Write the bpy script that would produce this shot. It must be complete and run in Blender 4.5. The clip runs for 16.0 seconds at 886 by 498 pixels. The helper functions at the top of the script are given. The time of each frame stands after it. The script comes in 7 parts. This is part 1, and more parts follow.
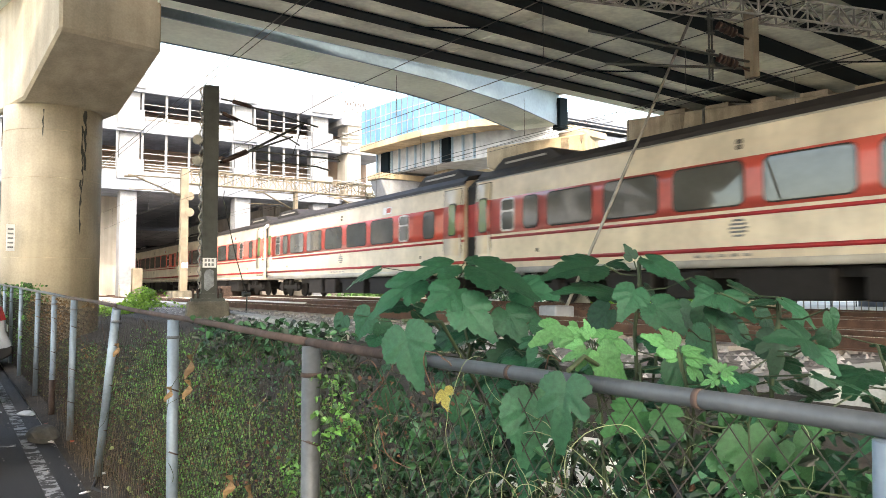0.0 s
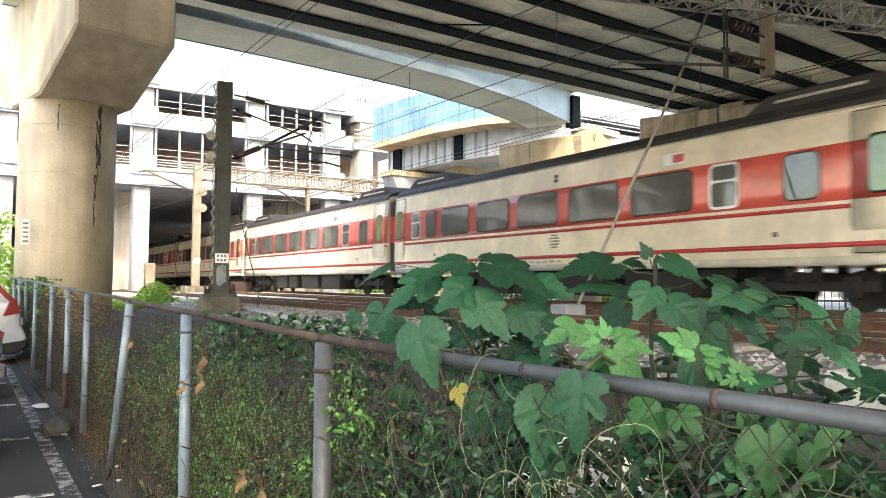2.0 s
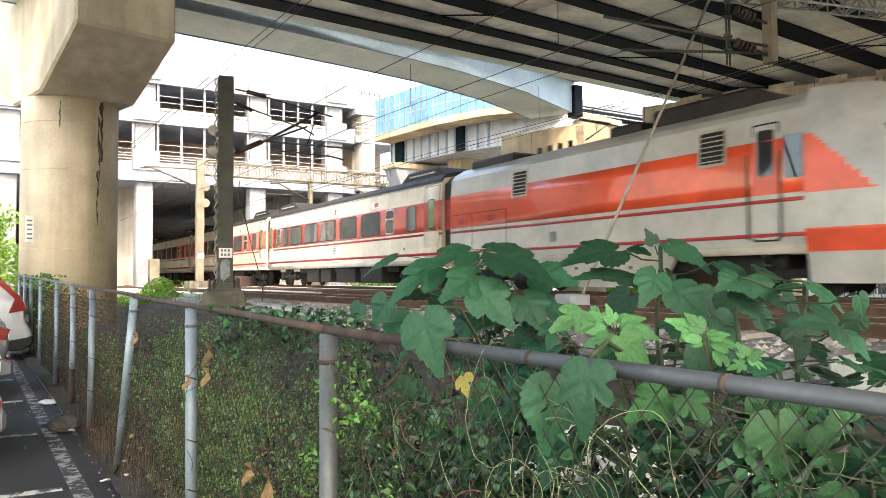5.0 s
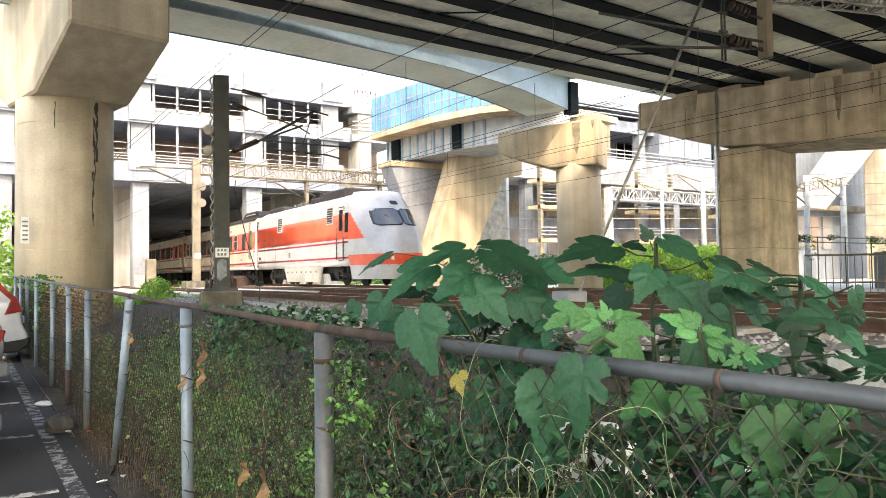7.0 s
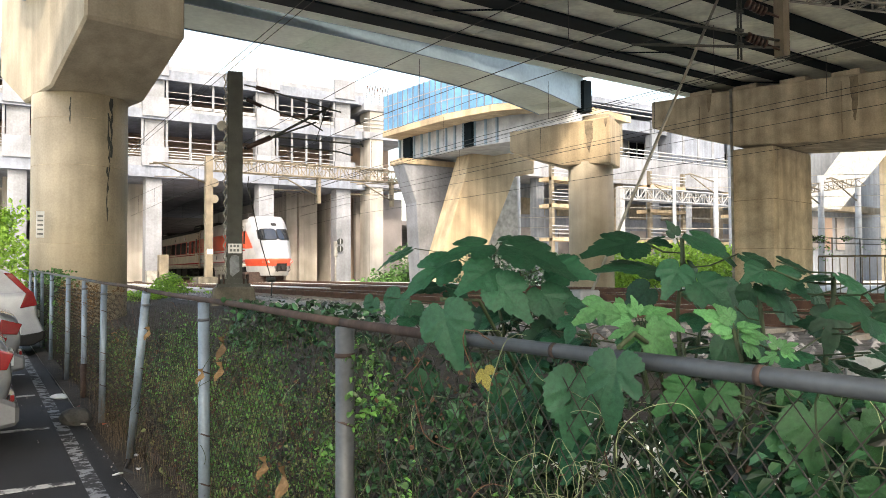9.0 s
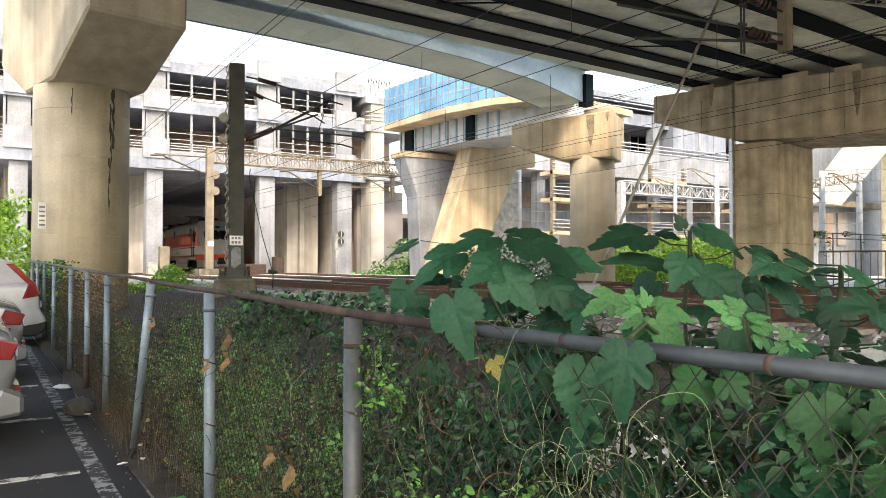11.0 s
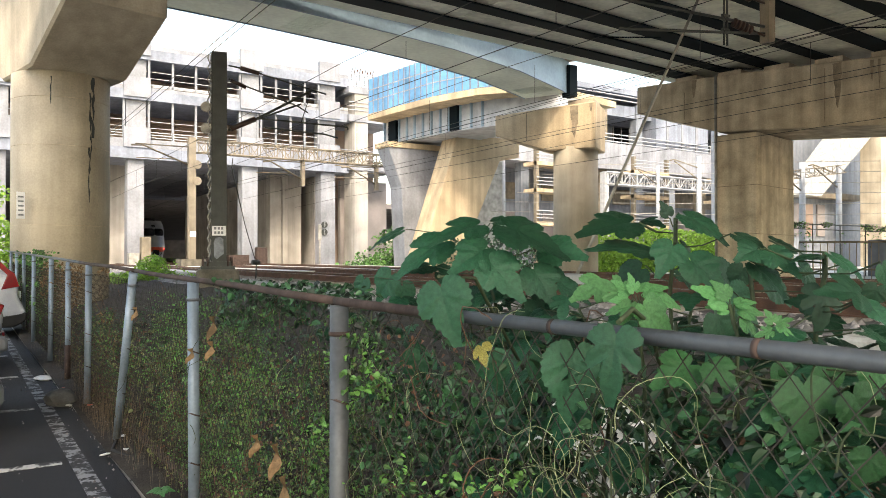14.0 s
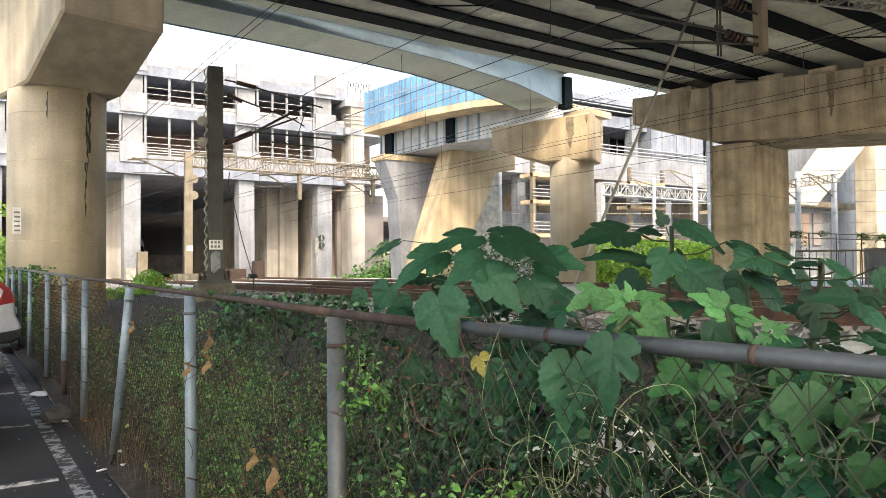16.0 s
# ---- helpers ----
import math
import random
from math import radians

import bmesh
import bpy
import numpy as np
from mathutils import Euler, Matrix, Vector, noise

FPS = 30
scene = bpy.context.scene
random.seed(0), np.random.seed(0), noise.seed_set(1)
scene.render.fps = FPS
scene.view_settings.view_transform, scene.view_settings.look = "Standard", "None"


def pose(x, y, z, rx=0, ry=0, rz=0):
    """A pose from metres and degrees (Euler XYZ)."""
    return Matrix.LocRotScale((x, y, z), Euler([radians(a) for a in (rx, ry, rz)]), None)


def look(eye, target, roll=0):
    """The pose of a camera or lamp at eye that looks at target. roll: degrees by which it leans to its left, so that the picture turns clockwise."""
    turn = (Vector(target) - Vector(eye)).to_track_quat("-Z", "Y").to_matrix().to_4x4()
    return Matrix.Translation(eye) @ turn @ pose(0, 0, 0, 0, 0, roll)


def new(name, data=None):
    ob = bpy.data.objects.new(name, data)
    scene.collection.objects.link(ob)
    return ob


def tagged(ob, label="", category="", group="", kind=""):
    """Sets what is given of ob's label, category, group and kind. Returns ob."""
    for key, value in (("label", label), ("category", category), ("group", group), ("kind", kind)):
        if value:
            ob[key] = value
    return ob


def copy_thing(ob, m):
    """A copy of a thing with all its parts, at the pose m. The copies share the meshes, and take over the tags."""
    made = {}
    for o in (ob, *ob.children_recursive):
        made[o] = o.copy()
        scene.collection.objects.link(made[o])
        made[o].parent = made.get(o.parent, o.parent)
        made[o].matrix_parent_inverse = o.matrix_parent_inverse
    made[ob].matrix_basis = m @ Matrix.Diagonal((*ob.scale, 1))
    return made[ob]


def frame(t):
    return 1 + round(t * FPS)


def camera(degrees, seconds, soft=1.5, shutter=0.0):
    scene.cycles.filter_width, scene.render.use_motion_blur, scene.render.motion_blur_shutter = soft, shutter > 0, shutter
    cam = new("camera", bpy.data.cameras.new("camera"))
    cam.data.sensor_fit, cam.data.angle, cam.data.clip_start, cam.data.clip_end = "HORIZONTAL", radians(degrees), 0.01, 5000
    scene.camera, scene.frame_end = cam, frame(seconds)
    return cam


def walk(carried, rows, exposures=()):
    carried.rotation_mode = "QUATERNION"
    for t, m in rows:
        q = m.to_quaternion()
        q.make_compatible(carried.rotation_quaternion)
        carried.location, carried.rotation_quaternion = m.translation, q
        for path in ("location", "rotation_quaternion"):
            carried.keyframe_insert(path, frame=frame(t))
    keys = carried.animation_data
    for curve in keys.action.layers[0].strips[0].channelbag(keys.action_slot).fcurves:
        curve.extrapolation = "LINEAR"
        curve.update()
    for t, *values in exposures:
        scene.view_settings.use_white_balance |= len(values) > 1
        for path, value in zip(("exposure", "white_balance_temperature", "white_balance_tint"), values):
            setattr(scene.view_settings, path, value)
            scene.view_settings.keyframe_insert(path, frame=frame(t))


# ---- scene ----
cam = camera(62.0, 16.0, 0.8, 0.35)
PATH = [
    (0, (0.287, 0.584, 1.477), (1.401, 2.242, 1.578), -0.1),
    (0.5, (0.287, 0.583, 1.474), (1.408, 2.237, 1.566), 0.1),
    (1, (0.282, 0.586, 1.476), (1.398, 2.243, 1.57), 0.1),
    (1.5, (0.278, 0.59, 1.475), (1.379, 2.257, 1.571), 0.4),
    (2, (0.285, 0.598, 1.475), (1.374, 2.273, 1.569), 0.4),
    (2.5, (0.287, 0.6, 1.473), (1.371, 2.278, 1.56), 0.1),
    (3, (0.292, 0.601, 1.471), (1.382, 2.276, 1.542), -0.1),
    (3.5, (0.286, 0.604, 1.472), (1.379, 2.278, 1.539), 0.2),
    (4, (0.287, 0.606, 1.471), (1.373, 2.284, 1.541), -0.0),
    (6.5, (0.301, 0.608, 1.465), (1.389, 2.285, 1.536), -0.7),
    (7, (0.305, 0.614, 1.466), (1.393, 2.291, 1.533), -0.8),
    (7.5, (0.298, 0.641, 1.457), (1.38, 2.322, 1.504), -0.8),
    (8, (0.284, 0.64, 1.459), (1.361, 2.324, 1.506), -0.5),
    (8.5, (0.285, 0.644, 1.457), (1.362, 2.328, 1.519), -0.3),
    (9, (0.278, 0.645, 1.457), (1.342, 2.337, 1.519), -0.3),
    (11.5, (0.247, 0.645, 1.449), (1.313, 2.337, 1.49), 0.1),
    (12, (0.248, 0.644, 1.447), (1.32, 2.332, 1.487), 0.3),
    (12.5, (0.246, 0.649, 1.445), (1.327, 2.332, 1.48), 0.3),
    (13, (0.246, 0.648, 1.447), (1.345, 2.319, 1.484), 0.2),
    (13.5, (0.241, 0.652, 1.443), (1.343, 2.32, 1.471), 0.1),
    (14, (0.243, 0.653, 1.441), (1.344, 2.323, 1.46), 0.0),
    (14.5, (0.249, 0.658, 1.439), (1.358, 2.322, 1.462), 0.0),
    (15, (0.246, 0.659, 1.438), (1.358, 2.321, 1.467), -0.0),
    (15.5, (0.241, 0.652, 1.439), (1.346, 2.319, 1.484), -0.4),
    (16, (0.244, 0.652, 1.436), (1.351, 2.317, 1.488), -0.5),
]
# stops, kelvin and tint
EXPOSURES = [(0.0, 2.77, 7400, 10), (4.2, 2.74, 7400, 10), (7.0, 2.56, 7400, 10), (8.4, 2.20, 7350, 10), (16.0, 2.20, 7350, 10)]
walk(cam, [(t, look(e, g, r)) for t, e, g, r in PATH], EXPOSURES)

# ---- light ----
SUN_DIR = Vector((-0.28, -0.66, 0.70)).normalized()
world = bpy.data.worlds.new("sky")
scene.world = world
world.use_nodes = True
wn = world.node_tree.nodes
sky = wn.new("ShaderNodeTexSky")
sky.sky_type = 'NISHITA'
sky.sun_disc = False
sky.sun_elevation = math.asin(SUN_DIR.z)
sky.sun_rotation = math.atan2(SUN_DIR.x, SUN_DIR.y)
sky.air_density, sky.dust_density, sky.ozone_density = 1.3, 3.0, 1.0
world.node_tree.links.new(sky.outputs[0], wn["Background"].inputs[0])
wn["Background"].inputs[1].default_value = 0.15
sun_data = bpy.data.lights.new("sun", 'SUN')
sun_data.energy, sun_data.angle, sun_data.color = 0.90, radians(3.0), (1.0, 0.95, 0.86)
sun = new("sun", sun_data)
sun.matrix_world = look(tuple(SUN_DIR * 60), (0, 0, 0))


# ---- materials ----
def material(name, color, rough=0.7, metal=0.0, vary=0.25, scale=3.0, fine=60.0, bump=0.15, streak=0.0, spec=0.4,
             dark=None, random_shift=0.0, transmit=0.0, coat=0.0, span=(0.3, 0.68)):
    """Base colour varied by two noises (stains and grain), vertical run-off streaks, fine relief."""
    m = bpy.data.materials.new(name)
    m.use_nodes = True
    nt = m.node_tree
    n, l = nt.nodes, nt.links
    b = n["Principled BSDF"]
    b.inputs["Roughness"].default_value = rough
    b.inputs["Metallic"].default_value = metal
    b.inputs["Specular IOR Level"].default_value = spec
    b.inputs["Coat Weight"].default_value = coat
    geo = n.new("ShaderNodeNewGeometry")
    tc = n.new("ShaderNodeTexCoord")
    def noise_node(sc, detail, vec=None):
        t = n.new("ShaderNodeTexNoise")
        t.inputs["Scale"].default_value = sc
        t.inputs["Detail"].default_value = detail
        l.new(vec or tc.outputs["Object"], t.inputs["Vector"])
        return t
    big, small = noise_node(scale, 4), noise_node(fine, 3)
    dk = dark or tuple(c * (1 - vary) * 0.8 for c in color)
    lt = tuple(min(1, c * (1 + vary * 0.35)) for c in color)
    ramp = n.new("ShaderNodeValToRGB")
    ramp.color_ramp.elements[0].position, ramp.color_ramp.elements[1].position = span
    ramp.color_ramp.elements[0].color = (*dk, 1)
    ramp.color_ramp.elements[1].color = (*lt, 1)
    mixv = n.new("ShaderNodeMath")
    mixv.operation = 'MULTIPLY_ADD'
    l.new(small.outputs[0], mixv.inputs[0])
    mixv.inputs[1].default_value = 0.35
    sub = n.new("ShaderNodeMath")
    sub.operation = 'MULTIPLY_ADD'
    l.new(big.outputs[0], sub.inputs[0])
    sub.inputs[1].default_value, sub.inputs[2].default_value = 0.9, -0.12
    l.new(sub.outputs[0], mixv.inputs[2])
    l.new(mixv.outputs[0], ramp.inputs[0])
    out = ramp.outputs[0]
    if streak:
        mp = n.new("ShaderNodeMapping")
        mp.inputs["Scale"].default_value = (1.6, 1.6, 0.09)
        l.new(tc.outputs["Object"], mp.inputs[0])
        st = noise_node(1.6, 5, mp.outputs[0])
        sr = n.new("ShaderNodeValToRGB")
        sr.color_ramp.elements[0].position, sr.color_ramp.elements[1].position = 0.36, 0.62
        l.new(st.outputs[0], sr.inputs[0])
        inv = n.new("ShaderNodeMath")
        inv.operation = 'MULTIPLY_ADD'
        l.new(sr.outputs[0], inv.inputs[0])
        inv.inputs[1].default_value, inv.inputs[2].default_value = -streak, streak
        mx = n.new("ShaderNodeMix")
        mx.data_type, mx.blend_type = 'RGBA', 'MIX'
        l.new(inv.outputs[0], mx.inputs[0])
        l.new(out, mx.inputs[6])
        mx.inputs[7].default_value = (*(c * 0.35 for c in dk), 1)
        out = mx.outputs[2]
    if random_shift:
        oi = n.new("ShaderNodeObjectInfo")
        hs = n.new("ShaderNodeHueSaturation")
        rm = n.new("ShaderNodeMapRange")
        rm.inputs[3].default_value, rm.inputs[4].default_value = 1 - random_shift, 1 + random_shift
        add = n.new("ShaderNodeMath")
        add.operation = 'ADD'
        fr = n.new("ShaderNodeMath")
        fr.operation = 'FRACT'
        l.new(oi.outputs["Random"], add.inputs[0])
        l.new(geo.outputs["Random Per Island"], add.inputs[1])
        l.new(add.outputs[0], fr.inputs[0])
        l.new(fr.outputs[0], rm.inputs[0])
        l.new(rm.outputs[0], hs.inputs["Value"])
        l.new(out, hs.inputs["Color"])
        out = hs.outputs[0]
    l.new(out, b.inputs["Base Color"])
    if bump:
        bn = n.new("ShaderNodeBump")
        bn.inputs["Strength"].default_value = bump
        bn.inputs["Distance"].default_value = 0.02
        l.new(mixv.outputs[0], bn.inputs["Height"])
        l.new(bn.outputs[0], b.inputs["Normal"])
    if transmit:
        tr = n.new("ShaderNodeBsdfTranslucent")
        l.new(out, tr.inputs[0])
        ms = n.new("ShaderNodeMixShader")
        ms.inputs[0].default_value = transmit
        l.new(b.outputs[0], ms.inputs[1])
        l.new(tr.outputs[0], ms.inputs[2])
        l.new(ms.outputs[0], n["Material Output"].inputs[0])
    return m


def glow(name, color, strength):
    m = material(name, color, 0.4, bump=0)
    b = m.node_tree.nodes["Principled BSDF"]
    b.inputs["Emission Color"].default_value = (*color, 1)
    b.inputs["Emission Strength"].default_value = strength
    return m


def glass(name, color, rough=0.06, spec=0.8):
    return material(name, color, rough, 0.0, 0.15, 1.2, 8.0, 0.0, spec=spec, coat=0.3)


M = {
    "concrete": material("pier_concrete", (0.44, 0.38, 0.285), 0.85, vary=0.22, scale=0.7, fine=22, streak=0.25, bump=0.2),
    "concrete_warm": material("stained_concrete", (0.55, 0.43, 0.28), 0.85, vary=0.28, scale=0.6, fine=18, streak=0.35, bump=0.2),
    "concrete_grey": material("bent_concrete", (0.54, 0.45, 0.325), 0.88, vary=0.3, scale=1.6, fine=22, streak=0.4, bump=0.3),
    "kerb": material("kerb_concrete", (0.40, 0.39, 0.36), 0.9, vary=0.3, scale=3, fine=40, streak=0.2),
    "white_paint": material("white_wall_paint", (0.265, 0.275, 0.30), 0.7, vary=0.25, scale=0.6, fine=9, streak=0.22, bump=0.05),
    "grey_paint": material("grey_wall_paint", (0.27, 0.28, 0.31), 0.7, vary=0.2, scale=0.7, fine=10, streak=0.25, bump=0.05),
    "slab": material("slab_edge_paint", (0.235, 0.26, 0.315), 0.7, vary=0.25, scale=0.5, fine=6, streak=0.3, bump=0.05),
    # the gloom of interiors and openings is put into this colour
    "dark_wall": material("shaded_interior", (0.24, 0.215, 0.205), 0.9, vary=0.3, scale=0.4),
    "dim_wall": material("underpass_concrete", (0.44, 0.41, 0.37), 0.9, vary=0.25, scale=0.5, streak=0.3),
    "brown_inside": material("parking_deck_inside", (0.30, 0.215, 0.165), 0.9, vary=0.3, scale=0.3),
    "deck_panel": material("pale_soffit_panel", (0.82, 0.83, 0.70), 0.55, vary=0.3, scale=0.8, fine=6, bump=0.05, random_shift=0.12),
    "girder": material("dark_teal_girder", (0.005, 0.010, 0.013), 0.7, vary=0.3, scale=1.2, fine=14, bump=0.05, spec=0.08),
    "ramp_web": material("blue_grey_girder_paint", (0.22, 0.30, 0.36), 0.5, vary=0.2, scale=0.6, fine=8, bump=0.04),
    "ramp_soffit": material("pale_green_soffit", (0.76, 0.83, 0.72), 0.5, vary=0.14, scale=0.4, fine=6, bump=0.04),
    "steel": material("weathered_steel", (0.33, 0.32, 0.29), 0.55, 0.3, vary=0.3, scale=4, fine=50),
    "dark_steel": material("dark_painted_steel", (0.055, 0.06, 0.055), 0.6, 0.1, vary=0.3, scale=3, fine=40, streak=0.2),
    "cream_steel": material("beige_painted_steel", (0.22, 0.185, 0.135), 0.6, vary=0.25, scale=2, fine=30, streak=0.3),
    "white_steel": material("white_painted_steel", (0.42, 0.43, 0.44), 0.5, vary=0.15, scale=2, fine=30, streak=0.2),
    "wire": material("dark_wire", (0.03, 0.03, 0.03), 0.6, 0.2, bump=0),
    "insulator": material("brown_insulator", (0.05, 0.025, 0.018), 0.3, bump=0),
    "rail": material("rusty_rail", (0.11, 0.055, 0.035), 0.7, 0.3, vary=0.35, scale=5, fine=60),
    "rail_top": material("polished_rail_head", (0.55, 0.53, 0.50), 0.25, 0.9, vary=0.1, bump=0),
    "sleeper": material("concrete_sleeper", (0.30, 0.27, 0.24), 0.9, vary=0.3, scale=4),
    "ballast": material("ballast", (0.19, 0.175, 0.165), 0.95, vary=0.5, scale=9, fine=45, bump=1.0),
    "stone": material("ballast_stone", (0.27, 0.25, 0.24), 0.9, vary=0.3, scale=14, fine=70, random_shift=0.5),
    "asphalt": material("asphalt", (0.019, 0.0205, 0.024), 0.75, vary=0.4, scale=1.2, fine=160, bump=0.5),
    "road_paint": material("worn_white_road_paint", (0.42, 0.42, 0.41), 0.8, vary=0.2, scale=7, fine=45, dark=(0.05, 0.05, 0.052), span=(0.46, 0.56)),
    "edge_paint": material("flaking_white_road_paint", (0.24, 0.25, 0.26), 0.85, vary=0.25, scale=9, fine=60, dark=(0.03, 0.031, 0.034), span=(0.49, 0.56)),
    "pale_slab": material("pale_broken_concrete", (0.62, 0.61, 0.58), 0.9, vary=0.25, scale=4, fine=40),
    "straw": material("dry_straw", (0.15, 0.10, 0.045), 0.8, vary=0.3, scale=6, fine=30, bump=0),
    "mossy": material("mossy_dark_concrete", (0.15, 0.135, 0.105), 0.9, vary=0.45, scale=3, fine=30, streak=0.4, bump=0.4),
    # kept this pale so that sunlit ground brightens the deck soffit
    "city": material("pale_bounce_ground", (0.52, 0.50, 0.45), 0.9, vary=0.3, scale=0.3, fine=4, bump=0.1),
    "station": material("station_wall", (0.20, 0.22, 0.25), 0.8, vary=0.3, scale=0.25, fine=3, streak=0.3, bump=0.05),
    "stain": material("water_stain", (0.27, 0.215, 0.15), 0.9, vary=0.5, scale=3, fine=30, bump=0.1),
    "soil": material("soil_and_litter", (0.038, 0.031, 0.024), 0.95, vary=0.5, scale=6, fine=60, bump=0.8),
    "galv": material("galvanised_pipe", (0.10, 0.108, 0.115), 0.5, 0.25, vary=0.25, scale=5, fine=60, bump=0.1),
    "galv_blue": material("blue_grey_painted_pipe", (0.22, 0.275, 0.33), 0.5, 0.3, vary=0.25, scale=4, fine=50, streak=0.25),
    "rust": material("rusted_pipe", (0.070, 0.046, 0.038), 0.8, 0.2, vary=0.45, scale=9, fine=60),
    "chain": material("rusty_chain_link_wire", (0.045, 0.037, 0.031), 0.85, 0.0, vary=0.4, scale=6, fine=60, bump=0),
    "cream": material("cream_train_paint", (0.72, 0.63, 0.50), 0.35, vary=0.12, scale=0.8, fine=5, bump=0.02, streak=0.12, coat=0.2),
    "train_red": material("red_train_band", (0.56, 0.10, 0.08), 0.3, vary=0.16, scale=1.0, fine=6, bump=0.02, coat=0.3),
    "train_orange": material("orange_train_band", (0.74, 0.095, 0.045), 0.3, vary=0.10, scale=1.0, fine=6, bump=0.02, coat=0.3),
    "stripe": material("dark_red_stripe", (0.36, 0.025, 0.03), 0.35, bump=0, vary=0.1),
    "train_grey": material("grey_train_skirt", (0.42, 0.40, 0.36), 0.5, vary=0.2, scale=1, fine=8, bump=0.03),
    "train_white": material("white_train_paint", (0.46, 0.455, 0.45), 0.3, vary=0.08, scale=1, fine=5, bump=0.01, coat=0.3),
    "train_roof": material("dark_train_roof", (0.03, 0.026, 0.026), 0.7, vary=0.35, scale=1.5, fine=12),
    "under": material("underframe_grime", (0.014, 0.012, 0.012), 0.8, vary=0.4, scale=4),
    "nose": material("silver_nose_paint", (0.42, 0.43, 0.46), 0.3, vary=0.08, scale=1, fine=6, bump=0.01, coat=0.4),
    "window": glass("tinted_train_glass", (0.10, 0.105, 0.10)),
    "window_green": glass("green_door_glass", (0.16, 0.25, 0.11)),
    "rubber": material("black_rubber", (0.012, 0.012, 0.012), 0.7, bump=0),
    "alloy": material("bright_window_frame", (0.65, 0.65, 0.66), 0.3, 0.8, bump=0, vary=0.1),
    "lamp_red": material("red_lamp_glass", (0.22, 0.008, 0.010), 0.15, bump=0, coat=0.5),
    "lamp_lit": glow("lit_red_lamp", (1.0, 0.03, 0.02), 1.2),
    "car_white": material("white_car_paint", (0.42, 0.44, 0.48), 0.2, vary=0.05, bump=0, coat=0.7),
    "car_silver": material("silver_car_paint", (0.25, 0.26, 0.28), 0.25, 0.5, vary=0.05, bump=0, coat=0.7),
    "car_glass": glass("dark_car_glass", (0.02, 0.022, 0.025)),
    "blue_panel": material("pale_blue_translucent_panel", (0.20, 0.46, 0.72), 0.4, vary=0.2, scale=0.6, fine=4, bump=0.02, transmit=0.35, random_shift=0.12),
    "sign": material("white_enamel_sign", (0.75, 0.76, 0.76), 0.4, vary=0.1, bump=0),
    "plastic_blue": material("blue_plastic", (0.05, 0.22, 0.50), 0.35, vary=0.4, scale=20, fine=80),
    "plastic_green": material("teal_plastic", (0.03, 0.30, 0.22), 0.4, vary=0.4, scale=20, fine=80),
    "grey_stone": material("weathered_grey_stone", (0.10, 0.10, 0.095), 0.9, vary=0.35, scale=6, fine=50, bump=0.4),
    "peeled": material("peeled_grey_notice", (0.22, 0.24, 0.26), 0.8, vary=0.4, scale=6, fine=40),
    "mark": material("grey_lettering", (0.18, 0.19, 0.2), 0.6, bump=0),
}


# ---- mesh helpers ----
def box(bm, x0, x1, y0, y1, z0, z1, m=None):
    v = [bm.verts.new(p) for p in ((x0, y0, z0), (x1, y0, z0), (x1, y1, z0), (x0, y1, z0), (x0, y0, z1), (x1, y0, z1), (x1, y1, z1), (x0, y1, z1))]
    for f in ((0, 3, 2, 1), (4, 5, 6, 7), (0, 1, 5, 4), (1, 2, 6, 5), (2, 3, 7, 6), (3, 0, 4, 7)):
        bm.faces.new([v[i] for i in f])
    if m is not None:
        for q in v:
            q.co = m @ q.co
    return bm


def prism(bm, poly, a, b, axis="y"):
    """A polygon in the plane across an axis, extruded along it from a to b."""
    place = {"x": lambda p, t: (t, p[0], p[1]), "y": lambda p, t: (p[0], t, p[1]), "z": lambda p, t: (p[0], p[1], t)}[axis]
    lo = [bm.verts.new(place(p, a)) for p in poly]
    hi = [bm.verts.new(place(p, b)) for p in poly]
    k = len(poly)
    for i in range(k):
        bm.faces.new((lo[i], lo[(i + 1) % k], hi[(i + 1) % k], hi[i]))
    bm.faces.new(lo[::-1])
    bm.faces.new(hi)
    return bm


def tube(bm, p, q, r, seg=8, r2=None, caps=True):
    p, q = Vector(p), Vector(q)
    d = (q - p).normalized()
    a = d.orthogonal().normalized()
    b = d.cross(a)
    r2 = r if r2 is None else r2
    rings = []
    for c, rad in ((p, r), (q, r2)):
        rings.append([bm.verts.new(c + (a * math.cos(2 * math.pi * i / seg) + b * math.sin(2 * math.pi * i / seg)) * rad) for i in range(seg)])
    for i in range(seg):
        f = bm.faces.new((rings[0][i], rings[0][(i + 1) % seg], rings[1][(i + 1) % seg], rings[1][i]))
        f.smooth = seg > 5
    if caps:
        bm.faces.new(rings[0][::-1])
        bm.faces.new(rings[1])
    return bm


def path_tube(bm, pts, r, seg=6):
    """One connected tube along the points."""
    pts = [Vector(p) for p in pts]
    rings = []
    ref = None
    for i, p in enumerate(pts):
        d = (pts[min(i + 1, len(pts) - 1)] - pts[max(i - 1, 0)]).normalized()
        a = d.orthogonal().normalized() if ref is None else (ref - d * ref.dot(d)).normalized()
        ref = a
        b = d.cross(a)
        rings.append([bm.verts.new(p + (a * math.cos(2 * math.pi * k / seg) + b * math.sin(2 * math.pi * k / seg)) * r) for k in range(seg)])
    for u, v in zip(rings, rings[1:]):
        for k in range(seg):
            f = bm.faces.new((u[k], u[(k + 1) % seg], v[(k + 1) % seg], v[k]))
            f.smooth = seg > 5
    bm.faces.new(rings[0][::-1])
    bm.faces.new(rings[-1])
    return bm


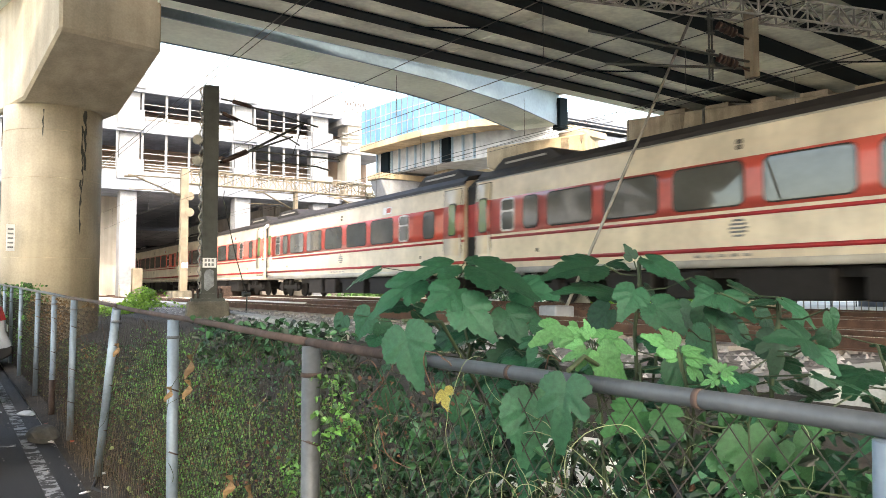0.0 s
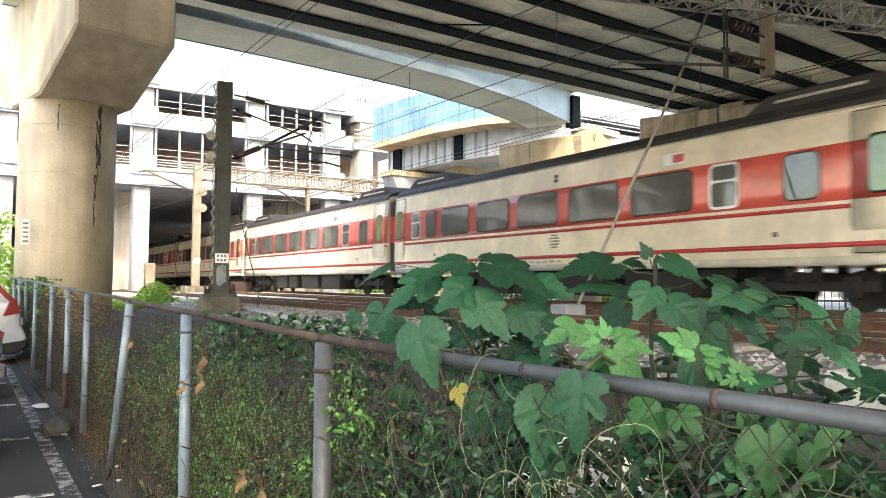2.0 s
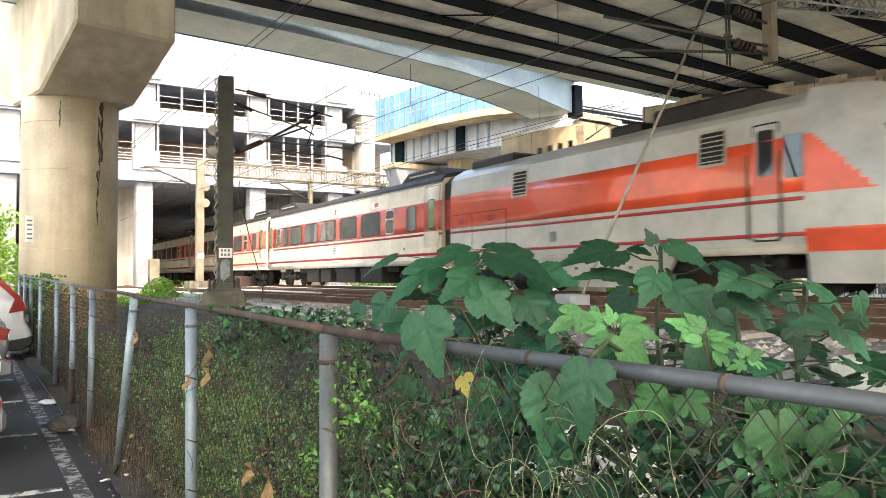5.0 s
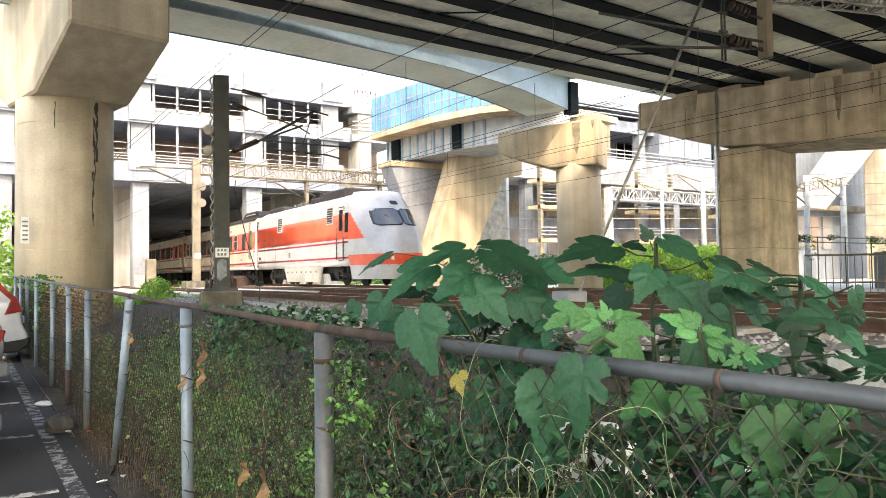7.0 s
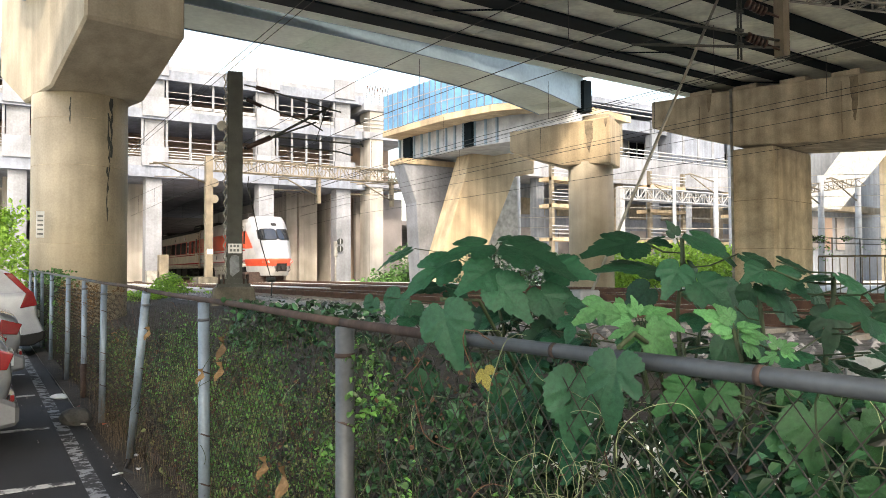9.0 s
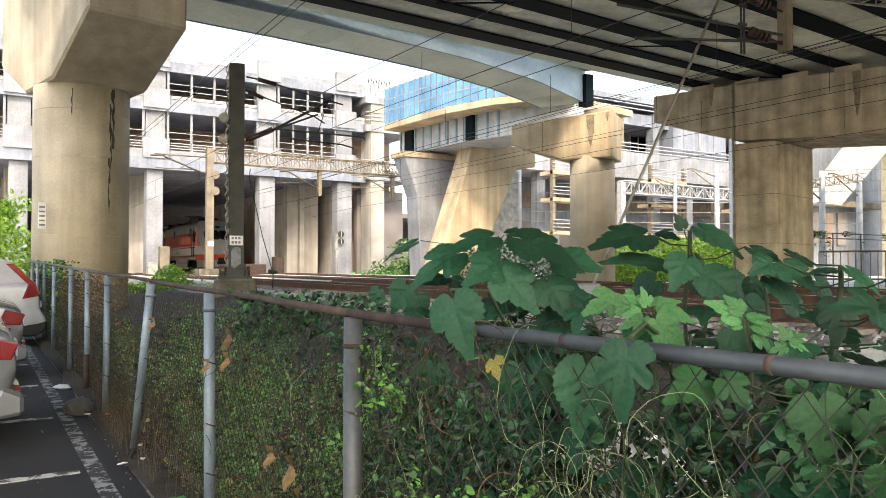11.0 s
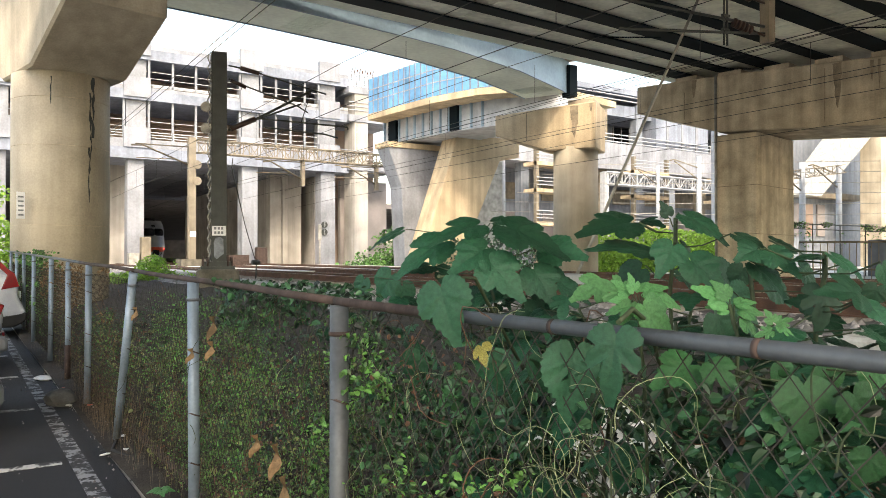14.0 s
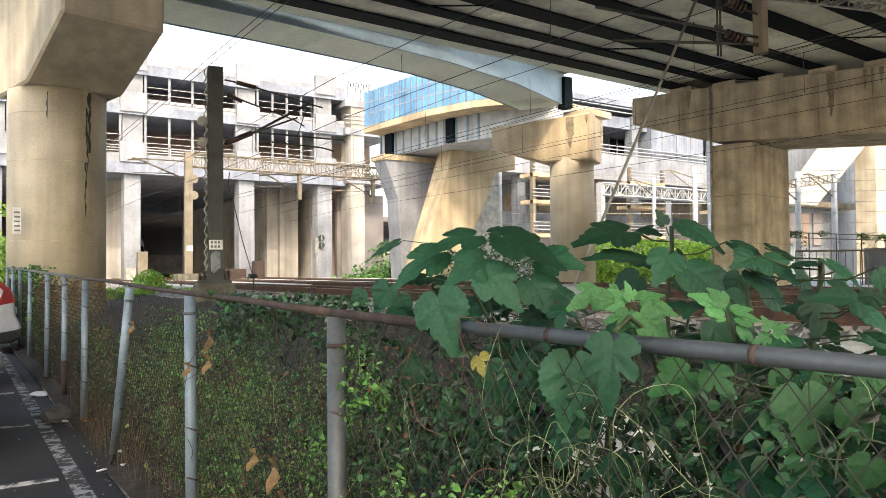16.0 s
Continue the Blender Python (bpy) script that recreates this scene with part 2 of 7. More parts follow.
def bevel(bm, w, seg=1, angle=30):
    bmesh.ops.recalc_face_normals(bm, faces=bm.faces)
    es = [e for e in bm.edges if len(e.link_faces) == 2 and e.calc_face_angle(0) > radians(angle)]
    bmesh.ops.bevel(bm, geom=es, offset=w, segments=seg, affect='EDGES', profile=0.6)
    return bm


def part(name, bm, mat, parent=None, label="", kind=""):
    bmesh.ops.recalc_face_normals(bm, faces=bm.faces)
    me = bpy.data.meshes.new(name)
    bm.to_mesh(me)
    bm.free()
    me.materials.append(M[mat] if isinstance(mat, str) else mat)
    ob = new(name, me)
    ob.parent = parent
    if label or kind:
        tagged(ob, label, kind=kind)
    return ob


def thing(name, label, category, group="", kind="", at=None):
    ob = new(name)
    ob.empty_display_size = 0.2
    if at is not None:
        ob.matrix_world = at
    return tagged(ob, label, category, group, kind)


def whole(name, bm, mat, label, category, group="", kind="", at=None):
    ob = part(name, bm, mat)
    if at is not None:
        ob.matrix_world = at
    return tagged(ob, label, category, group, kind)


def B():
    return bmesh.new()


# ---- ground ----
RAIL_Z = 0.95
TRACKS = (8.7, 12.5)


def train_x(y):
    """Centre line of the far track, slightly askew to the near ones."""
    return 16.31 + 0.0265 * (y - 20.3)


def ground():
    bm = B()
    xs = [-900, -60, -4, 0, 1.15, 1.5, 2.4, 3.6, 4.8, 5.6, 21, 23, 40, 900]
    zs = [0, 0, 0, 0, 0, 0.02, 0.12, 0.3, 0.5, 0.62, 0.62, 0.55, 0.5, 0.5]
    ys = [-900, -40, -5] + [i * 2.0 for i in range(0, 60)] + [200, 900]
    grid = [[bm.verts.new((x, y, z - 0.02 + (noise.noise((x * 0.7, y * 0.5, 0)) * 0.05 if 1.4 < x < 5 else 0))) for x, z in zip(xs, zs)] for y in ys]
    for r, s in zip(grid, grid[1:]):
        for i in range(len(xs) - 1):
            bm.faces.new((r[i], r[i + 1], s[i + 1], s[i]))
    whole("ground", bm, "city", "ground reaching to the horizon, made pale to bounce light", "ground", kind="structure")
    bm = B()
    xs2 = [1.16, 1.5, 2.4, 3.6, 4.8, 5.6]
    zs2 = [0.0, 0.02, 0.12, 0.3, 0.5, 0.62]
    grid = [[bm.verts.new((x, y, z + 0.03 + noise.noise((x * 2.1, y * 1.7, 0)) * 0.05)) for x, z in zip(xs2, zs2)] for y in [-8 + 0.8 * i for i in range(50)]]
    for r, s in zip(grid, grid[1:]):
        for i in range(len(xs2) - 1):
            bm.faces.new((r[i], r[i + 1], s[i + 1], s[i]))
    whole("soil_strip", bm, "soil", "dark brown soil with litter behind the fence", "soil", kind="structure")
    bm = B()
    box(bm, -9, 1.17, -4, 40, -0.3, 0.0)
    whole("pavement", bm, "asphalt", "dark asphalt of a parking lot", "pavement", kind="structure")
    bm = B()
    prism(bm, [(5.2, 0.4), (6.3, 0.74), (20.5, 0.74), (21.6, 0.4)], -60, 110)
    prism(bm, [(5.2, 0.4), (6.3, 0.739), (58, 0.739), (60, 0.4)], 110.01, 300)
    whole("track_bed", bm, "ballast", "grey crushed stone ballast of the railway", "ballast", kind="structure")


ground()


def track_slab():
    bm = B()
    # stands for sunlit ballast: the sunshine is put into this pale sheet
    prism(bm, [(7.2, 0.5), (7.2, 0.86), (21.5, 0.86), (21.5, 0.5)], 27.5, 47.5)
    whole("track_slab", bm, "city", "pale sheet over the ballast, sunlight put into its colour", "pavement", kind="structure")


track_slab()


def road_markings():
    bm = B()
    box(bm, 0.905, 1.015, 2.5, 40, -0.01, 0.004)
    whole("edge_line", bm, "edge_paint", "worn white edge line painted on asphalt", "road marking", kind="structure")
    for y in (4.15, 6.42, 8.6, 10.8, 13.0, 15.2):
        bm = B()
        box(bm, -4.5, 0.86, y - 0.05, y + 0.05, -0.01, 0.004)
        whole("bay_line", bm, "road_paint", "white parking bay line on asphalt", "road marking", group="parking bay lines", kind="structure")


road_markings()


def tracks():
    for n, cx in enumerate((*TRACKS, None)):
        th = thing("railway_track", "rusty steel rails on concrete sleepers in ballast", "railway track", group="railway tracks")
        f = (lambda y: train_x(y)) if cx is None else (lambda y, c=cx: c)
        for side in (-0.535, 0.535):
            bm, top = B(), B()
            ys = [-60 + 5 * i for i in range(71)]
            for y0, y1 in zip(ys, ys[1:]):
                x0, x1 = f(y0) + side, f(y1) + side
                for (w0, w1, z0, z1, tgt) in ((-0.065, 0.065, -0.15, -0.13, bm), (-0.012, 0.012, -0.13, -0.04, bm), (-0.034, 0.034, -0.04, -0.003, bm), (-0.028, 0.028, -0.003, 0.0, top)):
                    vs = [tgt.verts.new((x + w, y, RAIL_Z + z)) for x, y in ((x0, y0), (x1, y1)) for w in (w0, w1) for z in (z0, z1)]
                    a = vs
                    for q in ((0, 1, 5, 4), (2, 6, 7, 3), (1, 3, 7, 5), (0, 4, 6, 2)):
                        tgt.faces.new([a[i] for i in q])
            part("rail", bm, "rail", th)
            part("rail_head", top, "rail_top", th, "polished running surface")
        me = None
        for i in range(80):
            y = -12 + i * 0.62 * 1.6
            if me is None:
                bm = B()
                prism(bm, [(-1.1, -0.12), (1.1, -0.12), (1.08, 0.0), (-1.08, 0.0)], -0.12, 0.12)
                ob = part("sleeper", bm, "sleeper", th)
                me = ob.data
            else:
                ob = new("sleeper", me)
                ob.parent = th
            ob.location = (f(y), y, RAIL_Z - 0.155)
    rnd = random.Random(4)
    verts, faces = [], []
    for _ in range(9000):
        y = rnd.uniform(1, 34) if rnd.random() < 0.75 else rnd.uniform(1, 60)
        x = rnd.uniform(5.3, 10.6) if rnd.random() < 0.8 else rnd.uniform(10, 19)
        zb = 0.74 if x > 6.3 else 0.4 + (x - 5.2) / 1.1 * 0.34
        r = rnd.uniform(0.025, 0.06)
        k = len(verts)
        for d in ((1, 0, 0), (-1, 0, 0), (0, 1, 0), (0, -1, 0), (0, 0, 1), (0, 0, -1)):
            verts.append((x + d[0] * r * rnd.uniform(0.7, 1.3), y + d[1] * r * rnd.uniform(0.7, 1.3), zb + d[2] * r * rnd.uniform(0.6, 1.1)))
        for a in ((0, 2, 4), (2, 1, 4), (1, 3, 4), (3, 0, 4), (2, 0, 5), (1, 2, 5), (3, 1, 5), (0, 3, 5)):
            faces.append([k + i for i in a])
    me = bpy.data.meshes.new("ballast_stones")
    me.from_pydata(verts, [], faces)
    me.materials.append(M["stone"])
    tagged(new("ballast_stones", me), "loose grey crushed stones on the track bed", "ballast", kind="stuff")


tracks()


# ---- bridges ----
def stain(th, place, x, z0, n, w, seed):
    """A ragged run-off stain; place(x, z) gives the point just proud of the face."""
    rnd = random.Random(seed)
    bm = B()
    rows = []
    drift = 0.0
    for i in range(n):
        z = z0 - i * 0.13
        drift = 0.7 * drift + rnd.uniform(-0.06, 0.06) * w
        c = x + drift
        ww = w * rnd.uniform(0.75, 1.0) * (1 - 0.85 * (i / (n - 1)) ** 2)
        rows.append([bm.verts.new(place(c + d * ww, z)) for d in (-0.5, 0.5)])
    for p, q in zip(rows, rows[1:]):
        bm.faces.new((p[0], p[1], q[1], q[0]))
    part("water_stain", bm, "stain", th, "dark vertical water stain")


def left_pier():
    th = thing("bridge_pier", "round beige concrete bridge pier with a flared cap", "bridge pier")
    bm = B()
    tube(bm, (2.52, 22.3, -0.3), (2.52, 22.3, 6.05), 1.16, 48, 1.16)
    part("column", bm, "concrete", th)
    bm = B()
    prism(bm, [(0, 7.18), (0, 12), (7.1, 12), (7.1, 7.18), (4.75, 6.05), (2.44, 6.05)], 0.0, 2.32, "x")
    turn = Matrix.Translation((2.2, 18.6, 0)) @ Matrix.Rotation(radians(12), 4, 'Z')
    for v in bm.verts:
        v.co = turn @ v.co
    bevel(bm, 0.06)
    part("cap", bm, "concrete", th, "flared beige concrete pier cap with water stains")
    for z in (4.2, 2.2, 5.4):
        bm = B()
        tube(bm, (2.52, 22.3, z), (2.52, 22.3, z + 0.015), 1.163, 48)
        part("form_joint", bm, "concrete_grey", th)
    # dark run-off stains below the cap
    rnd = random.Random(9)
    for ang, w, z0, n in ((-58, 0.17, 6.0, 12), (-62, 0.09, 5.6, 7), (-63, 0.10, 4.2, 11), (-61, 0.07, 5.0, 9), (-108, 0.05, 5.9, 6)):
        bm = B()
        rows = []
        for i in range(n):
            z = z0 - i * 0.14
            a = radians(ang + rnd.uniform(-1.2, 1.2))
            ww = radians(w * 45 * rnd.uniform(0.2, 1.0) * (1 - 0.5 * i / n))
            rows.append([bm.verts.new((2.52 + 1.166 * math.cos(a + d * ww), 22.3 + 1.166 * math.sin(a + d * ww), z)) for d in (-0.5, 0.5)])
        for p, q in zip(rows, rows[1:]):
            bm.faces.new((p[0], p[1], q[1], q[0]))
        part("water_stain", bm, "dark_steel", th, "dark vertical water stain")


left_pier()

BENT_A, BENT_D = Vector((22.4, 20.5, 0)), Vector((0.17, -0.9854, 0))
BENT = Matrix(((BENT_D.x, -BENT_D.y, 0, BENT_A.x), (BENT_D.y, BENT_D.x, 0, BENT_A.y), (0, 0, 1, 0), (0, 0, 0, 1)))


def right_bent():
    """Local x runs along the beam towards the camera's side, local y away from the tracks."""
    th = thing("portal_bent", "weathered beige concrete portal bent under the bridge", "bridge pier", at=BENT)
    bm = B()
    prism(bm, [(0, 7.0), (0, 8.03), (3.3, 7.9), (9, 7.55), (26, 6.5), (26, 4.6), (8.7, 5.45), (3.3, 5.88), (1.7, 6.45)], 0, 3.2)
    bevel(bm, 0.04)
    part("beam", bm, "concrete_grey", th)
    for x0, x1 in ((3.2, 4.7), (16.5, 18.3)):
        bm = B()
        box(bm, x0, x1, 0.02, 3.18, 0.2, 5.75)
        bevel(bm, 0.04)
        part("column", bm, "concrete_grey", th)
    for i in range(8):
        bm = B()
        x = 1.7 + i * 1.66
        z = 8.03 - 0.052 * x
        box(bm, x - 0.1, x + 0.75, 0.1, 1.6, z - 0.1, z + 0.16)
        part("bearing_pad", bm, "concrete_grey", th)
    bm = B()
    tube(bm, (3.26, -0.06, 0.6), (3.26, -0.06, 7.9), 0.05, 8)
    part("drain_pipe", bm, "steel", th)
    for x, z0, n, w, sd in ((7.3, 7.6, 12, 0.3, 1), (8.3, 7.5, 6, 0.12, 3), (8.5, 7.5, 8, 0.1, 4), (8.75, 7.5, 5, 0.14, 5), (2.4, 7.9, 6, 0.22, 6)):
        stain(th, lambda a, z: (a, -0.004, z), x, z0, n, w, sd)
    for z in (5.72, 3.9, 2.2):
        bm = B()
        box(bm, 3.195, 4.705, 0.014, 3.185, z, z + 0.02)
        part("form_joint", bm, "stain", th)
    for x in (2.0, 6.9, 9.2):
        bm = B()
        box(bm, x, x + 0.03, -0.003, 0.1, 5.95 - (0.2 if x > 6 else 0) + (0.55 if x < 3 else 0), 7.5)
        part("form_joint", bm, "stain", th)


right_bent()


def main_deck():
    """Girders run across the tracks, slightly skewed."""
    sk = 0.055
    th = thing("bridge_deck", "steel road bridge deck with dark girders and pale soffit panels", "bridge",
               at=Matrix.Translation((0, 20, 8.3)) @ Matrix.Rotation(radians(2.4), 4, 'X') @ Matrix.Translation((0, -20, -8.3)))
    edge = lambda x: 20.7 + sk * (x - 12)
    # added slab left of the girders, out of view, sized to shade fence and pier
    bm = B()
    box(bm, -5, 4.39, -6.0, 18.0, 9.35, 9.95)
    part("slab", bm, "deck_panel", th)
    # far edge and near end reach out of view to hold back the sun
    bm = B()
    vs = [bm.verts.new(p) for p in ((4.4, edge(4.4), 9.35), (46, edge(46), 9.35), (46, -5.0, 9.35), (4.4, -5.0, 9.35))]
    up = [bm.verts.new(v.co + Vector((0, 0, 0.6))) for v in vs]
    for i in range(4):
        bm.faces.new((vs[i], vs[(i + 1) % 4], up[(i + 1) % 4], up[i]))
    bm.faces.new(vs)
    bm.faces.new(up[::-1])
    part("slab", bm, "deck_panel", th)
    offs = [18.45, 16.85, 15.35, 13.6, 11.75, 10.1, 8.5, 6.9, 5.3, 3.7, 2.1, 0.5, -1.1, -2.7, -4.3]
    for k, yo in enumerate(offs):
        y = lambda x: yo + sk * (x - 14)
        rot = Matrix.Translation((14, yo, 0)) @ Matrix.Rotation(math.atan(sk), 4, 'Z')
        wide = 0.36 if k % 2 == 0 else 0.26
        bm = B()
        # the longer girders run out of view under the added left slab
        left = -9.6 if yo > 12 else -19
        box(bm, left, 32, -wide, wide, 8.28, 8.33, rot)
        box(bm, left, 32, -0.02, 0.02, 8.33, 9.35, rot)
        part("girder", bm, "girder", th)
        if k < len(offs) - 1:
            gap = yo - offs[k + 1]
            for i in range(16):
                bm = B()
                x0 = -9.6 + i * 2.6
                box(bm, x0 + 0.01, x0 + 2.59, -gap + 0.12, -0.12, 8.345 + 0.012 * ((i * 7 + k * 3) % 3), 8.38 + 0.012 * ((i * 7 + k * 3) % 3), rot)
                part("soffit_panel", bm, "deck_panel", th)
            if k in (1, 4):
                for i in range(3):
                    x0 = -6 + i * 6.5 + (k % 2) * 2
                    bm = B()
                    tube(bm, rot @ Vector((x0, -0.1, 8.27)), rot @ Vector((x0 + 1.5, -gap + 0.1, 8.27)), 0.022, 6)
                    part("brace", bm, "girder", th)
    bm = B()
    rot = Matrix.Translation((14, 18.45, 0)) @ Matrix.Rotation(math.atan(sk), 4, 'Z')
    box(bm, -9.6, 32, 0.25, 1.35, 8.42, 8.48, rot)
    part("edge_soffit", bm, "ramp_soffit", th)


main_deck()

RAMP_NEAR = ((1.0, 20.9), (4.9, 21.06), (8.43, 21.35), (12.73, 21.85), (14.94, 22.2), (18.86, 23.3), (22.39, 24.86), (23.3, 25.3))


def ramp_edge(off):
    pts = []
    n = len(RAMP_NEAR)
    for i, p in enumerate(RAMP_NEAR):
        a, b = Vector(RAMP_NEAR[max(0, i - 1)]), Vector(RAMP_NEAR[min(n - 1, i + 1)])
        d = (b - a).normalized()
        pts.append(Vector(p) + Vector((-d.y, d.x)) * off)
    return pts


def loft_strip(bm, edges):
    """edges: lists of points; joins neighbours with quads, closing the section."""
    rows = [[bm.verts.new(p) for p in e] for e in edges]
    k = len(rows)
    for i in range(k):
        r, s = rows[i], rows[(i + 1) % k]
        for j in range(len(r) - 1):
            f = bm.faces.new((r[j], r[j + 1], s[j + 1], s[j]))
    bm.faces.new([r[0] for r in rows])
    bm.faces.new([r[-1] for r in rows][::-1])
    return bm


def curved_ramp():
    th = thing("curved_ramp", "curved steel box girder ramp with pale green soffit", "bridge")
    e0, e1 = ramp_edge(0.05), ramp_edge(2.15)
    z0, z1 = 8.8, 10.2
    lift = lambda pts, z: [Vector((p.x, p.y, z)) for p in pts]
    bm = B()
    loft_strip(bm, [lift(e0, z0), lift(e1, z0), lift(e1, z0 + 0.05), lift(e0, z0 + 0.05)])
    part("soffit", bm, "ramp_soffit", th)
    bm = B()
    n0, n1 = ramp_edge(-0.02), ramp_edge(0.05)
    loft_strip(bm, [lift(n0, z0 - 0.03), lift(n1, z0 - 0.03), lift(n1, z1), lift(n0, z1)])
    part("near_web", bm, "ramp_web", th)
    bm = B()
    n0, n1 = ramp_edge(2.15), ramp_edge(2.2)
    loft_strip(bm, [lift(n0, z0 - 0.03), lift(n1, z0 - 0.03), lift(n1, z1), lift(n0, z1)])
    part("far_web", bm, "ramp_web", th)
    bm = B()
    n0, n1 = ramp_edge(-1.0), ramp_edge(3.2)
    loft_strip(bm, [lift(n0, z1), lift(n1, z1), lift(n1, z1 + 0.3), lift(n0, z1 + 0.3)])
    part("slab", bm, "concrete", th)
    # grille panels let into the soffit
    for j, fr in ((2, 0.15), (5, 0.75)):
        a, b = RAMP_NEAR[j], RAMP_NEAR[j + 1]
        d = (Vector(b) - Vector(a)).normalized()
        c = Vector(a).lerp(Vector(b), fr)
        mrot = Matrix.Translation((c.x, c.y, z0)) @ Matrix.Rotation(math.atan2(d.y, d.x), 4, 'Z')
        for i in range(9):
            bm = B()
            box(bm, i * 0.12, i * 0.12 + 0.05, 0.3, 1.9, -0.016, -0.004, mrot)
            part("grille_bar", bm, "ramp_soffit", th)


curved_ramp()


def second_pier():
    """Round pier with a tapered hammerhead cap that carries the ramp's end."""
    th = thing("hammerhead_pier", "round cream concrete pier with a tapered hammerhead cap", "bridge pier")
    bm = B()
    tube(bm, (24.15, 25.75, 0.2), (24.15, 25.75, 6.4), 1.02, 40)
    part("column", bm, "concrete", th)
    mrot = Matrix.Translation((24.15, 25.75, 0)) @ Matrix.Rotation(radians(122), 4, 'Z')
    bm = B()
    prism(bm, [(-1.15, 6.25), (1.1, 6.25), (3.6, 7.1), (3.6, 8.05), (-1.15, 8.35)], -1.0, 1.0)
    for v in bm.verts:
        v.co = mrot @ v.co
    bevel(bm, 0.05)
    # the orange light on the cap is put into the warm concrete colour
    part("cap", bm, "concrete_warm", th, "stained concrete hammerhead cap with orange light in its colour")
    for x, z0, n, w, sd in ((-0.2, 8.2, 12, 0.42, 11), (-0.95, 8.25, 4, 0.16, 13)):
        stain(th, lambda a, z: tuple(mrot @ Vector((a, 1.004, z))), x, z0, n, w, sd)
    bm = B()
    box(bm, -1.0, 0.2, -0.6, 0.6, 8.3, 8.55, mrot)
    part("bearing_block", bm, "concrete_grey", th)
    bm = B()
    box(bm, 23.05, 23.5, 24.95, 25.45, 8.6, 10.0)
    part("end_diaphragm", bm, "girder", th)


second_pier()


# ---- parking building ----
FY = 51.0


def building():
    th = thing("parking_building", "white multi-storey parking building over the railway underpass", "building")
    # storeys: (slab underside, slab top, parapet top)
    storeys = ((7.6, 8.3, 9.35), (11.35, 11.95, 12.4), (13.95, 14.6, 16.1))
    x0, x1 = -34.0, 24.5
    cols = [-29.5, -22.2, -14.9, -5.2, 2.1, 9.7, 17.1, 22.9]
    for zb, zt, zp in storeys:
        bm = B()
        box(bm, x0, x1, FY - 0.9, FY + 34, zb, zt)
        part("slab", bm, "slab", th)
        bm = B()
        box(bm, x0, x1, FY - 0.75, FY - 0.6, zt, zt + (zp - zt) * (0.55 if zt < 14 else 0.2))
        part("parapet", bm, "white_paint", th)
        for k in range(3):
            bm = B()
            z = zt + (zp - zt) * (0.66 + 0.16 * k if zt < 14 else 0.4 + 0.28 * k)
            box(bm, x0, x1, FY - 0.72, FY - 0.68, z, z + 0.05)
            part("rail", bm, "white_steel", th)
        for i in range(40):
            bm = B()
            x = x0 + 0.7 + i * 1.46
            box(bm, x, x + 0.05, FY - 0.73, FY - 0.67, zt + (zp - zt) * (0.5 if zt < 14 else 0.15), zp)
            part("baluster", bm, "white_steel", th)
    for (za, zb_) in ((9.0, 11.35), (12.2, 13.95)):
        for c in cols:
            bm = B()
            box(bm, c - 0.6, c + 0.6, FY - 0.6, FY + 0.5, za - 0.8, zb_)
            part("pillar", bm, "white_paint", th)
            bm = B()
            box(bm, c - 0.8, c + 0.8, FY - 1.0, FY - 0.62, za - 0.7, za + 0.55)
            part("pillar_panel", bm, "grey_paint", th)
        for a, b in zip(cols, cols[1:]):
            n = 4
            for i in range(n + 1):
                x = a + 0.75 + (b - a - 1.5) * i / n
                bm = B()
                box(bm, x - 0.07, x + 0.07, FY - 0.72, FY - 0.6, za - 0.5, zb_)
                part("mullion", bm, "white_paint", th)
            for k in range(4):
                bm = B()
                z = za - 0.2 + k * 0.42
                box(bm, a + 0.6, b - 0.6, FY - 0.5, FY - 0.46, z, z + 0.035)
                part("guard_rail", bm, "white_steel", th)
    for c in cols:
        bm = B()
        box(bm, c - 0.8, c + 0.8, FY - 1.0, FY - 0.65, 14.2, 15.55)
        part("roof_panel", bm, "grey_paint", th)
    bm = B()
    box(bm, x0, x1, FY + 5, FY + 5.2, 8.3, 14)
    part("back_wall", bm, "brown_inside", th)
    for z in (16.75, 17.25, 17.75):
        bm = B()
        box(bm, x0, 22.0, FY + 2.96, FY + 3.02, z, z + 0.06)
        part("roof_rail", bm, "white_steel", th)
    for i in range(28):
        bm = B()
        box(bm, x0 + 0.5 + i * 2.05, x0 + 0.62 + i * 2.05, FY + 2.95, FY + 3.05, 14.6, 17.8)
        part("roof_post", bm, "white_steel", th)
    # ground level columns of the underpass
    for c, w in ((9.7, 0.5), (17.1, 0.55), (22.95, 0.58), (2.1, 0.5), (-5.2, 0.5)):
        bm = B()
        box(bm, c - w, c + w, FY - 0.6, FY + 0.4, 0.3, 7.6)
        bevel(bm, 0.03)
        part("front_column", bm, "white_paint", th, "white painted square column")
    # stair tower at the right end
    bm = B()
    box(bm, 24.8, 25.9, FY - 1.2, FY + 0.5, 0.3, 13.9)
    part("tower_pillar", bm, "dim_wall", th)
    for z in (8.3, 11.9, 14.0):
        bm = B()
        box(bm, 24.3, 28.5, FY - 1.3, FY + 6, z - 0.5, z)
        part("tower_slab", bm, "grey_paint", th)
        for k in range(3):
            bm = B()
            tube(bm, (24.3, FY - 1.25, z + 0.35 + 0.3 * k), (28.5, FY - 1.25, z + 0.35 + 0.3 * k), 0.03, 6)
            part("tower_rail", bm, "white_steel", th)
    bm = B()
    box(bm, 24.6, 28.6, FY + 3, FY + 3.2, 0.3, 13.5)
    part("tower_back", bm, "brown_inside", th)
    for i in range(9):
        bm = B()
        x = 24.7 + i * 0.22
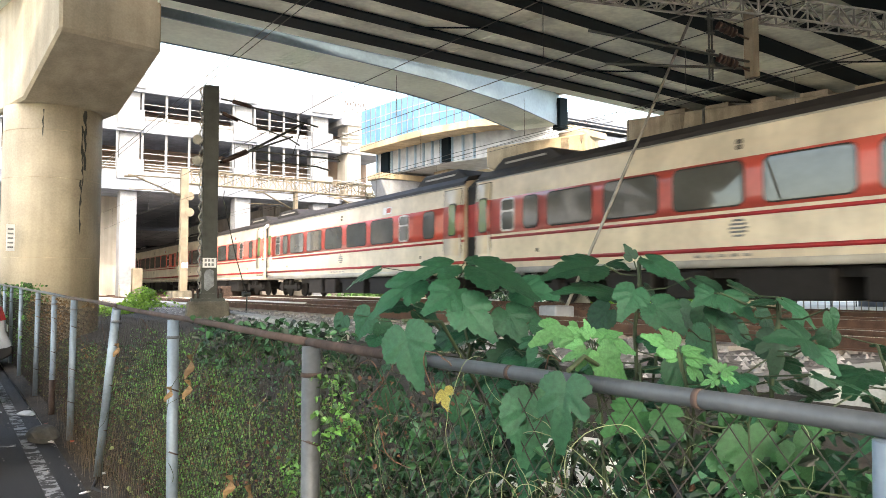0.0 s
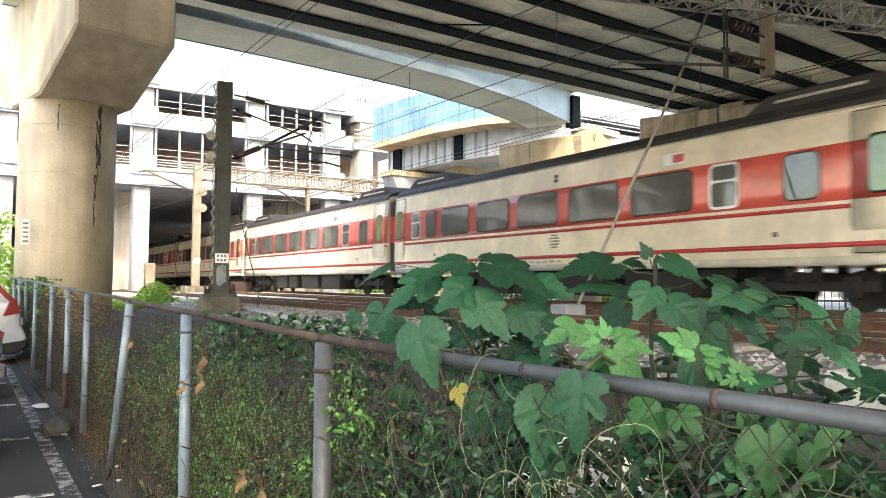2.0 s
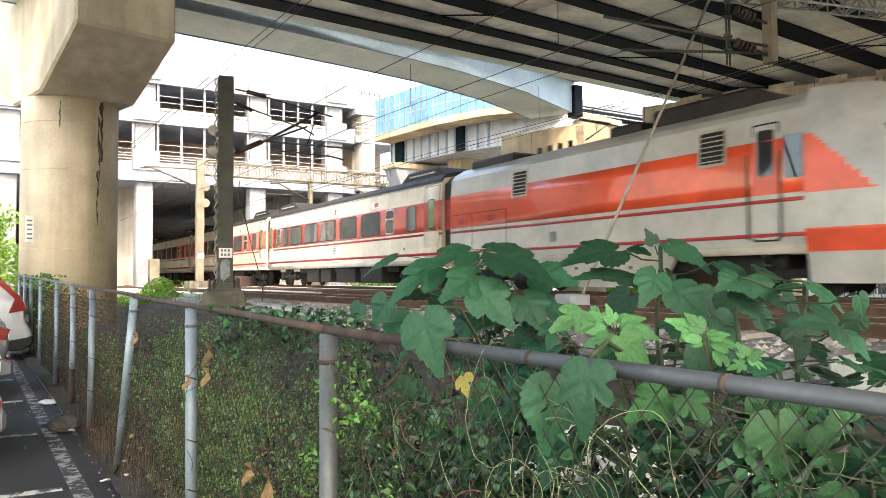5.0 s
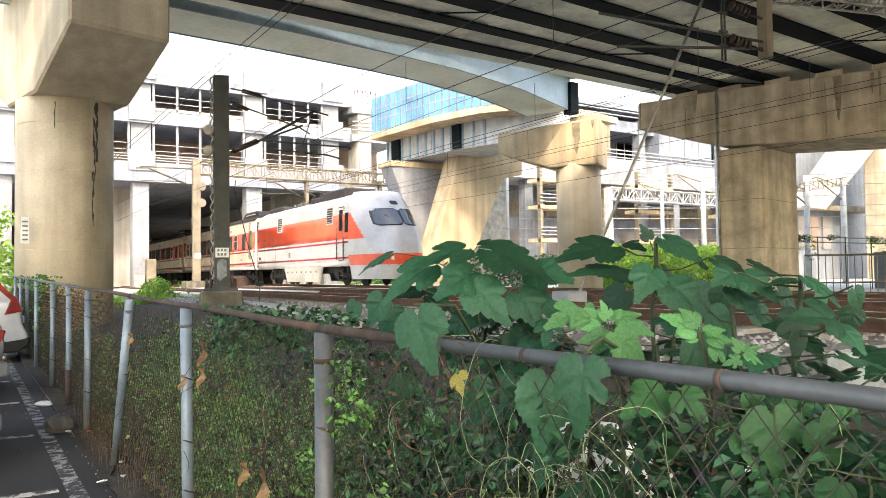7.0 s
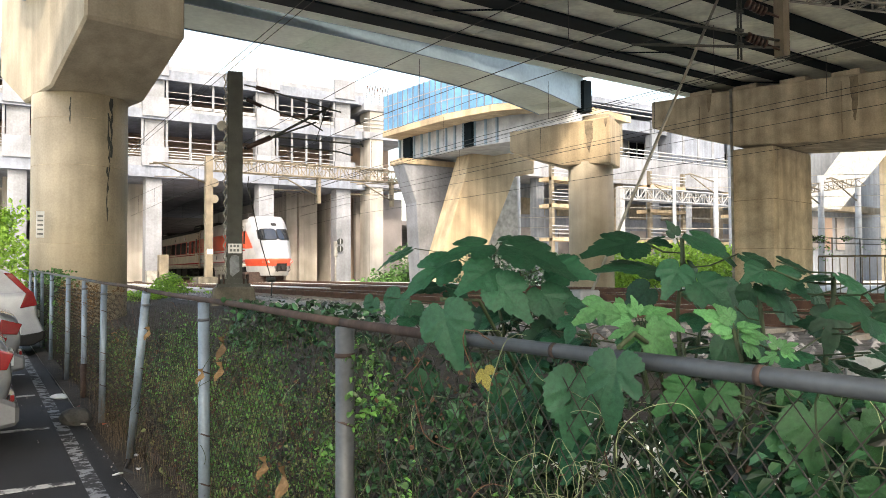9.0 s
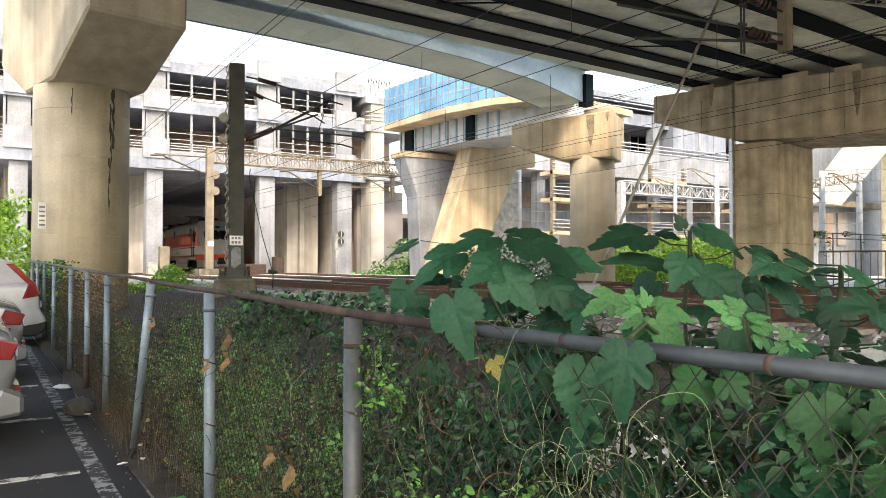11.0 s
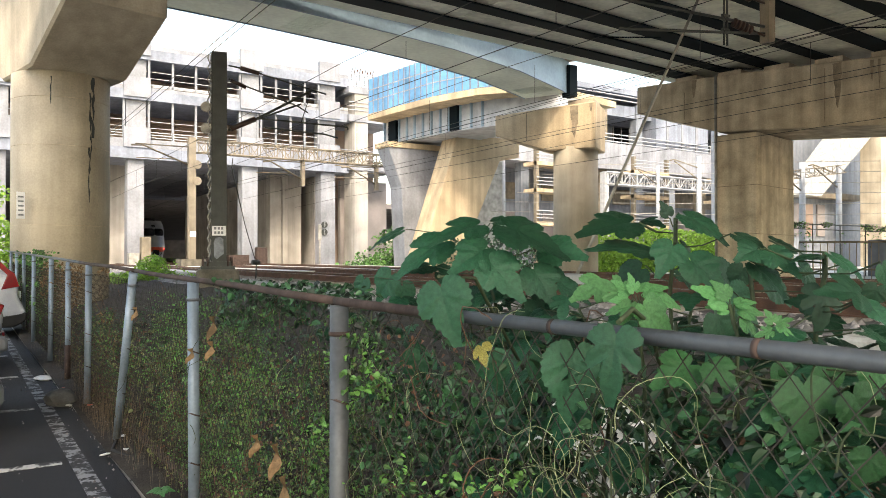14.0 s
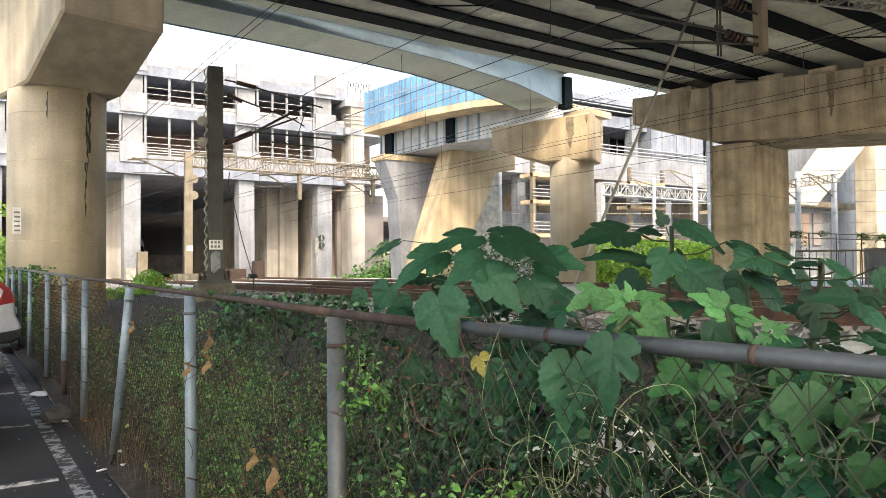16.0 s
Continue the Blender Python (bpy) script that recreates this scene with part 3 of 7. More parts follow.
        path_tube(bm, [(x, FY - 0.8, 14.0), (x + 0.05, FY - 0.8, 15.3), (x + 0.2, FY - 0.7, 15.6), (x + 0.12, FY - 0.6, 14.9)], 0.025, 5)
        part("starter_bar", bm, "rail", th)


building()


def underpass():
    """Rows of dim columns and closing walls behind the white front columns."""
    for row, y in enumerate((FY + 4, FY + 11, FY + 19, FY + 28)):
        for c in (9.3, 20.6, 22.0, 2.0, 24.5):
            bm = B()
            box(bm, c - 0.55, c + 0.55, y - 0.5, y + 0.5, 0.3, 7.6)
            whole("underpass_column", bm, "dim_wall", "dim grey concrete column inside the underpass", "column", group="underpass columns")
    for x in (20.9, 23.4):
        bm = B()
        box(bm, x, x + 0.35, FY + 3, FY + 28, 0.3, 7.6)
        whole("wall_underpass", bm, "dim_wall", "grey concrete wall inside the underpass", "wall", kind="structure")
    # added wall that stops daylight at the far end, coloured like deep shade
    bm = B()
    box(bm, -40, 90, FY + 250, FY + 250.4, 0.3, 16)
    whole("wall_end", bm, "dark_wall", "added closing wall deep in the underpass, shade in its colour", "wall", kind="structure")
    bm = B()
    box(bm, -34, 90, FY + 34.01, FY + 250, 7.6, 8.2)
    whole("ceiling", bm, "dark_wall", "concrete ceiling of the underpass, shade in its colour", "ceiling", kind="structure")
    # a flat plate gives the opening its shade by colour
    bm = B()
    box(bm, 24.6, 28.6, FY + 0.8, FY + 1.2, 0.3, 7.2)
    whole("wall_dark", bm, "dark_wall", "wall plate standing for the shaded opening behind the stair tower", "wall", kind="structure")


underpass()


def relay_boxes():
    for (x, y, w, h, mat, lab) in ((9.6, 47, 0.27, 1.95, "cream_steel", "tall beige railway equipment cabinet"), (8.95, 47.1, 0.3, 1.0, "steel", "small grey equipment box"),
                                   (15.8, 49, 0.7, 0.9, "rust", "small brown trackside box"), (17.4, 49, 0.35, 1.4, "rust", "brown trackside marker box")):
        th = thing("equipment_cabinet", lab + " beside the tracks", "cabinet")
        bm = B()
        box(bm, x - w, x + w, y - 0.3, y + 0.3, 0.55, 0.62 + h)
        bevel(bm, 0.03)
        part("body", bm, mat, th)
        bm = B()
        box(bm, x - w + 0.06, x + w - 0.06, y - 0.32, y - 0.298, 0.7, 0.55 + h)
        part("door", bm, mat, th)
    th = thing("railway_signal", "dark railway signal with two round lamps", "signal")
    bm = B()
    tube(bm, (21.0, 47.5, 0.5), (21.0, 47.5, 3.6), 0.07)
    part("post", bm, "steel", th)
    bm = B()
    box(bm, 20.88, 21.12, 47.38, 47.6, 2.5, 3.6)
    bevel(bm, 0.05)
    part("lamp_box", bm, "steel", th)
    th = thing("round_signs", "two round black discs on a white column", "sign")
    for z in (3.18, 3.72):
        bm = B()
        tube(bm, (22.62, FY - 0.75, z), (22.62, FY - 0.62, z), 0.23, 24)
        part("disc", bm, "dark_steel", th)
        bm = B()
        box(bm, 22.60, 22.64, FY - 0.77, FY - 0.75, z - 0.2, z + 0.2)
        part("bar", bm, "white_steel", th)


relay_boxes()


# ---- overhead line ----
def lattice(bm, p, q, w, h, n, r=0.03):
    """A square lattice beam from p to q."""
    p, q = Vector(p), Vector(q)
    d = (q - p).normalized()
    side = d.cross(Vector((0, 0, 1)))
    side = side.normalized() if side.length > 0.1 else Vector((1, 0, 0))
    up = side.cross(d).normalized()
    cs = [side * (w / 2 * a) + up * (h / 2 * b) for a, b in ((-1, -1), (1, -1), (1, 1), (-1, 1))]
    for c in cs:
        tube(bm, p + c, q + c, r * 1.5, 5)
    for i in range(n):
        a, b = p.lerp(q, i / n), p.lerp(q, (i + 1) / n)
        for k in range(4):
            c0, c1 = cs[k], cs[(k + 1) % 4]
            if i % 2:
                c0, c1 = c1, c0
            tube(bm, a + c0, b + c1, r, 4, caps=False)
            tube(bm, a + cs[k], a + cs[(k + 1) % 4], r, 4, caps=False)


def near_mast():
    """Dark built-up mast of two channels with lacing, on a concrete footing."""
    cx, cy = 5.93, 20.0
    th = thing("catenary_mast", "dark steel lattice mast carrying overhead line arms", "catenary mast", at=pose(cx, cy, 0, 0, 0, -14))
    bm = B()
    prism(bm, [(-0.16, -0.2), (0.22, -0.2), (0.22, 0.2), (-0.16, 0.2), (-0.16, 0.11), (-0.125, 0.11), (-0.125, 0.165), (0.185, 0.165), (0.185, -0.165), (-0.125, -0.165), (-0.125, -0.11), (-0.16, -0.11)], 1.15, 6.75, "z")
    part("shaft", bm, "dark_steel", th)
    bm = B()
    for i in range(20):
        z = 1.2 + i * 0.275
        tube(bm, (-0.17, -0.16, z), (-0.17, 0.16, z + 0.1375), 0.02, 5)
        tube(bm, (-0.17, 0.16, z + 0.1375), (-0.17, -0.16, z + 0.275), 0.02, 5)
        tube(bm, (-0.2, -0.19, z), (-0.26, -0.23, z + 0.1375), 0.018, 5)
        tube(bm, (-0.26, -0.23, z + 0.1375), (-0.2, -0.19, z + 0.275), 0.018, 5)
    part("lacing", bm, "steel", th)
    bm = B()
    box(bm, -0.42, 0.42, -0.4, 0.4, 1.1, 1.18)
    box(bm, -0.34, 0.34, -0.3, 0.3, 1.18, 1.3)
    part("base_plate", bm, "dark_steel", th)
    for x in (-0.36, -0.25, 0.25, 0.36):
        for y in (-0.34, 0.34):
            bm = B()
            tube(bm, (x, y, 1.15), (x, y, 1.42), 0.025, 6)
            part("anchor_bolt", bm, "rust", th)
    bm = B()
    prism(bm, [(-0.62, 0.3), (0.62, 0.3), (0.5, 1.1), (-0.5, 1.1)], -0.55, 0.55)
    bevel(bm, 0.05)
    part("footing", bm, "mossy", th, "weathered dark concrete footing")
    bm = B()
    box(bm, -0.14, 0.2, -0.225, -0.212, 1.97, 2.22)
    part("number_plate", bm, "sign", th, "white enamel plate")
    for r in range(2):
        for k in range(3):
            bm = B()
            box(bm, -0.09 + k * 0.085, -0.035 + k * 0.085, -0.23, -0.226, 2.125 - r * 0.11, 2.19 - r * 0.11)
            part("plate_bar", bm, "mark", th)
    bm = B()
    prism(bm, [(-0.09, 1.42), (-0.02, 1.36), (0.08, 1.45), (0.15, 1.5), (0.14, 1.88), (0.06, 1.93), (-0.05, 1.91), (-0.1, 1.8)], -0.222, -0.212)
    part("notice", bm, "peeled", th, "peeled pale notice")
    for z in (5.3, 4.75):
        bm = B()
        tube(bm, (-0.3, -0.2, z), (-0.3, -0.05, z), 0.13, 14)
        part("pulley", bm, "steel", th)
    # arms reach over the near track
    R = Matrix.Rotation(radians(14), 4, 'Z')
    def arm(name, pts, r, mat):
        bm = B()
        path_tube(bm, [R @ Vector(p) for p in pts], r, 7)
        part(name, bm, mat, th)
    arm("top_tie", [(0.25, -0.1, 6.45), (0.7, -0.15, 6.4), (2.5, -0.3, 6.05), (2.95, -0.3, 5.98)], 0.022, "dark_steel")
    arm("tie_insulator", [(0.55, -0.12, 6.42), (1.05, -0.18, 6.33)], 0.06, "insulator")
    arm("strut", [(0.25, -0.1, 4.75), (0.9, -0.15, 5.05), (2.5, -0.3, 6.02)], 0.035, "dark_steel")
    arm("strut_insulator", [(0.3, -0.1, 4.78), (0.95, -0.16, 5.1)], 0.075, "insulator")
    arm("second_tie", [(0.25, -0.1, 6.1), (0.6, -0.13, 5.98), (2.1, -0.3, 5.55), (2.4, -0.3, 5.4)], 0.02, "dark_steel")
    arm("second_insulator", [(0.3, -0.1, 6.07), (0.7, -0.15, 5.92)], 0.055, "insulator")
    arm("brace", [(1.0, -0.2, 5.1), (2.2, -0.3, 5.62)], 0.025, "dark_steel")
    arm("steady_tube", [(1.05, -0.2, 5.12), (3.6, -0.3, 5.12), (3.62, -0.3, 5.05)], 0.025, "dark_steel")
    arm("registration_arm", [(1.2, -0.2, 4.9), (2.9, -0.3, 4.85), (3.3, -0.3, 4.78)], 0.022, "dark_steel")
    arm("dropper", [(2.5, -0.3, 6.02), (2.2, -0.3, 5.12)], 0.012, "wire")


near_mast()


def far_portal():
    """Beige portal frame across the tracks in front of the underpass."""
    y = 44.0
    th = thing("catenary_portal", "beige steel portal frame across the tracks with lattice beam", "catenary portal")
    for x, top in ((11.5, 8.25), (25.8, 8.2)):
        bm = B()
        box(bm, x - 0.21, x + 0.21, y - 0.2, y + 0.2, 0.6, top)
        bevel(bm, 0.03)
        part("post", bm, "cream_steel", th)
        bm = B()
        box(bm, x - 0.7, x + 0.7, y - 0.6, y + 0.6, 0.5, 1.25)
        part("post_base", bm, "mossy", th)
    bm = B()
    lattice(bm, (11.8, y, 7.8), (25.5, y, 7.8), 0.5, 0.75, 26, 0.028)
    part("lattice_beam", bm, "cream_steel", th)
    for x in (18.3, 23.5):
        bm = B()
        box(bm, x - 0.1, x + 0.1, y - 0.15, y + 0.15, 5.8, 7.6)
        part("hanger", bm, "cream_steel", th)
    for (x0, s) in ((11.5, 1), (11.5, -1), (18.3, -1), (18.3, 1), (23.5, -1), (25.8, -1)):
        bm = B()
        z = 6.6 if x0 in (11.5, 25.8) else 6.2
        path_tube(bm, [(x0, y, z), (x0 - 3.0 * 0.9 * (1 if s > 0 else 1) * (1 if x0 == 11.5 else 0.8), y - 0.2, z + 1.0), (x0 - 3.3 * (1 if x0 == 11.5 else 0.8), y - 0.2, z + 0.95)], 0.05, 6)
        tube(bm, (x0, y, z + 1.1), (x0 - 3.1, y - 0.2, z + 1.05), 0.035, 6)
        tube(bm, (x0 - 0.9, y, z + 0.35), (x0 - 3.0, y, z + 0.3), 0.03, 6)
        part("cantilever_arm", bm, "cream_steel", th)
    for z in (6.7, 5.75):
        bm = B()
        tube(bm, (11.75, y - 0.25, z), (11.75, y + 0.0, z), 0.25, 16)
        part("tension_wheel", bm, "cream_steel", th)
    bm = B()
    box(bm, 11.36, 11.7, y - 0.23, y - 0.205, 2.55, 2.85)
    part("number_plate", bm, "sign", th)


far_portal()


def near_portal():
    """Steel lattice beam high over the tracks, with a drop post and insulators."""
    th = thing("lattice_gantry", "weathered steel lattice gantry beam under the bridge with drop post", "gantry")
    bm = B()
    lattice(bm, (6.2, 12.5, 7.56), (25.0, 7.0, 7.56), 0.45, 0.45, 44, 0.02)
    part("lattice_beam", bm, "steel", th)
    bm = B()
    a = Vector((14.75, 10.0, 0))
    box(bm, a.x - 0.11, a.x + 0.11, a.y - 0.11, a.y + 0.11, 6.0, 7.5)
    part("drop_post", bm, "cream_steel", th)
    for z in (6.15, 6.85):
        bm = B()
        tube(bm, a + Vector((-0.1, 0, z)), a + Vector((-0.35, 0.1, z + 0.08)), 0.03)
        for i in range(5):
            p = a + Vector((-0.4 - i * 0.09, 0.12 + 0.03 * i, z + 0.1 + 0.03 * i))
            tube(bm, p, p + Vector((-0.05, 0.02, 0.015)), 0.1, 12)
        part("insulator", bm, "insulator", th)
    bm = B()
    b = a + Vector((-1.0, 0.35, 0))
    for dx in (0, 0.1):
        tube(bm, b + Vector((dx, 0, 5.9)), b + Vector((dx, 0, 7.4)), 0.025, 6)
    for z in (6.2, 6.5, 6.9, 7.2):
        box(bm, b.x - 0.05, b.x + 0.15, b.y - 0.04, b.y + 0.04, z, z + 0.05)
    tube(bm, a + Vector((-0.1, 0, 6.35)), b + Vector((-2.6, 1.0, 6.75)), 0.03, 6)
    tube(bm, a + Vector((-0.1, 0, 6.2)), b + Vector((-2.2, 0.9, 6.1)), 0.03, 6)
    part("registration_frame", bm, "dark_steel", th)


near_portal()


def guy_wire():
    th = thing("guy_wire", "taut grey steel guy rod anchored in a white block", "guy wire")
    bm = B()
    tube(bm, (10.3, 11.2, 1.05), (14.6, 11.1, 8.3), 0.032, 8)
    part("rod", bm, "steel", th)
    bm = B()
    box(bm, 9.85, 10.35, 11.0, 11.5, 0.6, 1.1)
    bevel(bm, 0.03)
    part("anchor_block", bm, "white_paint", th)


guy_wire()


def hanging_weight():
    th = thing("balance_wire", "thin dark wire with a small weight beside the mast", "wire")
    bm = B()
    path_tube(bm, [(6.65, 21, 4.16), (6.62, 21, 3.9), (7.0, 21, 2.3), (7.3, 21, 1.3)], 0.014, 5)
    part("wire", bm, "wire", th)
    bm = B()
    tube(bm, (7.2, 21, 1.26), (7.42, 21, 1.26), 0.07, 10)
    tube(bm, (7.31, 21, 0.8), (7.33, 21, 1.26), 0.02, 6)
    part("weight", bm, "dark_steel", th)


hanging_weight()


def wires():
    rnd = random.Random(7)
    def wire(pts, r=0.011, name="overhead_wire"):
        bm = B()
        path_tube(bm, pts, r, 4)
        whole(name, bm, "wire", "thin dark overhead line wire above the tracks", "wire", group="overhead wires")
    for cx in (8.7, 12.5, 16.4):
        for dz, dx in ((6.45, 0), (5.35, 0.1)):
            wire([(cx + dx + (0.15 if i % 2 else -0.15), -30 + i * 12, dz - (0.25 if dz > 6 and i % 4 == 2 else 0)) for i in range(8)] + [(cx + 1.4, 75, dz), (cx + 2.0, 110, dz)], 0.009)
        for i in range(16):
            y = -10 + i * 5.0
            wire([(cx, y, 5.35), (cx, y, 6.3)], 0.006, "dropper_wire")
    for x, z in ((5.7, 6.9), (6.3, 7.3), (18.9, 7.0), (19.6, 6.2), (19.6, 5.6), (20.4, 5.0), (20.4, 7.6)):
        wire([(x, -30, z + 0.1), (x, 0, z), (x + 0.1, 20, z + 0.1), (x + 0.4, 44, z + 0.2), (x + 0.6, 52, z)], 0.009)


wires()


# ---- train ----
CAR_L, PITCH_L = 20.1, 20.8
WIN = [(5.39, 7.33), (7.81, 9.74), (10.26, 12.15), (12.64, 14.45), (14.94, 16.75)]
SMALL = [(2.25, 3.01), (17.21, 17.87)]
FRAMED = [(4.12, 4.90), (18.32, 19.03)]
DOORS = [(0.50, 1.60), (19.62, 20.38)]


def side_x(z):
    """Half width of the body at a height over the rail."""
    if z < 1.4:
        return 1.36 + 0.065 * (z - 1.0) / 0.4
    if z < 2.6:
        return 1.425
    return 1.425 - 0.035 * (z - 2.6) ** 2 * 1.2


def side_strip(bm, side, y0, y1, z0, z1, out=0.0, n=4):
    """A thin shell strip that follows the bowed side wall."""
    rows = []
    for i in range(n + 1):
        z = z0 + (z1 - z0) * i / n
        x = (side_x(z) + out) * side
        rows.append([bm.verts.new(p) for p in ((x, y0, z), (x, y1, z), (x - 0.06 * side, y1, z), (x - 0.06 * side, y0, z))])
    for a, b in zip(rows, rows[1:]):
        for k in range(4):
            f = bm.faces.new((a[k], a[(k + 1) % 4], b[(k + 1) % 4], b[k]))
            f.smooth = k == 0
    bm.faces.new(rows[0])
    bm.faces.new(rows[-1])


def rounded(bm, side, y0, y1, z0, z1, rad, out, depth=0.02):
    """A rounded pane or frame lying on the side wall."""
    pts = []
    for cy, cz, a0 in ((y1 - rad, z1 - rad, 0), (y0 + rad, z1 - rad, 90), (y0 + rad, z0 + rad, 180), (y1 - rad, z0 + rad, 270)):
        for k in range(4):
            a = radians(a0 + 30 * k)
            pts.append((cy + rad * math.cos(a), cz + rad * math.sin(a)))
    o = [bm.verts.new(((side_x(z) + out) * side, y, z)) for y, z in pts]
    i = [bm.verts.new(((side_x(z) + out - depth) * side, y, z)) for y, z in pts]
    bm.faces.new(o)
    k = len(pts)
    for j in range(k):
        bm.faces.new((o[j], o[(j + 1) % k], i[(j + 1) % k], i[j]))


def bogie(th, y):
    bm = B()
    for s in (-1, 1):
        box(bm, s * 0.95 - 0.07, s * 0.95 + 0.07, y - 1.5, y + 1.5, 0.42, 0.62)
        for yy in (-1.05, 1.05):
            box(bm, s * 0.98 - 0.1, s * 0.98 + 0.1, y + yy - 0.18, y + yy + 0.18, 0.3, 0.72)
        tube(bm, (s * 1.0, y - 0.3, 0.6), (s * 1.0, y - 0.3, 0.95), 0.13, 10)
        tube(bm, (s * 1.0, y + 0.3, 0.6), (s * 1.0, y + 0.3, 0.95), 0.13, 10)
    box(bm, -1.0, 1.0, y - 0.25, y + 0.25, 0.45, 0.8)
    part("bogie_frame", bm, "under", th)
    for yy in (-1.05, 1.05):
        bm = B()
        for s in (-1, 1):
            tube(bm, (s * 0.5, y + yy, 0.43), (s * 0.6, y + yy, 0.43), 0.43, 20)
        tube(bm, (-0.6, y + yy, 0.43), (0.6, y + yy, 0.43), 0.07, 8)
        part("wheelset", bm, "under", th, "dark steel wheels on an axle")


def shell(bm, y0, y1, z0=1.05, top=4.0, eave=3.72):
    poly = [(-side_x(z0), z0)] + [(-side_x(z), z) for z in (1.4, 2.6, 3.2, eave)]
    arc = [(-1.22, eave + 0.16), (-0.8, top - 0.06), (0, top), (0.8, top - 0.06), (1.22, eave + 0.16)]
    poly = poly + arc + [(-x, z) for x, z in poly[::-1]]
    prism(bm, poly, y0, y1)
    for f in bm.faces:
        f.smooth = False


def passenger_car():
    """Local y runs from the loco's end (0) towards the tunnel; z from the rail."""
    th = thing("passenger_car", "cream passenger rail car with a red window band", "train car", group="train cars")
    o = (PITCH_L - CAR_L) / 2
    y0, y1 = o, PITCH_L - o
    bm = B()
    shell(bm, y0, y1, 0.94, 4.3, 4.0)
    part("body", bm, "cream", th)
    bm = B()
    prism(bm, [(-1.36, 4.02), (-1.33, 4.14), (-1.16, 4.32), (-0.7, 4.42), (0, 4.46), (0.7, 4.42), (1.16, 4.32), (1.33, 4.14), (1.36, 4.02)], y0 + 0.05, y1 - 0.05)
    part("roof", bm, "train_roof", th)
    for s in (-1, 1):
        bm = B()
        tube(bm, (s * 1.355, y0, 4.0), (s * 1.355, y1, 4.0), 0.022, 6)
        part("rain_gutter", bm, "train_grey", th)
    for yc in (2.5, PITCH_L - 2.5):
        bm = B()
        prism(bm, [(yc - 1.9, 4.3), (yc + 1.9, 4.3), (yc + 1.2, 4.72), (yc - 1.2, 4.72)], -1.0, 1.0, "x")
        bevel(bm, 0.05)
        unit = part("roof_unit", bm, "train_roof", th)
        bm = B()
        box(bm, -1.02, -0.98, yc - 1.0, yc + 1.0, 4.5, 4.56)
        part("unit_rail", bm, "train_grey", unit)
    for s in (-1, 1):
        bm = B()
        side_strip(bm, s, y0, y1, 2.2, 3.33, 0.006)
        part("red_band", bm, "train_red", th, "red band around the windows")
        for za, zb, m in ((2.04, 2.125, "stripe"), (1.29, 1.39, "stripe")):
            bm = B()
            side_strip(bm, s, y0, y1, za, zb, 0.006, 1)
            part("stripe", bm, m, th)
        bm = B()
        side_strip(bm, s, y0, y1, 0.94, 1.12, 0.004, 1)
        part("sill", bm, "train_grey", th)
        for a, b in WIN + SMALL:
            bm = B()
            rounded(bm, s, a - 0.035, b + 0.035, 2.27, 3.28, 0.17, 0.014)
            part("window_seal", bm, "rubber", th)
            bm = B()
            rounded(bm, s, a, b, 2.305, 3.245, 0.14, 0.02)
            part("window", bm, "window", th, "dark tinted glass with rounded corners")
        for a, b in FRAMED:
            bm = B()
            rounded(bm, s, a, b, 2.25, 3.3, 0.14, 0.014)
            part("window_frame", bm, "alloy", th, "bright metal window frame")
            bm = B()
            rounded(bm, s, a + 0.06, b - 0.06, 2.31, 2.86, 0.09, 0.02)
            rounded(bm, s, a + 0.06, b - 0.06, 2.92, 3.24, 0.09, 0.02)
            part("window", bm, "window", th)
        for a, b in DOORS:
            bm = B()
            side_strip(bm, s, a - 0.025, b + 0.025, 1.16, 3.92, 0.010)
            part("door_seal", bm, "rubber", th)
            bm = B()
            side_strip(bm, s, a, b, 1.18, 3.9, 0.014)
            door = part("door", bm, "cream", th, "cream side door with a red band")
            bm = B()
            side_strip(bm, s, a, b, 2.2, 3.33, 0.020)
            part("door_band", bm, "train_red", door)
            c = (a + b) / 2
            bm = B()
            rounded(bm, s, c - 0.25, c + 0.25, 2.28, 3.42, 0.12, 0.026)
            part("door_window_seal", bm, "rubber", door)
            bm = B()
            rounded(bm, s, c - 0.21, c + 0.21, 2.32, 3.38, 0.10, 0.032)
            part("door_window", bm, "window_green", door, "narrow greenish door glass")
            bm = B()
            box(bm, s * 1.45 - 0.02, s * 1.45 + 0.02, a + 0.03, a + 0.06, 1.5, 2.3)
            part("grab_rail", bm, "alloy", door)
        for yc in (10.3,):
            for dz in (0.0, 0.13):
                bm = B()
                rounded(bm, s, yc, yc + 0.13, 3.52 + dz, 3.62 + dz, 0.02, 0.012)
                part("vent", bm, "rubber", th)
        for yc in (3.2, 17.2):
            bm = B()
            rounded(bm, s, yc, yc + 0.1, 1.55, 1.66, 0.02, 0.01)
            part("hatch", bm, "rubber", th)
        emblem_bm = B()
        for k, w in enumerate((0.26, 0.4, 0.46, 0.4, 0.26)):
            z = 1.60 + k * 0.085
            side_strip(emblem_bm, s, 10.4 - w / 2, 10.4 + w / 2, z, z + 0.045, 0.008, 1)
        part("emblem", emblem_bm, "mark", th, "grey striped round emblem")
        bm = B()
        rounded(bm, s, 5.6, 6.3, 3.46, 3.74, 0.03, 0.010)
        part("destination_board", bm, "sign", th, "pale destination board")
        bm = B()
        rounded(bm, s, 5.65, 6.0, 3.5, 3.7, 0.02, 0.014)
        part("board_field", bm, "train_red", th)
        bm = B()
        for k in range(5):
            side_strip(bm, s, 11.4 - k * 0.32, 11.6 - k * 0.32, 1.17, 1.24, 0.008, 1)
        part("small_lettering", bm, "train_grey", th)
    bm = B()
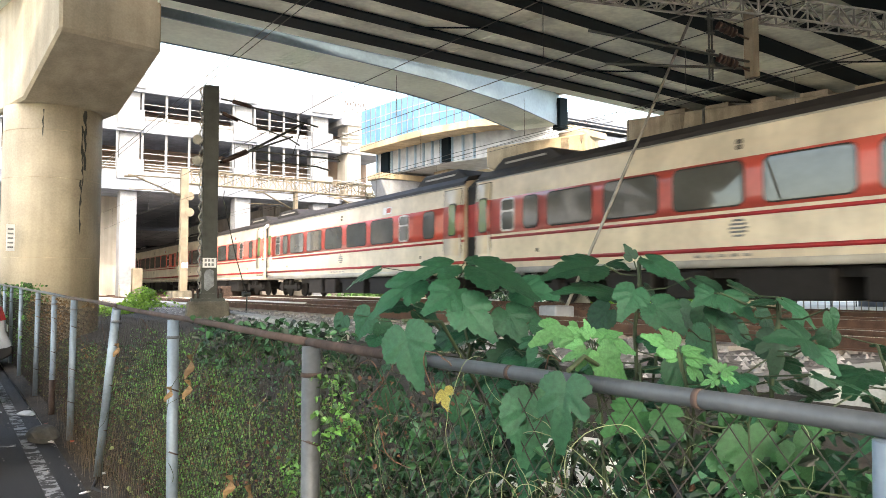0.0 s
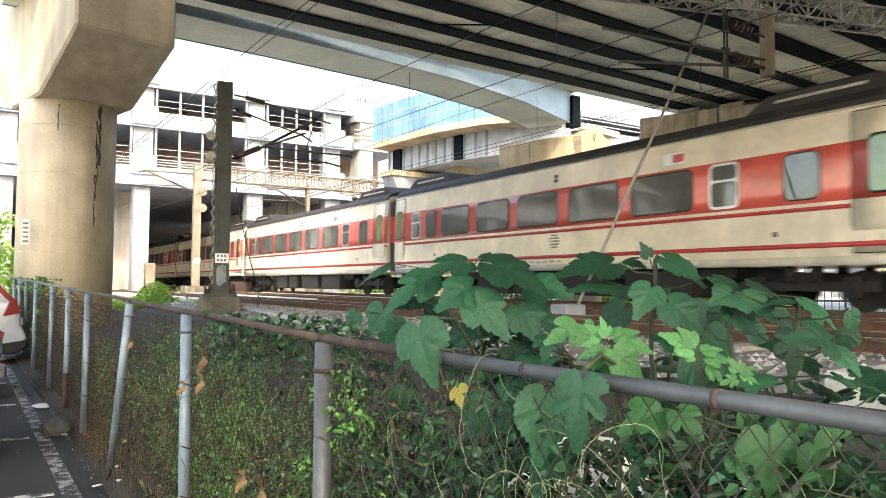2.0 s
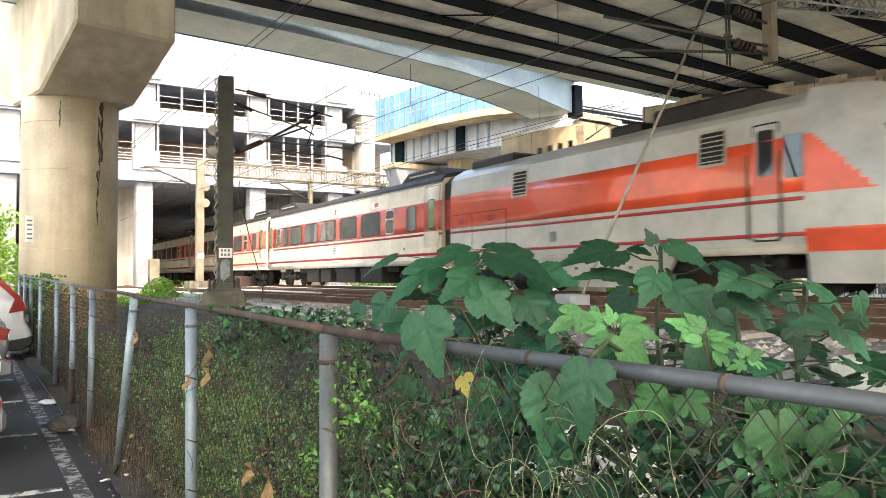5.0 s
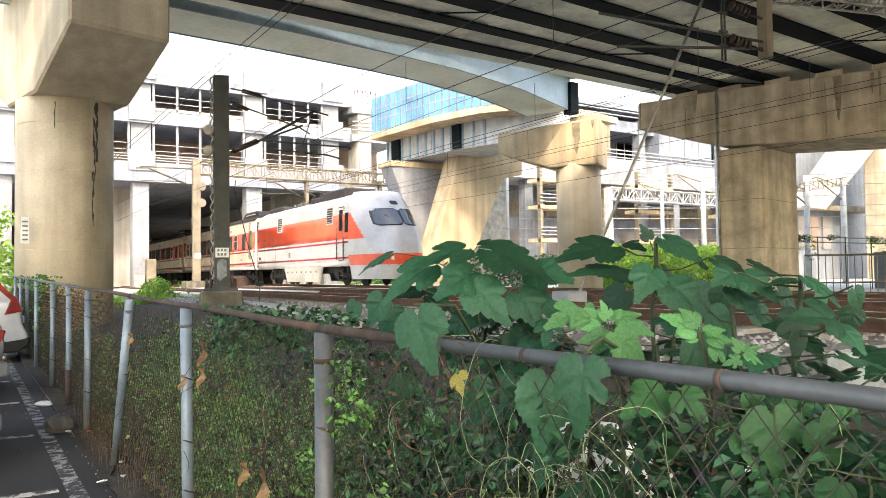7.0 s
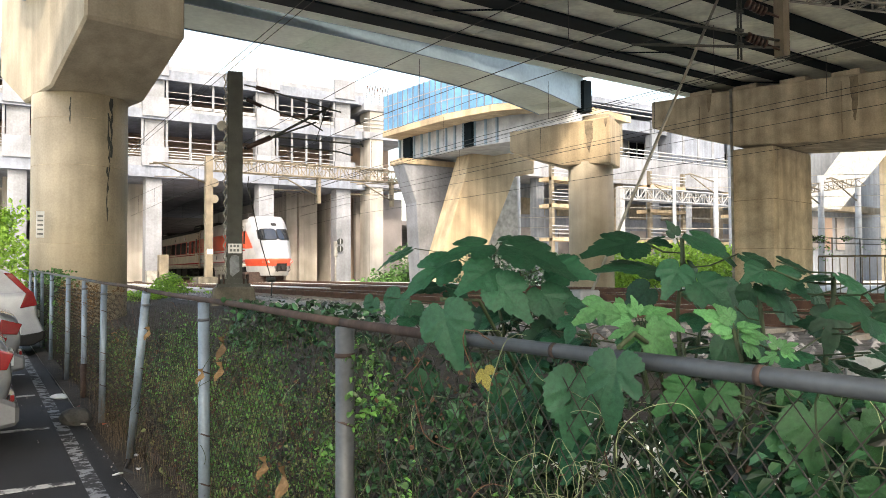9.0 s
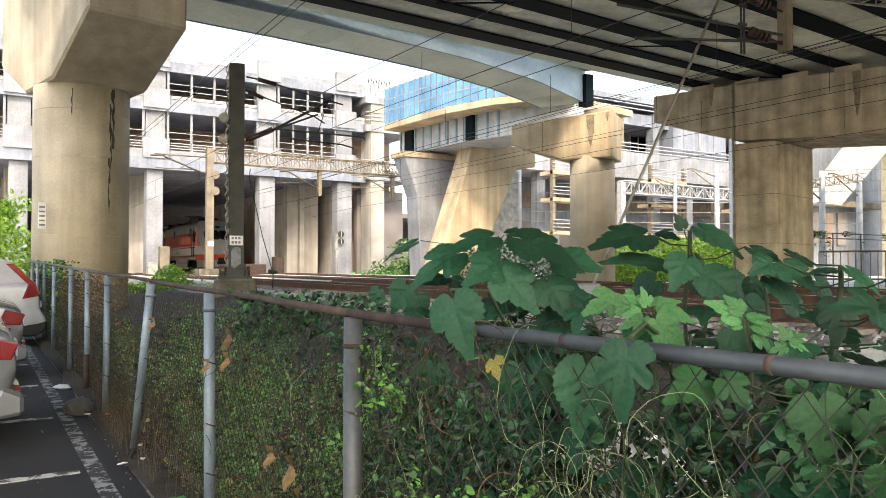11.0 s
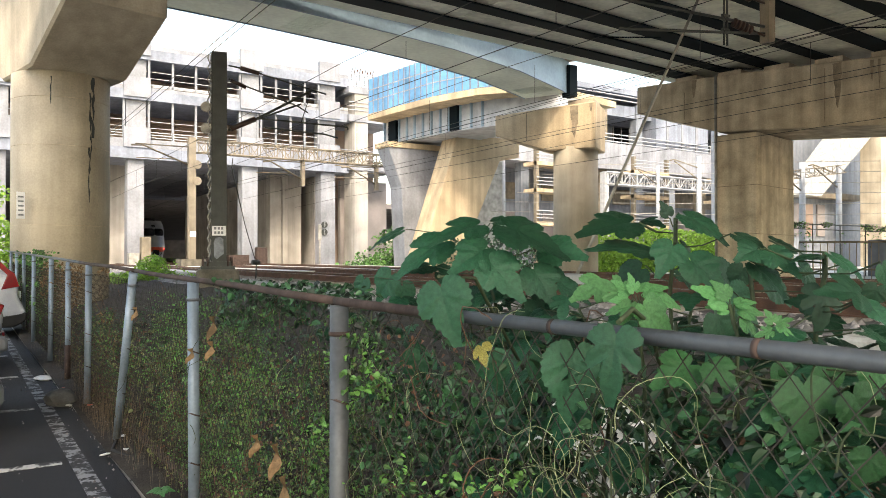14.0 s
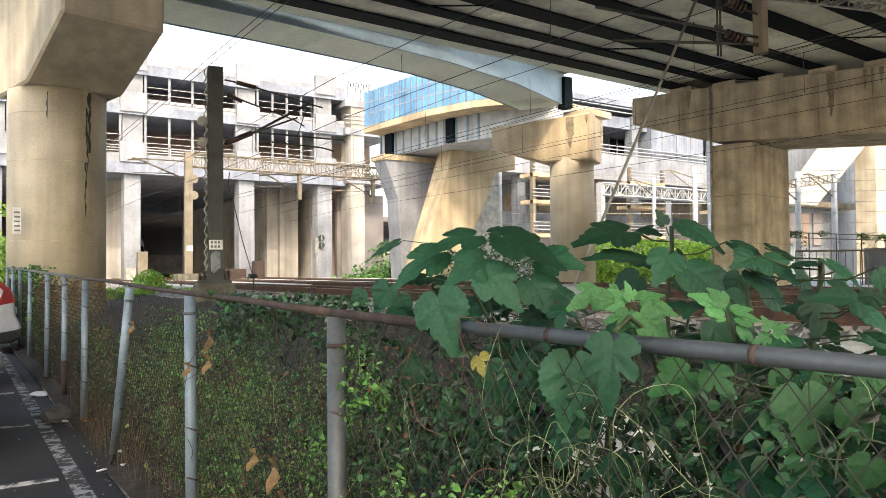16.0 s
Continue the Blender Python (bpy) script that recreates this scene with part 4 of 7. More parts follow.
    box(bm, -1.0, 1.0, y0 + 4.2, y1 - 4.2, 0.7, 0.95)
    part("underframe", bm, "under", th)
    for a, b in ((5.6, 7.8), (8.4, 10.6), (11.4, 12.6), (13.0, 14.6)):
        bm = B()
        box(bm, -1.25, 1.25, a, b, 0.22, 0.9)
        bevel(bm, 0.04)
        part("equipment_box", bm, "under", th)
    bogie(th, 2.9)
    bogie(th, PITCH_L - 2.9)
    for a, b in ((-0.02, o - 0.01), (PITCH_L - o + 0.01, PITCH_L + 0.02)):
        bm = B()
        prism(bm, [(-1.25, 1.05), (-1.25, 3.9), (-0.9, 4.2), (0.9, 4.2), (1.25, 3.9), (1.25, 1.05)], a, b)
        part("gangway_bellows", bm, "rubber", th, "black gangway bellows")
        bm = B()
        box(bm, -1.27, -1.24, a + 0.03, b - 0.03, 2.2, 3.3)
        part("bellows_patch", bm, "stripe", th)
    return th


LOCO_L = 17.6


def locomotive():
    """Local y: the coupled end at 0 is towards the tunnel; the nose points to -y."""
    th = thing("push_pull_locomotive", "white and orange electric locomotive with a silver sloping nose", "locomotive")
    Lb = 14.0
    bm = B()
    shell(bm, -Lb, -0.3, 0.93, 4.42, 3.95)
    part("body", bm, "train_white", th)

    def back_at(z):
        """How far the front lies behind the tip at a height."""
        if z < 1.35:
            return 0.12 + 0.55 * (1.35 - z) ** 1.5
        return 0.12 + 0.44 * (z - 1.35) ** 1.55

    def half_at(z):
        return side_x(z) + 0.012 if z < 3.6 else side_x(3.6) + 0.012 - 0.42 * (z - 3.6) ** 1.7

    def front_y(x, z):
        u = min(1.0, abs(x) / half_at(z))
        back = -Lb + 0.02
        return back + (-LOCO_L + back_at(z) - back) * (1 - u ** 2.9) ** 0.72

    def ring(z, n=84):
        h = half_at(z)
        pts = []
        for i in range(n + 1):
            u = -math.cos(math.pi * i / n)
            u = math.copysign(abs(u) ** 0.8, u)
            pts.append(Vector((u * h, front_y(u * h, z), z)))
        return pts

    def zone(x, y, z):
        if z < 0.98:
            return "bumper", False
        if z < 1.46:
            return "orange_belt", False
        if z < 3.37 and y > -14.15 - 1.75 * (3.37 - z) / 1.75:
            return ("orange_cheek" if z > 2.15 else "white_cheek"), x > 0
        return "nose", False

    zs = [0.32 + 0.04 * i for i in range(92)] + [4.0, 4.08, 4.16, 4.24, 4.3, 4.36]
    rings = [ring(z) for z in zs]
    looks = {"bumper": ("train_white", "white front skirt"), "orange_belt": ("train_orange", "orange belt across the nose"), "orange_cheek": ("train_orange", ""),
             "white_cheek": ("train_white", ""), "nose": ("nose", "silver grey rounded nose")}
    for nm, right in [(k, q) for k in looks for q in (False, True) if q is False or "cheek" in k]:
        mat, lab = looks[nm]
        bm = B()
        seen = {}
        def vert(a, b):
            if (a, b) not in seen:
                seen[(a, b)] = bm.verts.new(rings[a][b])
            return seen[(a, b)]
        for a in range(len(rings) - 1):
            for b in range(len(rings[0]) - 1):
                c = (rings[a][b] + rings[a + 1][b + 1]) / 2
                if zone(c.x, c.y, c.z) == (nm, right):
                    f = bm.faces.new((vert(a, b), vert(a, b + 1), vert(a + 1, b + 1), vert(a + 1, b)))
                    f.smooth = True
        if nm == "nose":
            bm.faces.new([vert(len(rings) - 1, b) for b in range(len(rings[0]))])
        part(nm, bm, mat, th, lab)

    def patch(name, x0, x1, z0, z1, out, mat, rad=0.0, lab=""):
        """A skin piece lying on the nose."""
        bm = B()
        rows = []
        for i in range(9):
            z = z0 + (z1 - z0) * i / 8
            e = 0.0
            if rad:
                d = min(z - z0, z1 - z)
                e = rad - math.sqrt(max(0.0, rad * rad - max(0.0, rad - d) ** 2))
            rows.append([bm.verts.new((x, front_y(x, z) - out, z + out * 0.6)) for x in [x0 + e + (x1 - x0 - 2 * e) * k / 10 for k in range(11)]])
        for a, b in zip(rows, rows[1:]):
            for k in range(10):
                f = bm.faces.new((a[k], a[k + 1], b[k + 1], b[k]))
                f.smooth = True
        return part(name, bm, mat, th, lab)

    for s in (-1, 1):
        lo, hi = (0.05, 1.03) if s > 0 else (-1.03, -0.05)
        patch("windscreen_seal", lo - 0.05, hi + 0.05, 2.66, 3.47, 0.010, "rubber", 0.16)
        patch("windscreen", lo, hi, 2.71, 3.42, 0.020, "car_glass", 0.12, "dark windscreen half")
        bm = B()
        path_tube(bm, [(s * 0.12, front_y(0.12, 2.68) - 0.04, 2.70), (s * 0.7, front_y(0.7, 3.15) - 0.05, 3.18)], 0.016, 5)
        part("wiper", bm, "rubber", th)
    patch("top_lamp", -0.2, 0.2, 3.66, 3.86, 0.012, "rubber", 0.08, "small dark headlamp recess")
    patch("white_line", -1.36, 1.36, 1.48, 1.53, 0.010, "train_white")
    patch("red_line", -1.33, 1.33, 0.90, 0.96, 0.010, "stripe")
    for x, m, nm in ((-0.95, "lamp_lit", "tail_lamp"), (0.95, "lamp_lit", "tail_lamp"), (-0.72, "alloy", "head_lamp"), (0.72, "alloy", "head_lamp")):
        bm = B()
        y = front_y(x, 1.24)
        tube(bm, (x, y - 0.03, 1.24), (x, y + 0.1, 1.24), 0.085, 16)
        part(nm, bm, m, th)
    bm = B()
    box(bm, -0.3, 0.3, -LOCO_L - 0.05, -LOCO_L + 0.6, 0.6, 1.12)
    tube(bm, (0, -LOCO_L - 0.3, 0.88), (0, -LOCO_L + 0.2, 0.88), 0.16, 12)
    for x in (-0.45, 0.5):
        path_tube(bm, [(x, -LOCO_L + 0.1, 0.95), (x, -LOCO_L - 0.12, 0.7), (x * 0.7, -LOCO_L - 0.1, 0.55)], 0.03, 6)
    part("coupler", bm, "under", th)
    for s in (-1, 1):
        bm = B()
        side_strip(bm, s, -Lb + 0.01, -0.3, 2.2, 3.37, 0.006)
        part("orange_band", bm, "train_orange", th, "orange side band")
        for za, zb, m in ((2.02, 2.10, "stripe"), (1.29, 1.37, "stripe")):
            bm = B()
            side_strip(bm, s, -Lb, -0.3, za, zb, 0.008, 1)
            part("stripe", bm, m, th)
        bm = B()
        side_strip(bm, s, -Lb + 0.01, -0.3, 0.93, 1.12, 0.006, 1)
        part("sill", bm, "train_grey", th)
        for a, b in ((-4.75, -4.1), (-12.05, -11.4)):
            bm = B()
            rounded(bm, s, a - 0.07, b + 0.07, 2.98, 3.85, 0.05, 0.014)
            part("louvre_frame", bm, "train_grey", th)
            bm = B()
            rounded(bm, s, a, b, 3.05, 3.78, 0.03, 0.020)
            louvre = part("louvre", bm, "rubber", th)
            for k in range(6):
                bm = B()
                side_strip(bm, s, a + 0.02, b - 0.02, 3.09 + k * 0.115, 3.12 + k * 0.115, 0.026, 1)
                part("louvre_slat", bm, "train_grey", louvre)
        # hatch outlines near the coupled end
        for a, b, za, zb in ((-3.72, -0.35, 2.66, 2.68), (-3.72, -0.35, 1.40, 1.415), (-1.73, -1.715, 1.4, 2.68), (-3.73, -3.71, 1.4, 2.68)):
            bm = B()
            side_strip(bm, s, a, b, za, zb, 0.011, 1)
            part("panel_line", bm, "dark_steel", th)
        for a, b, za, zb, m in ((-0.9, -0.6, 1.5, 1.68, "rubber"), (-1.2, -1.1, 1.45, 1.7, "train_grey"), (-1.2, -0.85, 2.32, 2.52, "stripe"), (-3.0, -2.65, 2.34, 2.54, "stripe"), (-6.2, -5.9, 1.5, 1.8, "mark")):
            bm = B()
            rounded(bm, s, a, b, za, zb, 0.02, 0.012)
            part("hatch", bm, m, th)
        bm = B()
        rounded(bm, s, -13.42, -12.76, 1.2, 3.75, 0.06, 0.010)
        part("door_seal", bm, "rubber", th)
        bm = B()
        rounded(bm, s, -13.38, -12.8, 1.24, 3.71, 0.06, 0.014)
        door = part("cab_door", bm, "train_white", th)
        bm = B()
        rounded(bm, s, -13.38, -12.8, 2.2, 3.37, 0.005, 0.018)
        part("door_band", bm, "train_orange", door)
        bm = B()
        rounded(bm, s, -13.3, -12.9, 2.6, 3.6, 0.08, 0.024)
        part("door_window", bm, "car_glass", door)
        bm = B()
        rounded(bm, s, -13.98, -13.55, 2.5, 3.42, 0.06, 0.018)
        part("cab_window", bm, "car_glass", th)
        for yy in (-13.48, -12.7):
            bm = B()
            tube(bm, (s * 1.48, yy, 1.25), (s * 1.48, yy, 3.1), 0.026, 6)
            part("handrail", bm, "dark_steel", th)
        bm = B()
        prism(bm, [(-10.6, 0.98), (-5.0, 0.98), (-5.5, 0.18), (-10.1, 0.18)], s * 1.32 - 0.05, s * 1.32 + 0.05, "x")
        cover = part("battery_cover", bm, "train_grey", th, "pale grey equipment skirt")
        for k in range(7):
            bm = B()
            tube(bm, (s * 1.36, -9.8 + k * 0.7, 0.7), (s * 1.385, -9.8 + k * 0.7, 0.7), 0.05, 8)
            part("bolt", bm, "under", cover)
        for k in range(4):
            bm = B()
            tube(bm, (s * 1.2, -13.1 + k * 0.03, 0.3 + k * 0.2), (s * 1.45, -13.1 + k * 0.03, 0.3 + k * 0.2), 0.03, 6)
            part("step", bm, "dark_steel", th)
    for a, b, z in ((-3.4, -0.8, 4.62), (-12.4, -9.4, 4.78), (-9.0, -7.8, 4.62)):
        bm = B()
        box(bm, -0.85, 0.85, a, b, 4.2, z)
        bevel(bm, 0.08)
        part("roof_box", bm, "train_roof", th)
    bm = B()
    for k in range(4):
        tube(bm, (-0.4, -4.2 - k * 0.5, 4.35), (-0.4, -4.2 - k * 0.5, 4.65), 0.08, 8)
    path_tube(bm, [(-0.6, -6.6, 4.5), (-0.4, -7.3, 4.85), (-0.4, -6.2, 5.2)], 0.03)
    path_tube(bm, [(0.6, -6.6, 4.5), (0.4, -7.3, 4.85), (0.4, -6.2, 5.2)], 0.03)
    tube(bm, (-0.8, -6.2, 5.22), (0.8, -6.2, 5.22), 0.03)
    part("pantograph", bm, "dark_steel", th)
    bm = B()
    box(bm, -1.0, 1.0, -13, -2, 0.6, 0.93)
    part("underframe", bm, "under", th)
    bogie(th, -3.0)
    bogie(th, -12.9)
    bm = B()
    prism(bm, [(-1.0, 1.1), (-1.0, 3.6), (-0.7, 3.85), (0.7, 3.85), (1.0, 3.6), (1.0, 1.1)], -0.35, 0.02)
    part("gangway_bellows", bm, "rubber", th)
    return th


# the joint that passes the mast side first, along the line, by time
JOINT = [(0.0, -0.1), (0.5, 7.0), (1.0, 14.05), (1.5, 20.8), (2.0, 27.3), (2.5, 33.6), (3.0, 40.75), (3.5, 47.0), (4.0, 52.75), (4.6, 60.0), (5.2, 67.1), (5.8, 74.1),
         (6.5, 81.9), (7.0, 87.1), (7.5, 92.3), (8.0, 97.3), (8.5, 102.0), (9.0, 106.2), (9.8, 112.6), (10.6, 118.8), (11.5, 125.6), (12.5, 132.9), (13.5, 139.4), (14.2, 143.3), (15.0, 147.3), (16.0, 151.7)]


def on_track(y0, y1, at0):
    """Pose of a vehicle whose ends lie at y0 and y1 on the far track; at0: which end is the local origin."""
    a, b = Vector((train_x(y0), y0)), Vector((train_x(y1), y1))
    d = (b - a) if y1 > y0 else (a - b)
    return pose(at0[0], at0[1], RAIL_Z, 0, 0, math.degrees(math.atan2(-d.x, d.y)))


first_car = passenger_car()
CARS = [first_car] + [copy_thing(first_car, pose(0, 0, 0)) for _ in range(6)]
LOCO = locomotive()
# places of the cars' near ends, behind the joint above: two cars follow it, the rest lead
CAR_AT = [0, -1, 1, 2, 3, 4, 5]


# ---- fence ----
FX = 1.30


def rail_z(y):
    return 1.293 + 0.0145 * max(0, y - 3.2)


POSTS = [-4.6, -2.7, -0.8, 1.05, 2.88, 4.69, 6.6, 8.42, 9.97, 11.78, 14.5, 16.7, 18.65, 20.6]


def fence():
    th = thing("chain_link_fence", "chain-link fence of blue-grey pipe posts with a rusty top rail", "fence")
    rnd = random.Random(2)
    for i, y in enumerate(POSTS):
        bm = B()
        lean = {6.6: (-0.02, 0.14), 9.97: (0.0, 0.05)}.get(y, (rnd.uniform(-0.015, 0.015), rnd.uniform(-0.03, 0.03)))
        if y == 6.6:
            base = Vector((FX - 0.012, 6.86, 0.0))
            top = Vector((FX, 6.29, rail_z(y) - 0.02))
        else:
            base, top = Vector((FX + lean[0], y + lean[1], -0.1)), Vector((FX, y, rail_z(y) - 0.015))
        r = 0.030 if y != 2.88 else 0.031
        tube(bm, base, top, r, 16)
        post = part("post", bm, "galv_blue" if y != 2.88 else "galv", th)
        if y == 9.97:
            bm = B()
            tube(bm, base, base.lerp(top, 0.36), r + 0.003, 16)
            part("rusted_foot", bm, "rust", post)
        for f in (0.3, 0.52, 0.78):
            bm = B()
            c = base.lerp(top, f + rnd.uniform(-0.05, 0.05))
            tube(bm, c, c + Vector((0.003, 0, 0.007)), r + 0.0035, 14)
            part("tie_wire", bm, "rust", post)
        bm = B()
        tube(bm, top + Vector((0, 0, -0.1)), top + Vector((0, 0, -0.085)), r + 0.004, 14)
        part("band", bm, "rust" if y < 3 else "galv", post)
    segs = [(-6, 2.25, "galv"), (2.25, 2.9, "rust"), (2.9, 6.2, "rust"), (6.2, 9.0, "rust"), (9.0, 23, "galv")]
    for a, b, m in segs:
        bm = B()
        n = 8
        ys = [a + (b - a) * i / n for i in range(n + 1)]
        path_tube(bm, [(FX, y, rail_z(y) + 0.004 * math.sin(y * 2)) for y in ys], 0.0158 if m != "rust" else 0.0145, 16)
        part("top_rail", bm, m, th, "rusty brown pipe rail" if m == "rust" else "grey pipe rail")
    for y in (1.35, 1.83, 0.3):
        bm = B()
        tube(bm, (FX, y - 0.006, rail_z(y) + 0.004 * math.sin(y * 2)), (FX, y + 0.006, rail_z(y) + 0.004 * math.sin(y * 2)), 0.0170, 16)
        part("rust_ring", bm, "rust", th)
    bm = B()
    tube(bm, (FX + 0.15, 3.0, 0.08), (FX + 0.09, 7.1, 0.10), 0.028, 10)
    part("bottom_rail", bm, "rust", th)
    # the netting: two sets of slanting wires
    verts, faces = [], []
    pitch = 0.068
    def strand(y0, z0, y1, z1, dx):
        k = len(verts)
        r = 0.0013
        for (y, z) in ((y0, z0), (y1, z1)):
            verts.extend([(FX + 0.036 + dx + r, y, z), (FX + 0.036 + dx - r, y, z + r * 1.4), (FX + 0.036 + dx - r, y, z - r * 1.4)])
        faces.extend([(k, k + 1, k + 4, k + 3), (k + 1, k + 2, k + 5, k + 4), (k + 2, k, k + 3, k + 5)])
    h = 1.22
    y = -1.5
    while y < 21.5:
        strand(y, 0.05, y + h * 0.82, 0.05 + h, 0.0)
        strand(y, 0.05, y - h * 0.82, 0.05 + h, 0.004)
        y += pitch
    me = bpy.data.meshes.new("netting")
    me.from_pydata(verts, [], faces)
    me.materials.append(M["chain"])
    ob = new("netting", me)
    ob.parent = th
    tagged(ob, "rusty diamond wire netting", kind="stuff")


fence()


# ---- far structures ----
def second_ramp():
    th = thing("distant_ramp", "concrete ramp with pale blue translucent barrier panels", "bridge")
    edge = [Vector(p) for p in ((21.18, 40.8), (21.44, 37.6), (21.75, 34.4), (22.6, 31.4), (24.6, 28.6))]
    far = [p + Vector((6.5, 1.2)) for p in edge]
    lift = lambda pts, z: [Vector((p.x, p.y, z)) for p in pts]
    bm = B()
    loft_strip(bm, [lift(edge, 9.75), lift(far, 9.75), lift(far, 10.1), lift(edge, 10.1)])
    part("slab", bm, "concrete_warm", th, "orange-stained slab soffit")
    g0, g1 = [p + Vector((1.4, 0.3)) for p in edge], [p + Vector((4.5, 0.9)) for p in edge]
    bm = B()
    loft_strip(bm, [lift(g0, 8.35), lift(g1, 8.35), lift(g1, 9.75), lift(g0, 9.75)])
    part("girder", bm, "white_steel", th, "white steel box girder with streaks")
    for i in range(3):
        for k in range(4):
            p = g0[i].lerp(g0[i + 1], k / 4)
            bm = B()
            box(bm, p.x - 0.1, p.x + 0.02, p.y - 0.06, p.y + 0.06, 8.4, 9.75)
            part("stiffener", bm, "ramp_web", th)
    for p in (g0[0].lerp(g0[1], 0.3), g0[2].lerp(g0[3], 0.1)):
        bm = B()
        box(bm, p.x - 0.15, p.x + 0.05, p.y - 0.45, p.y + 0.45, 8.4, 9.72)
        part("joint_cover", bm, "girder", th)
    for i in range(4):
        for k in range(6):
            a, b = edge[i].lerp(edge[i + 1], k / 6), edge[i].lerp(edge[i + 1], (k + 1) / 6)
            d = (b - a)
            m = Matrix.Translation((a.x + 0.1, a.y, 0)) @ Matrix.Rotation(math.atan2(d.y, d.x), 4, 'Z')
            bm = B()
            box(bm, 0.04, d.length - 0.04, -0.02, 0.02, 10.15, 12.25, m)
            part("barrier_panel", bm, "blue_panel", th)
            for z in (10.85, 11.55):
                bm = B()
                box(bm, 0.0, d.length, -0.05, -0.02, z, z + 0.05, m)
                part("panel_rail", bm, "white_steel", th)
            bm = B()
            box(bm, -0.025, 0.025, -0.06, 0.05, 10.1, 12.3, m)
            part("barrier_post", bm, "slab", th)
    th = thing("raking_pier", "orange-stained concrete pier with a sloping leg", "bridge pier")
    bm = B()
    prism(bm, [(24.6, 8.6), (29.2, 8.6), (29.2, 7.5), (27.75, 7.3), (24.5, 0.5), (21.8, 0.5)], 36.0, 37.6)
    bevel(bm, 0.05)
    part("leg", bm, "concrete_warm", th)
    bm = B()
    box(bm, 26.9, 29.2, 37.7, 38.6, 0.4, 7.4)
    part("wall", bm, "kerb", th)
    th = thing("abutment", "white concrete abutment with grey water stains", "bridge pier")
    bm = B()
    prism(bm, [(21.4, 7.9), (25.4, 7.9), (25.0, 0.4), (22.6, 0.4), (22.3, 5.6)], 38.6, 40.0)
    bevel(bm, 0.05)
    part("wall", bm, "white_paint", th)
    bm = B()
    box(bm, 21.3, 25.5, 38.5, 40.1, 7.88, 8.2)
    part("capping", bm, "concrete_warm", th)


second_ramp()


def station():
    """Station front far beyond the tracks, seen between the piers."""
    y = 58.0
    th = thing("station_building", "pale blue-white station building with railings and galleries", "building")
    for z0, z1, mat, yy in ((10.9, 13.75, "white_paint", y), (17.0, 18.3, "slab", y + 1), (19.6, 20.2, "slab", y + 1)):
        bm = B()
        box(bm, 40, 120, yy - 0.6, yy + 12, z0, z1)
        part("gallery_slab", bm, mat, th)
    bm = B()
    box(bm, 40, 120, y + 5, y + 5.3, 0.4, 19)
    part("back_wall", bm, "station", th)
    for i in range(14):
        x = 42 + i * 5.6
        bm = B()
        box(bm, x, x + 1.0, y + 0.2, y + 1.2, 0.4, 18.5)
        part("pillar", bm, "station" if i % 3 else "cream_steel", th)
        bm = B()
        box(bm, x + 1.2, x + 5.3, y + 4.86, y + 5.02, 14.9, 16.8)
        part("window", bm, "car_glass", th)
        # openings are plates on the wall, their inner shade put into the colour
        bm = B()
        box(bm, x + 1.4, x + 4.6, y + 4.9, y + 5.02, 2.0, 6.2)
        part("opening", bm, "dark_wall", th)
        bm = B()
        box(bm, x + 1.2, x + 5.0, y + 4.85, y + 5.0, 7.6, 9.4)
        part("panel", bm, "cream_steel", th)
        for k in range(4):
            bm = B()
            box(bm, x + 1.15 + k * 1.35, x + 1.27 + k * 1.35, y + 4.8, y + 4.9, 14.8, 16.9)
            part("mullion", bm, "white_steel", th)
        for z in (13.95, 14.35, 14.75, 18.6, 19.1):
            bm = B()
            tube(bm, (x, y - 0.4, z), (x + 5.6, y - 0.4, z), 0.07, 5)
            part("rail", bm, "white_steel", th)
    bm = B()
    box(bm, 67.2, 76.6, y - 0.2, y + 2.0, 13.76, 19.4)
    part("stair_block", bm, "slab", th, "blue-grey stair block")
    for k in range(3):
        bm = B()
        box(bm, 69.0 + k * 2.6, 69.3 + k * 2.6, y - 0.3, y - 0.2, 13.8, 19.3)
        part("pilaster", bm, "white_paint", th)
    for x in (46.5, 60, 74):
        th = thing("access_stair", "beige steel access platform with railings", "platform", group="access platforms")
        for z in (4.4, 7.6, 10.2):
            bm = B()
            box(bm, x, x + 5.5, y - 3.5, y - 1.5, z, z + 0.35)
            part("landing", bm, "concrete_warm", th)
            for k in range(3):
                bm = B()
                tube(bm, (x, y - 3.5, z + 0.7 + 0.35 * k), (x + 5.5, y - 3.5, z + 0.7 + 0.35 * k), 0.05, 5)
                part("rail", bm, "white_steel", th)
        for xx in (x, x + 5.2):
            bm = B()
            box(bm, xx, xx + 0.35, y - 3.4, y - 3.0, 0.4, 12)
            part("post", bm, "cream_steel", th)
    bm = B()
    lattice(bm, (54, y - 5, 9.2), (78, y - 5, 9.2), 0.6, 1.2, 22, 0.07)
    th = thing("distant_truss", "white steel truss gantry over far tracks", "gantry")
    part("truss", bm, "white_steel", th)
    for x in (54, 78):
        bm = B()
        box(bm, x - 0.3, x + 0.3, y - 5.3, y - 4.7, 0.4, 9.8)
        part("post", bm, "white_steel", th)


station()


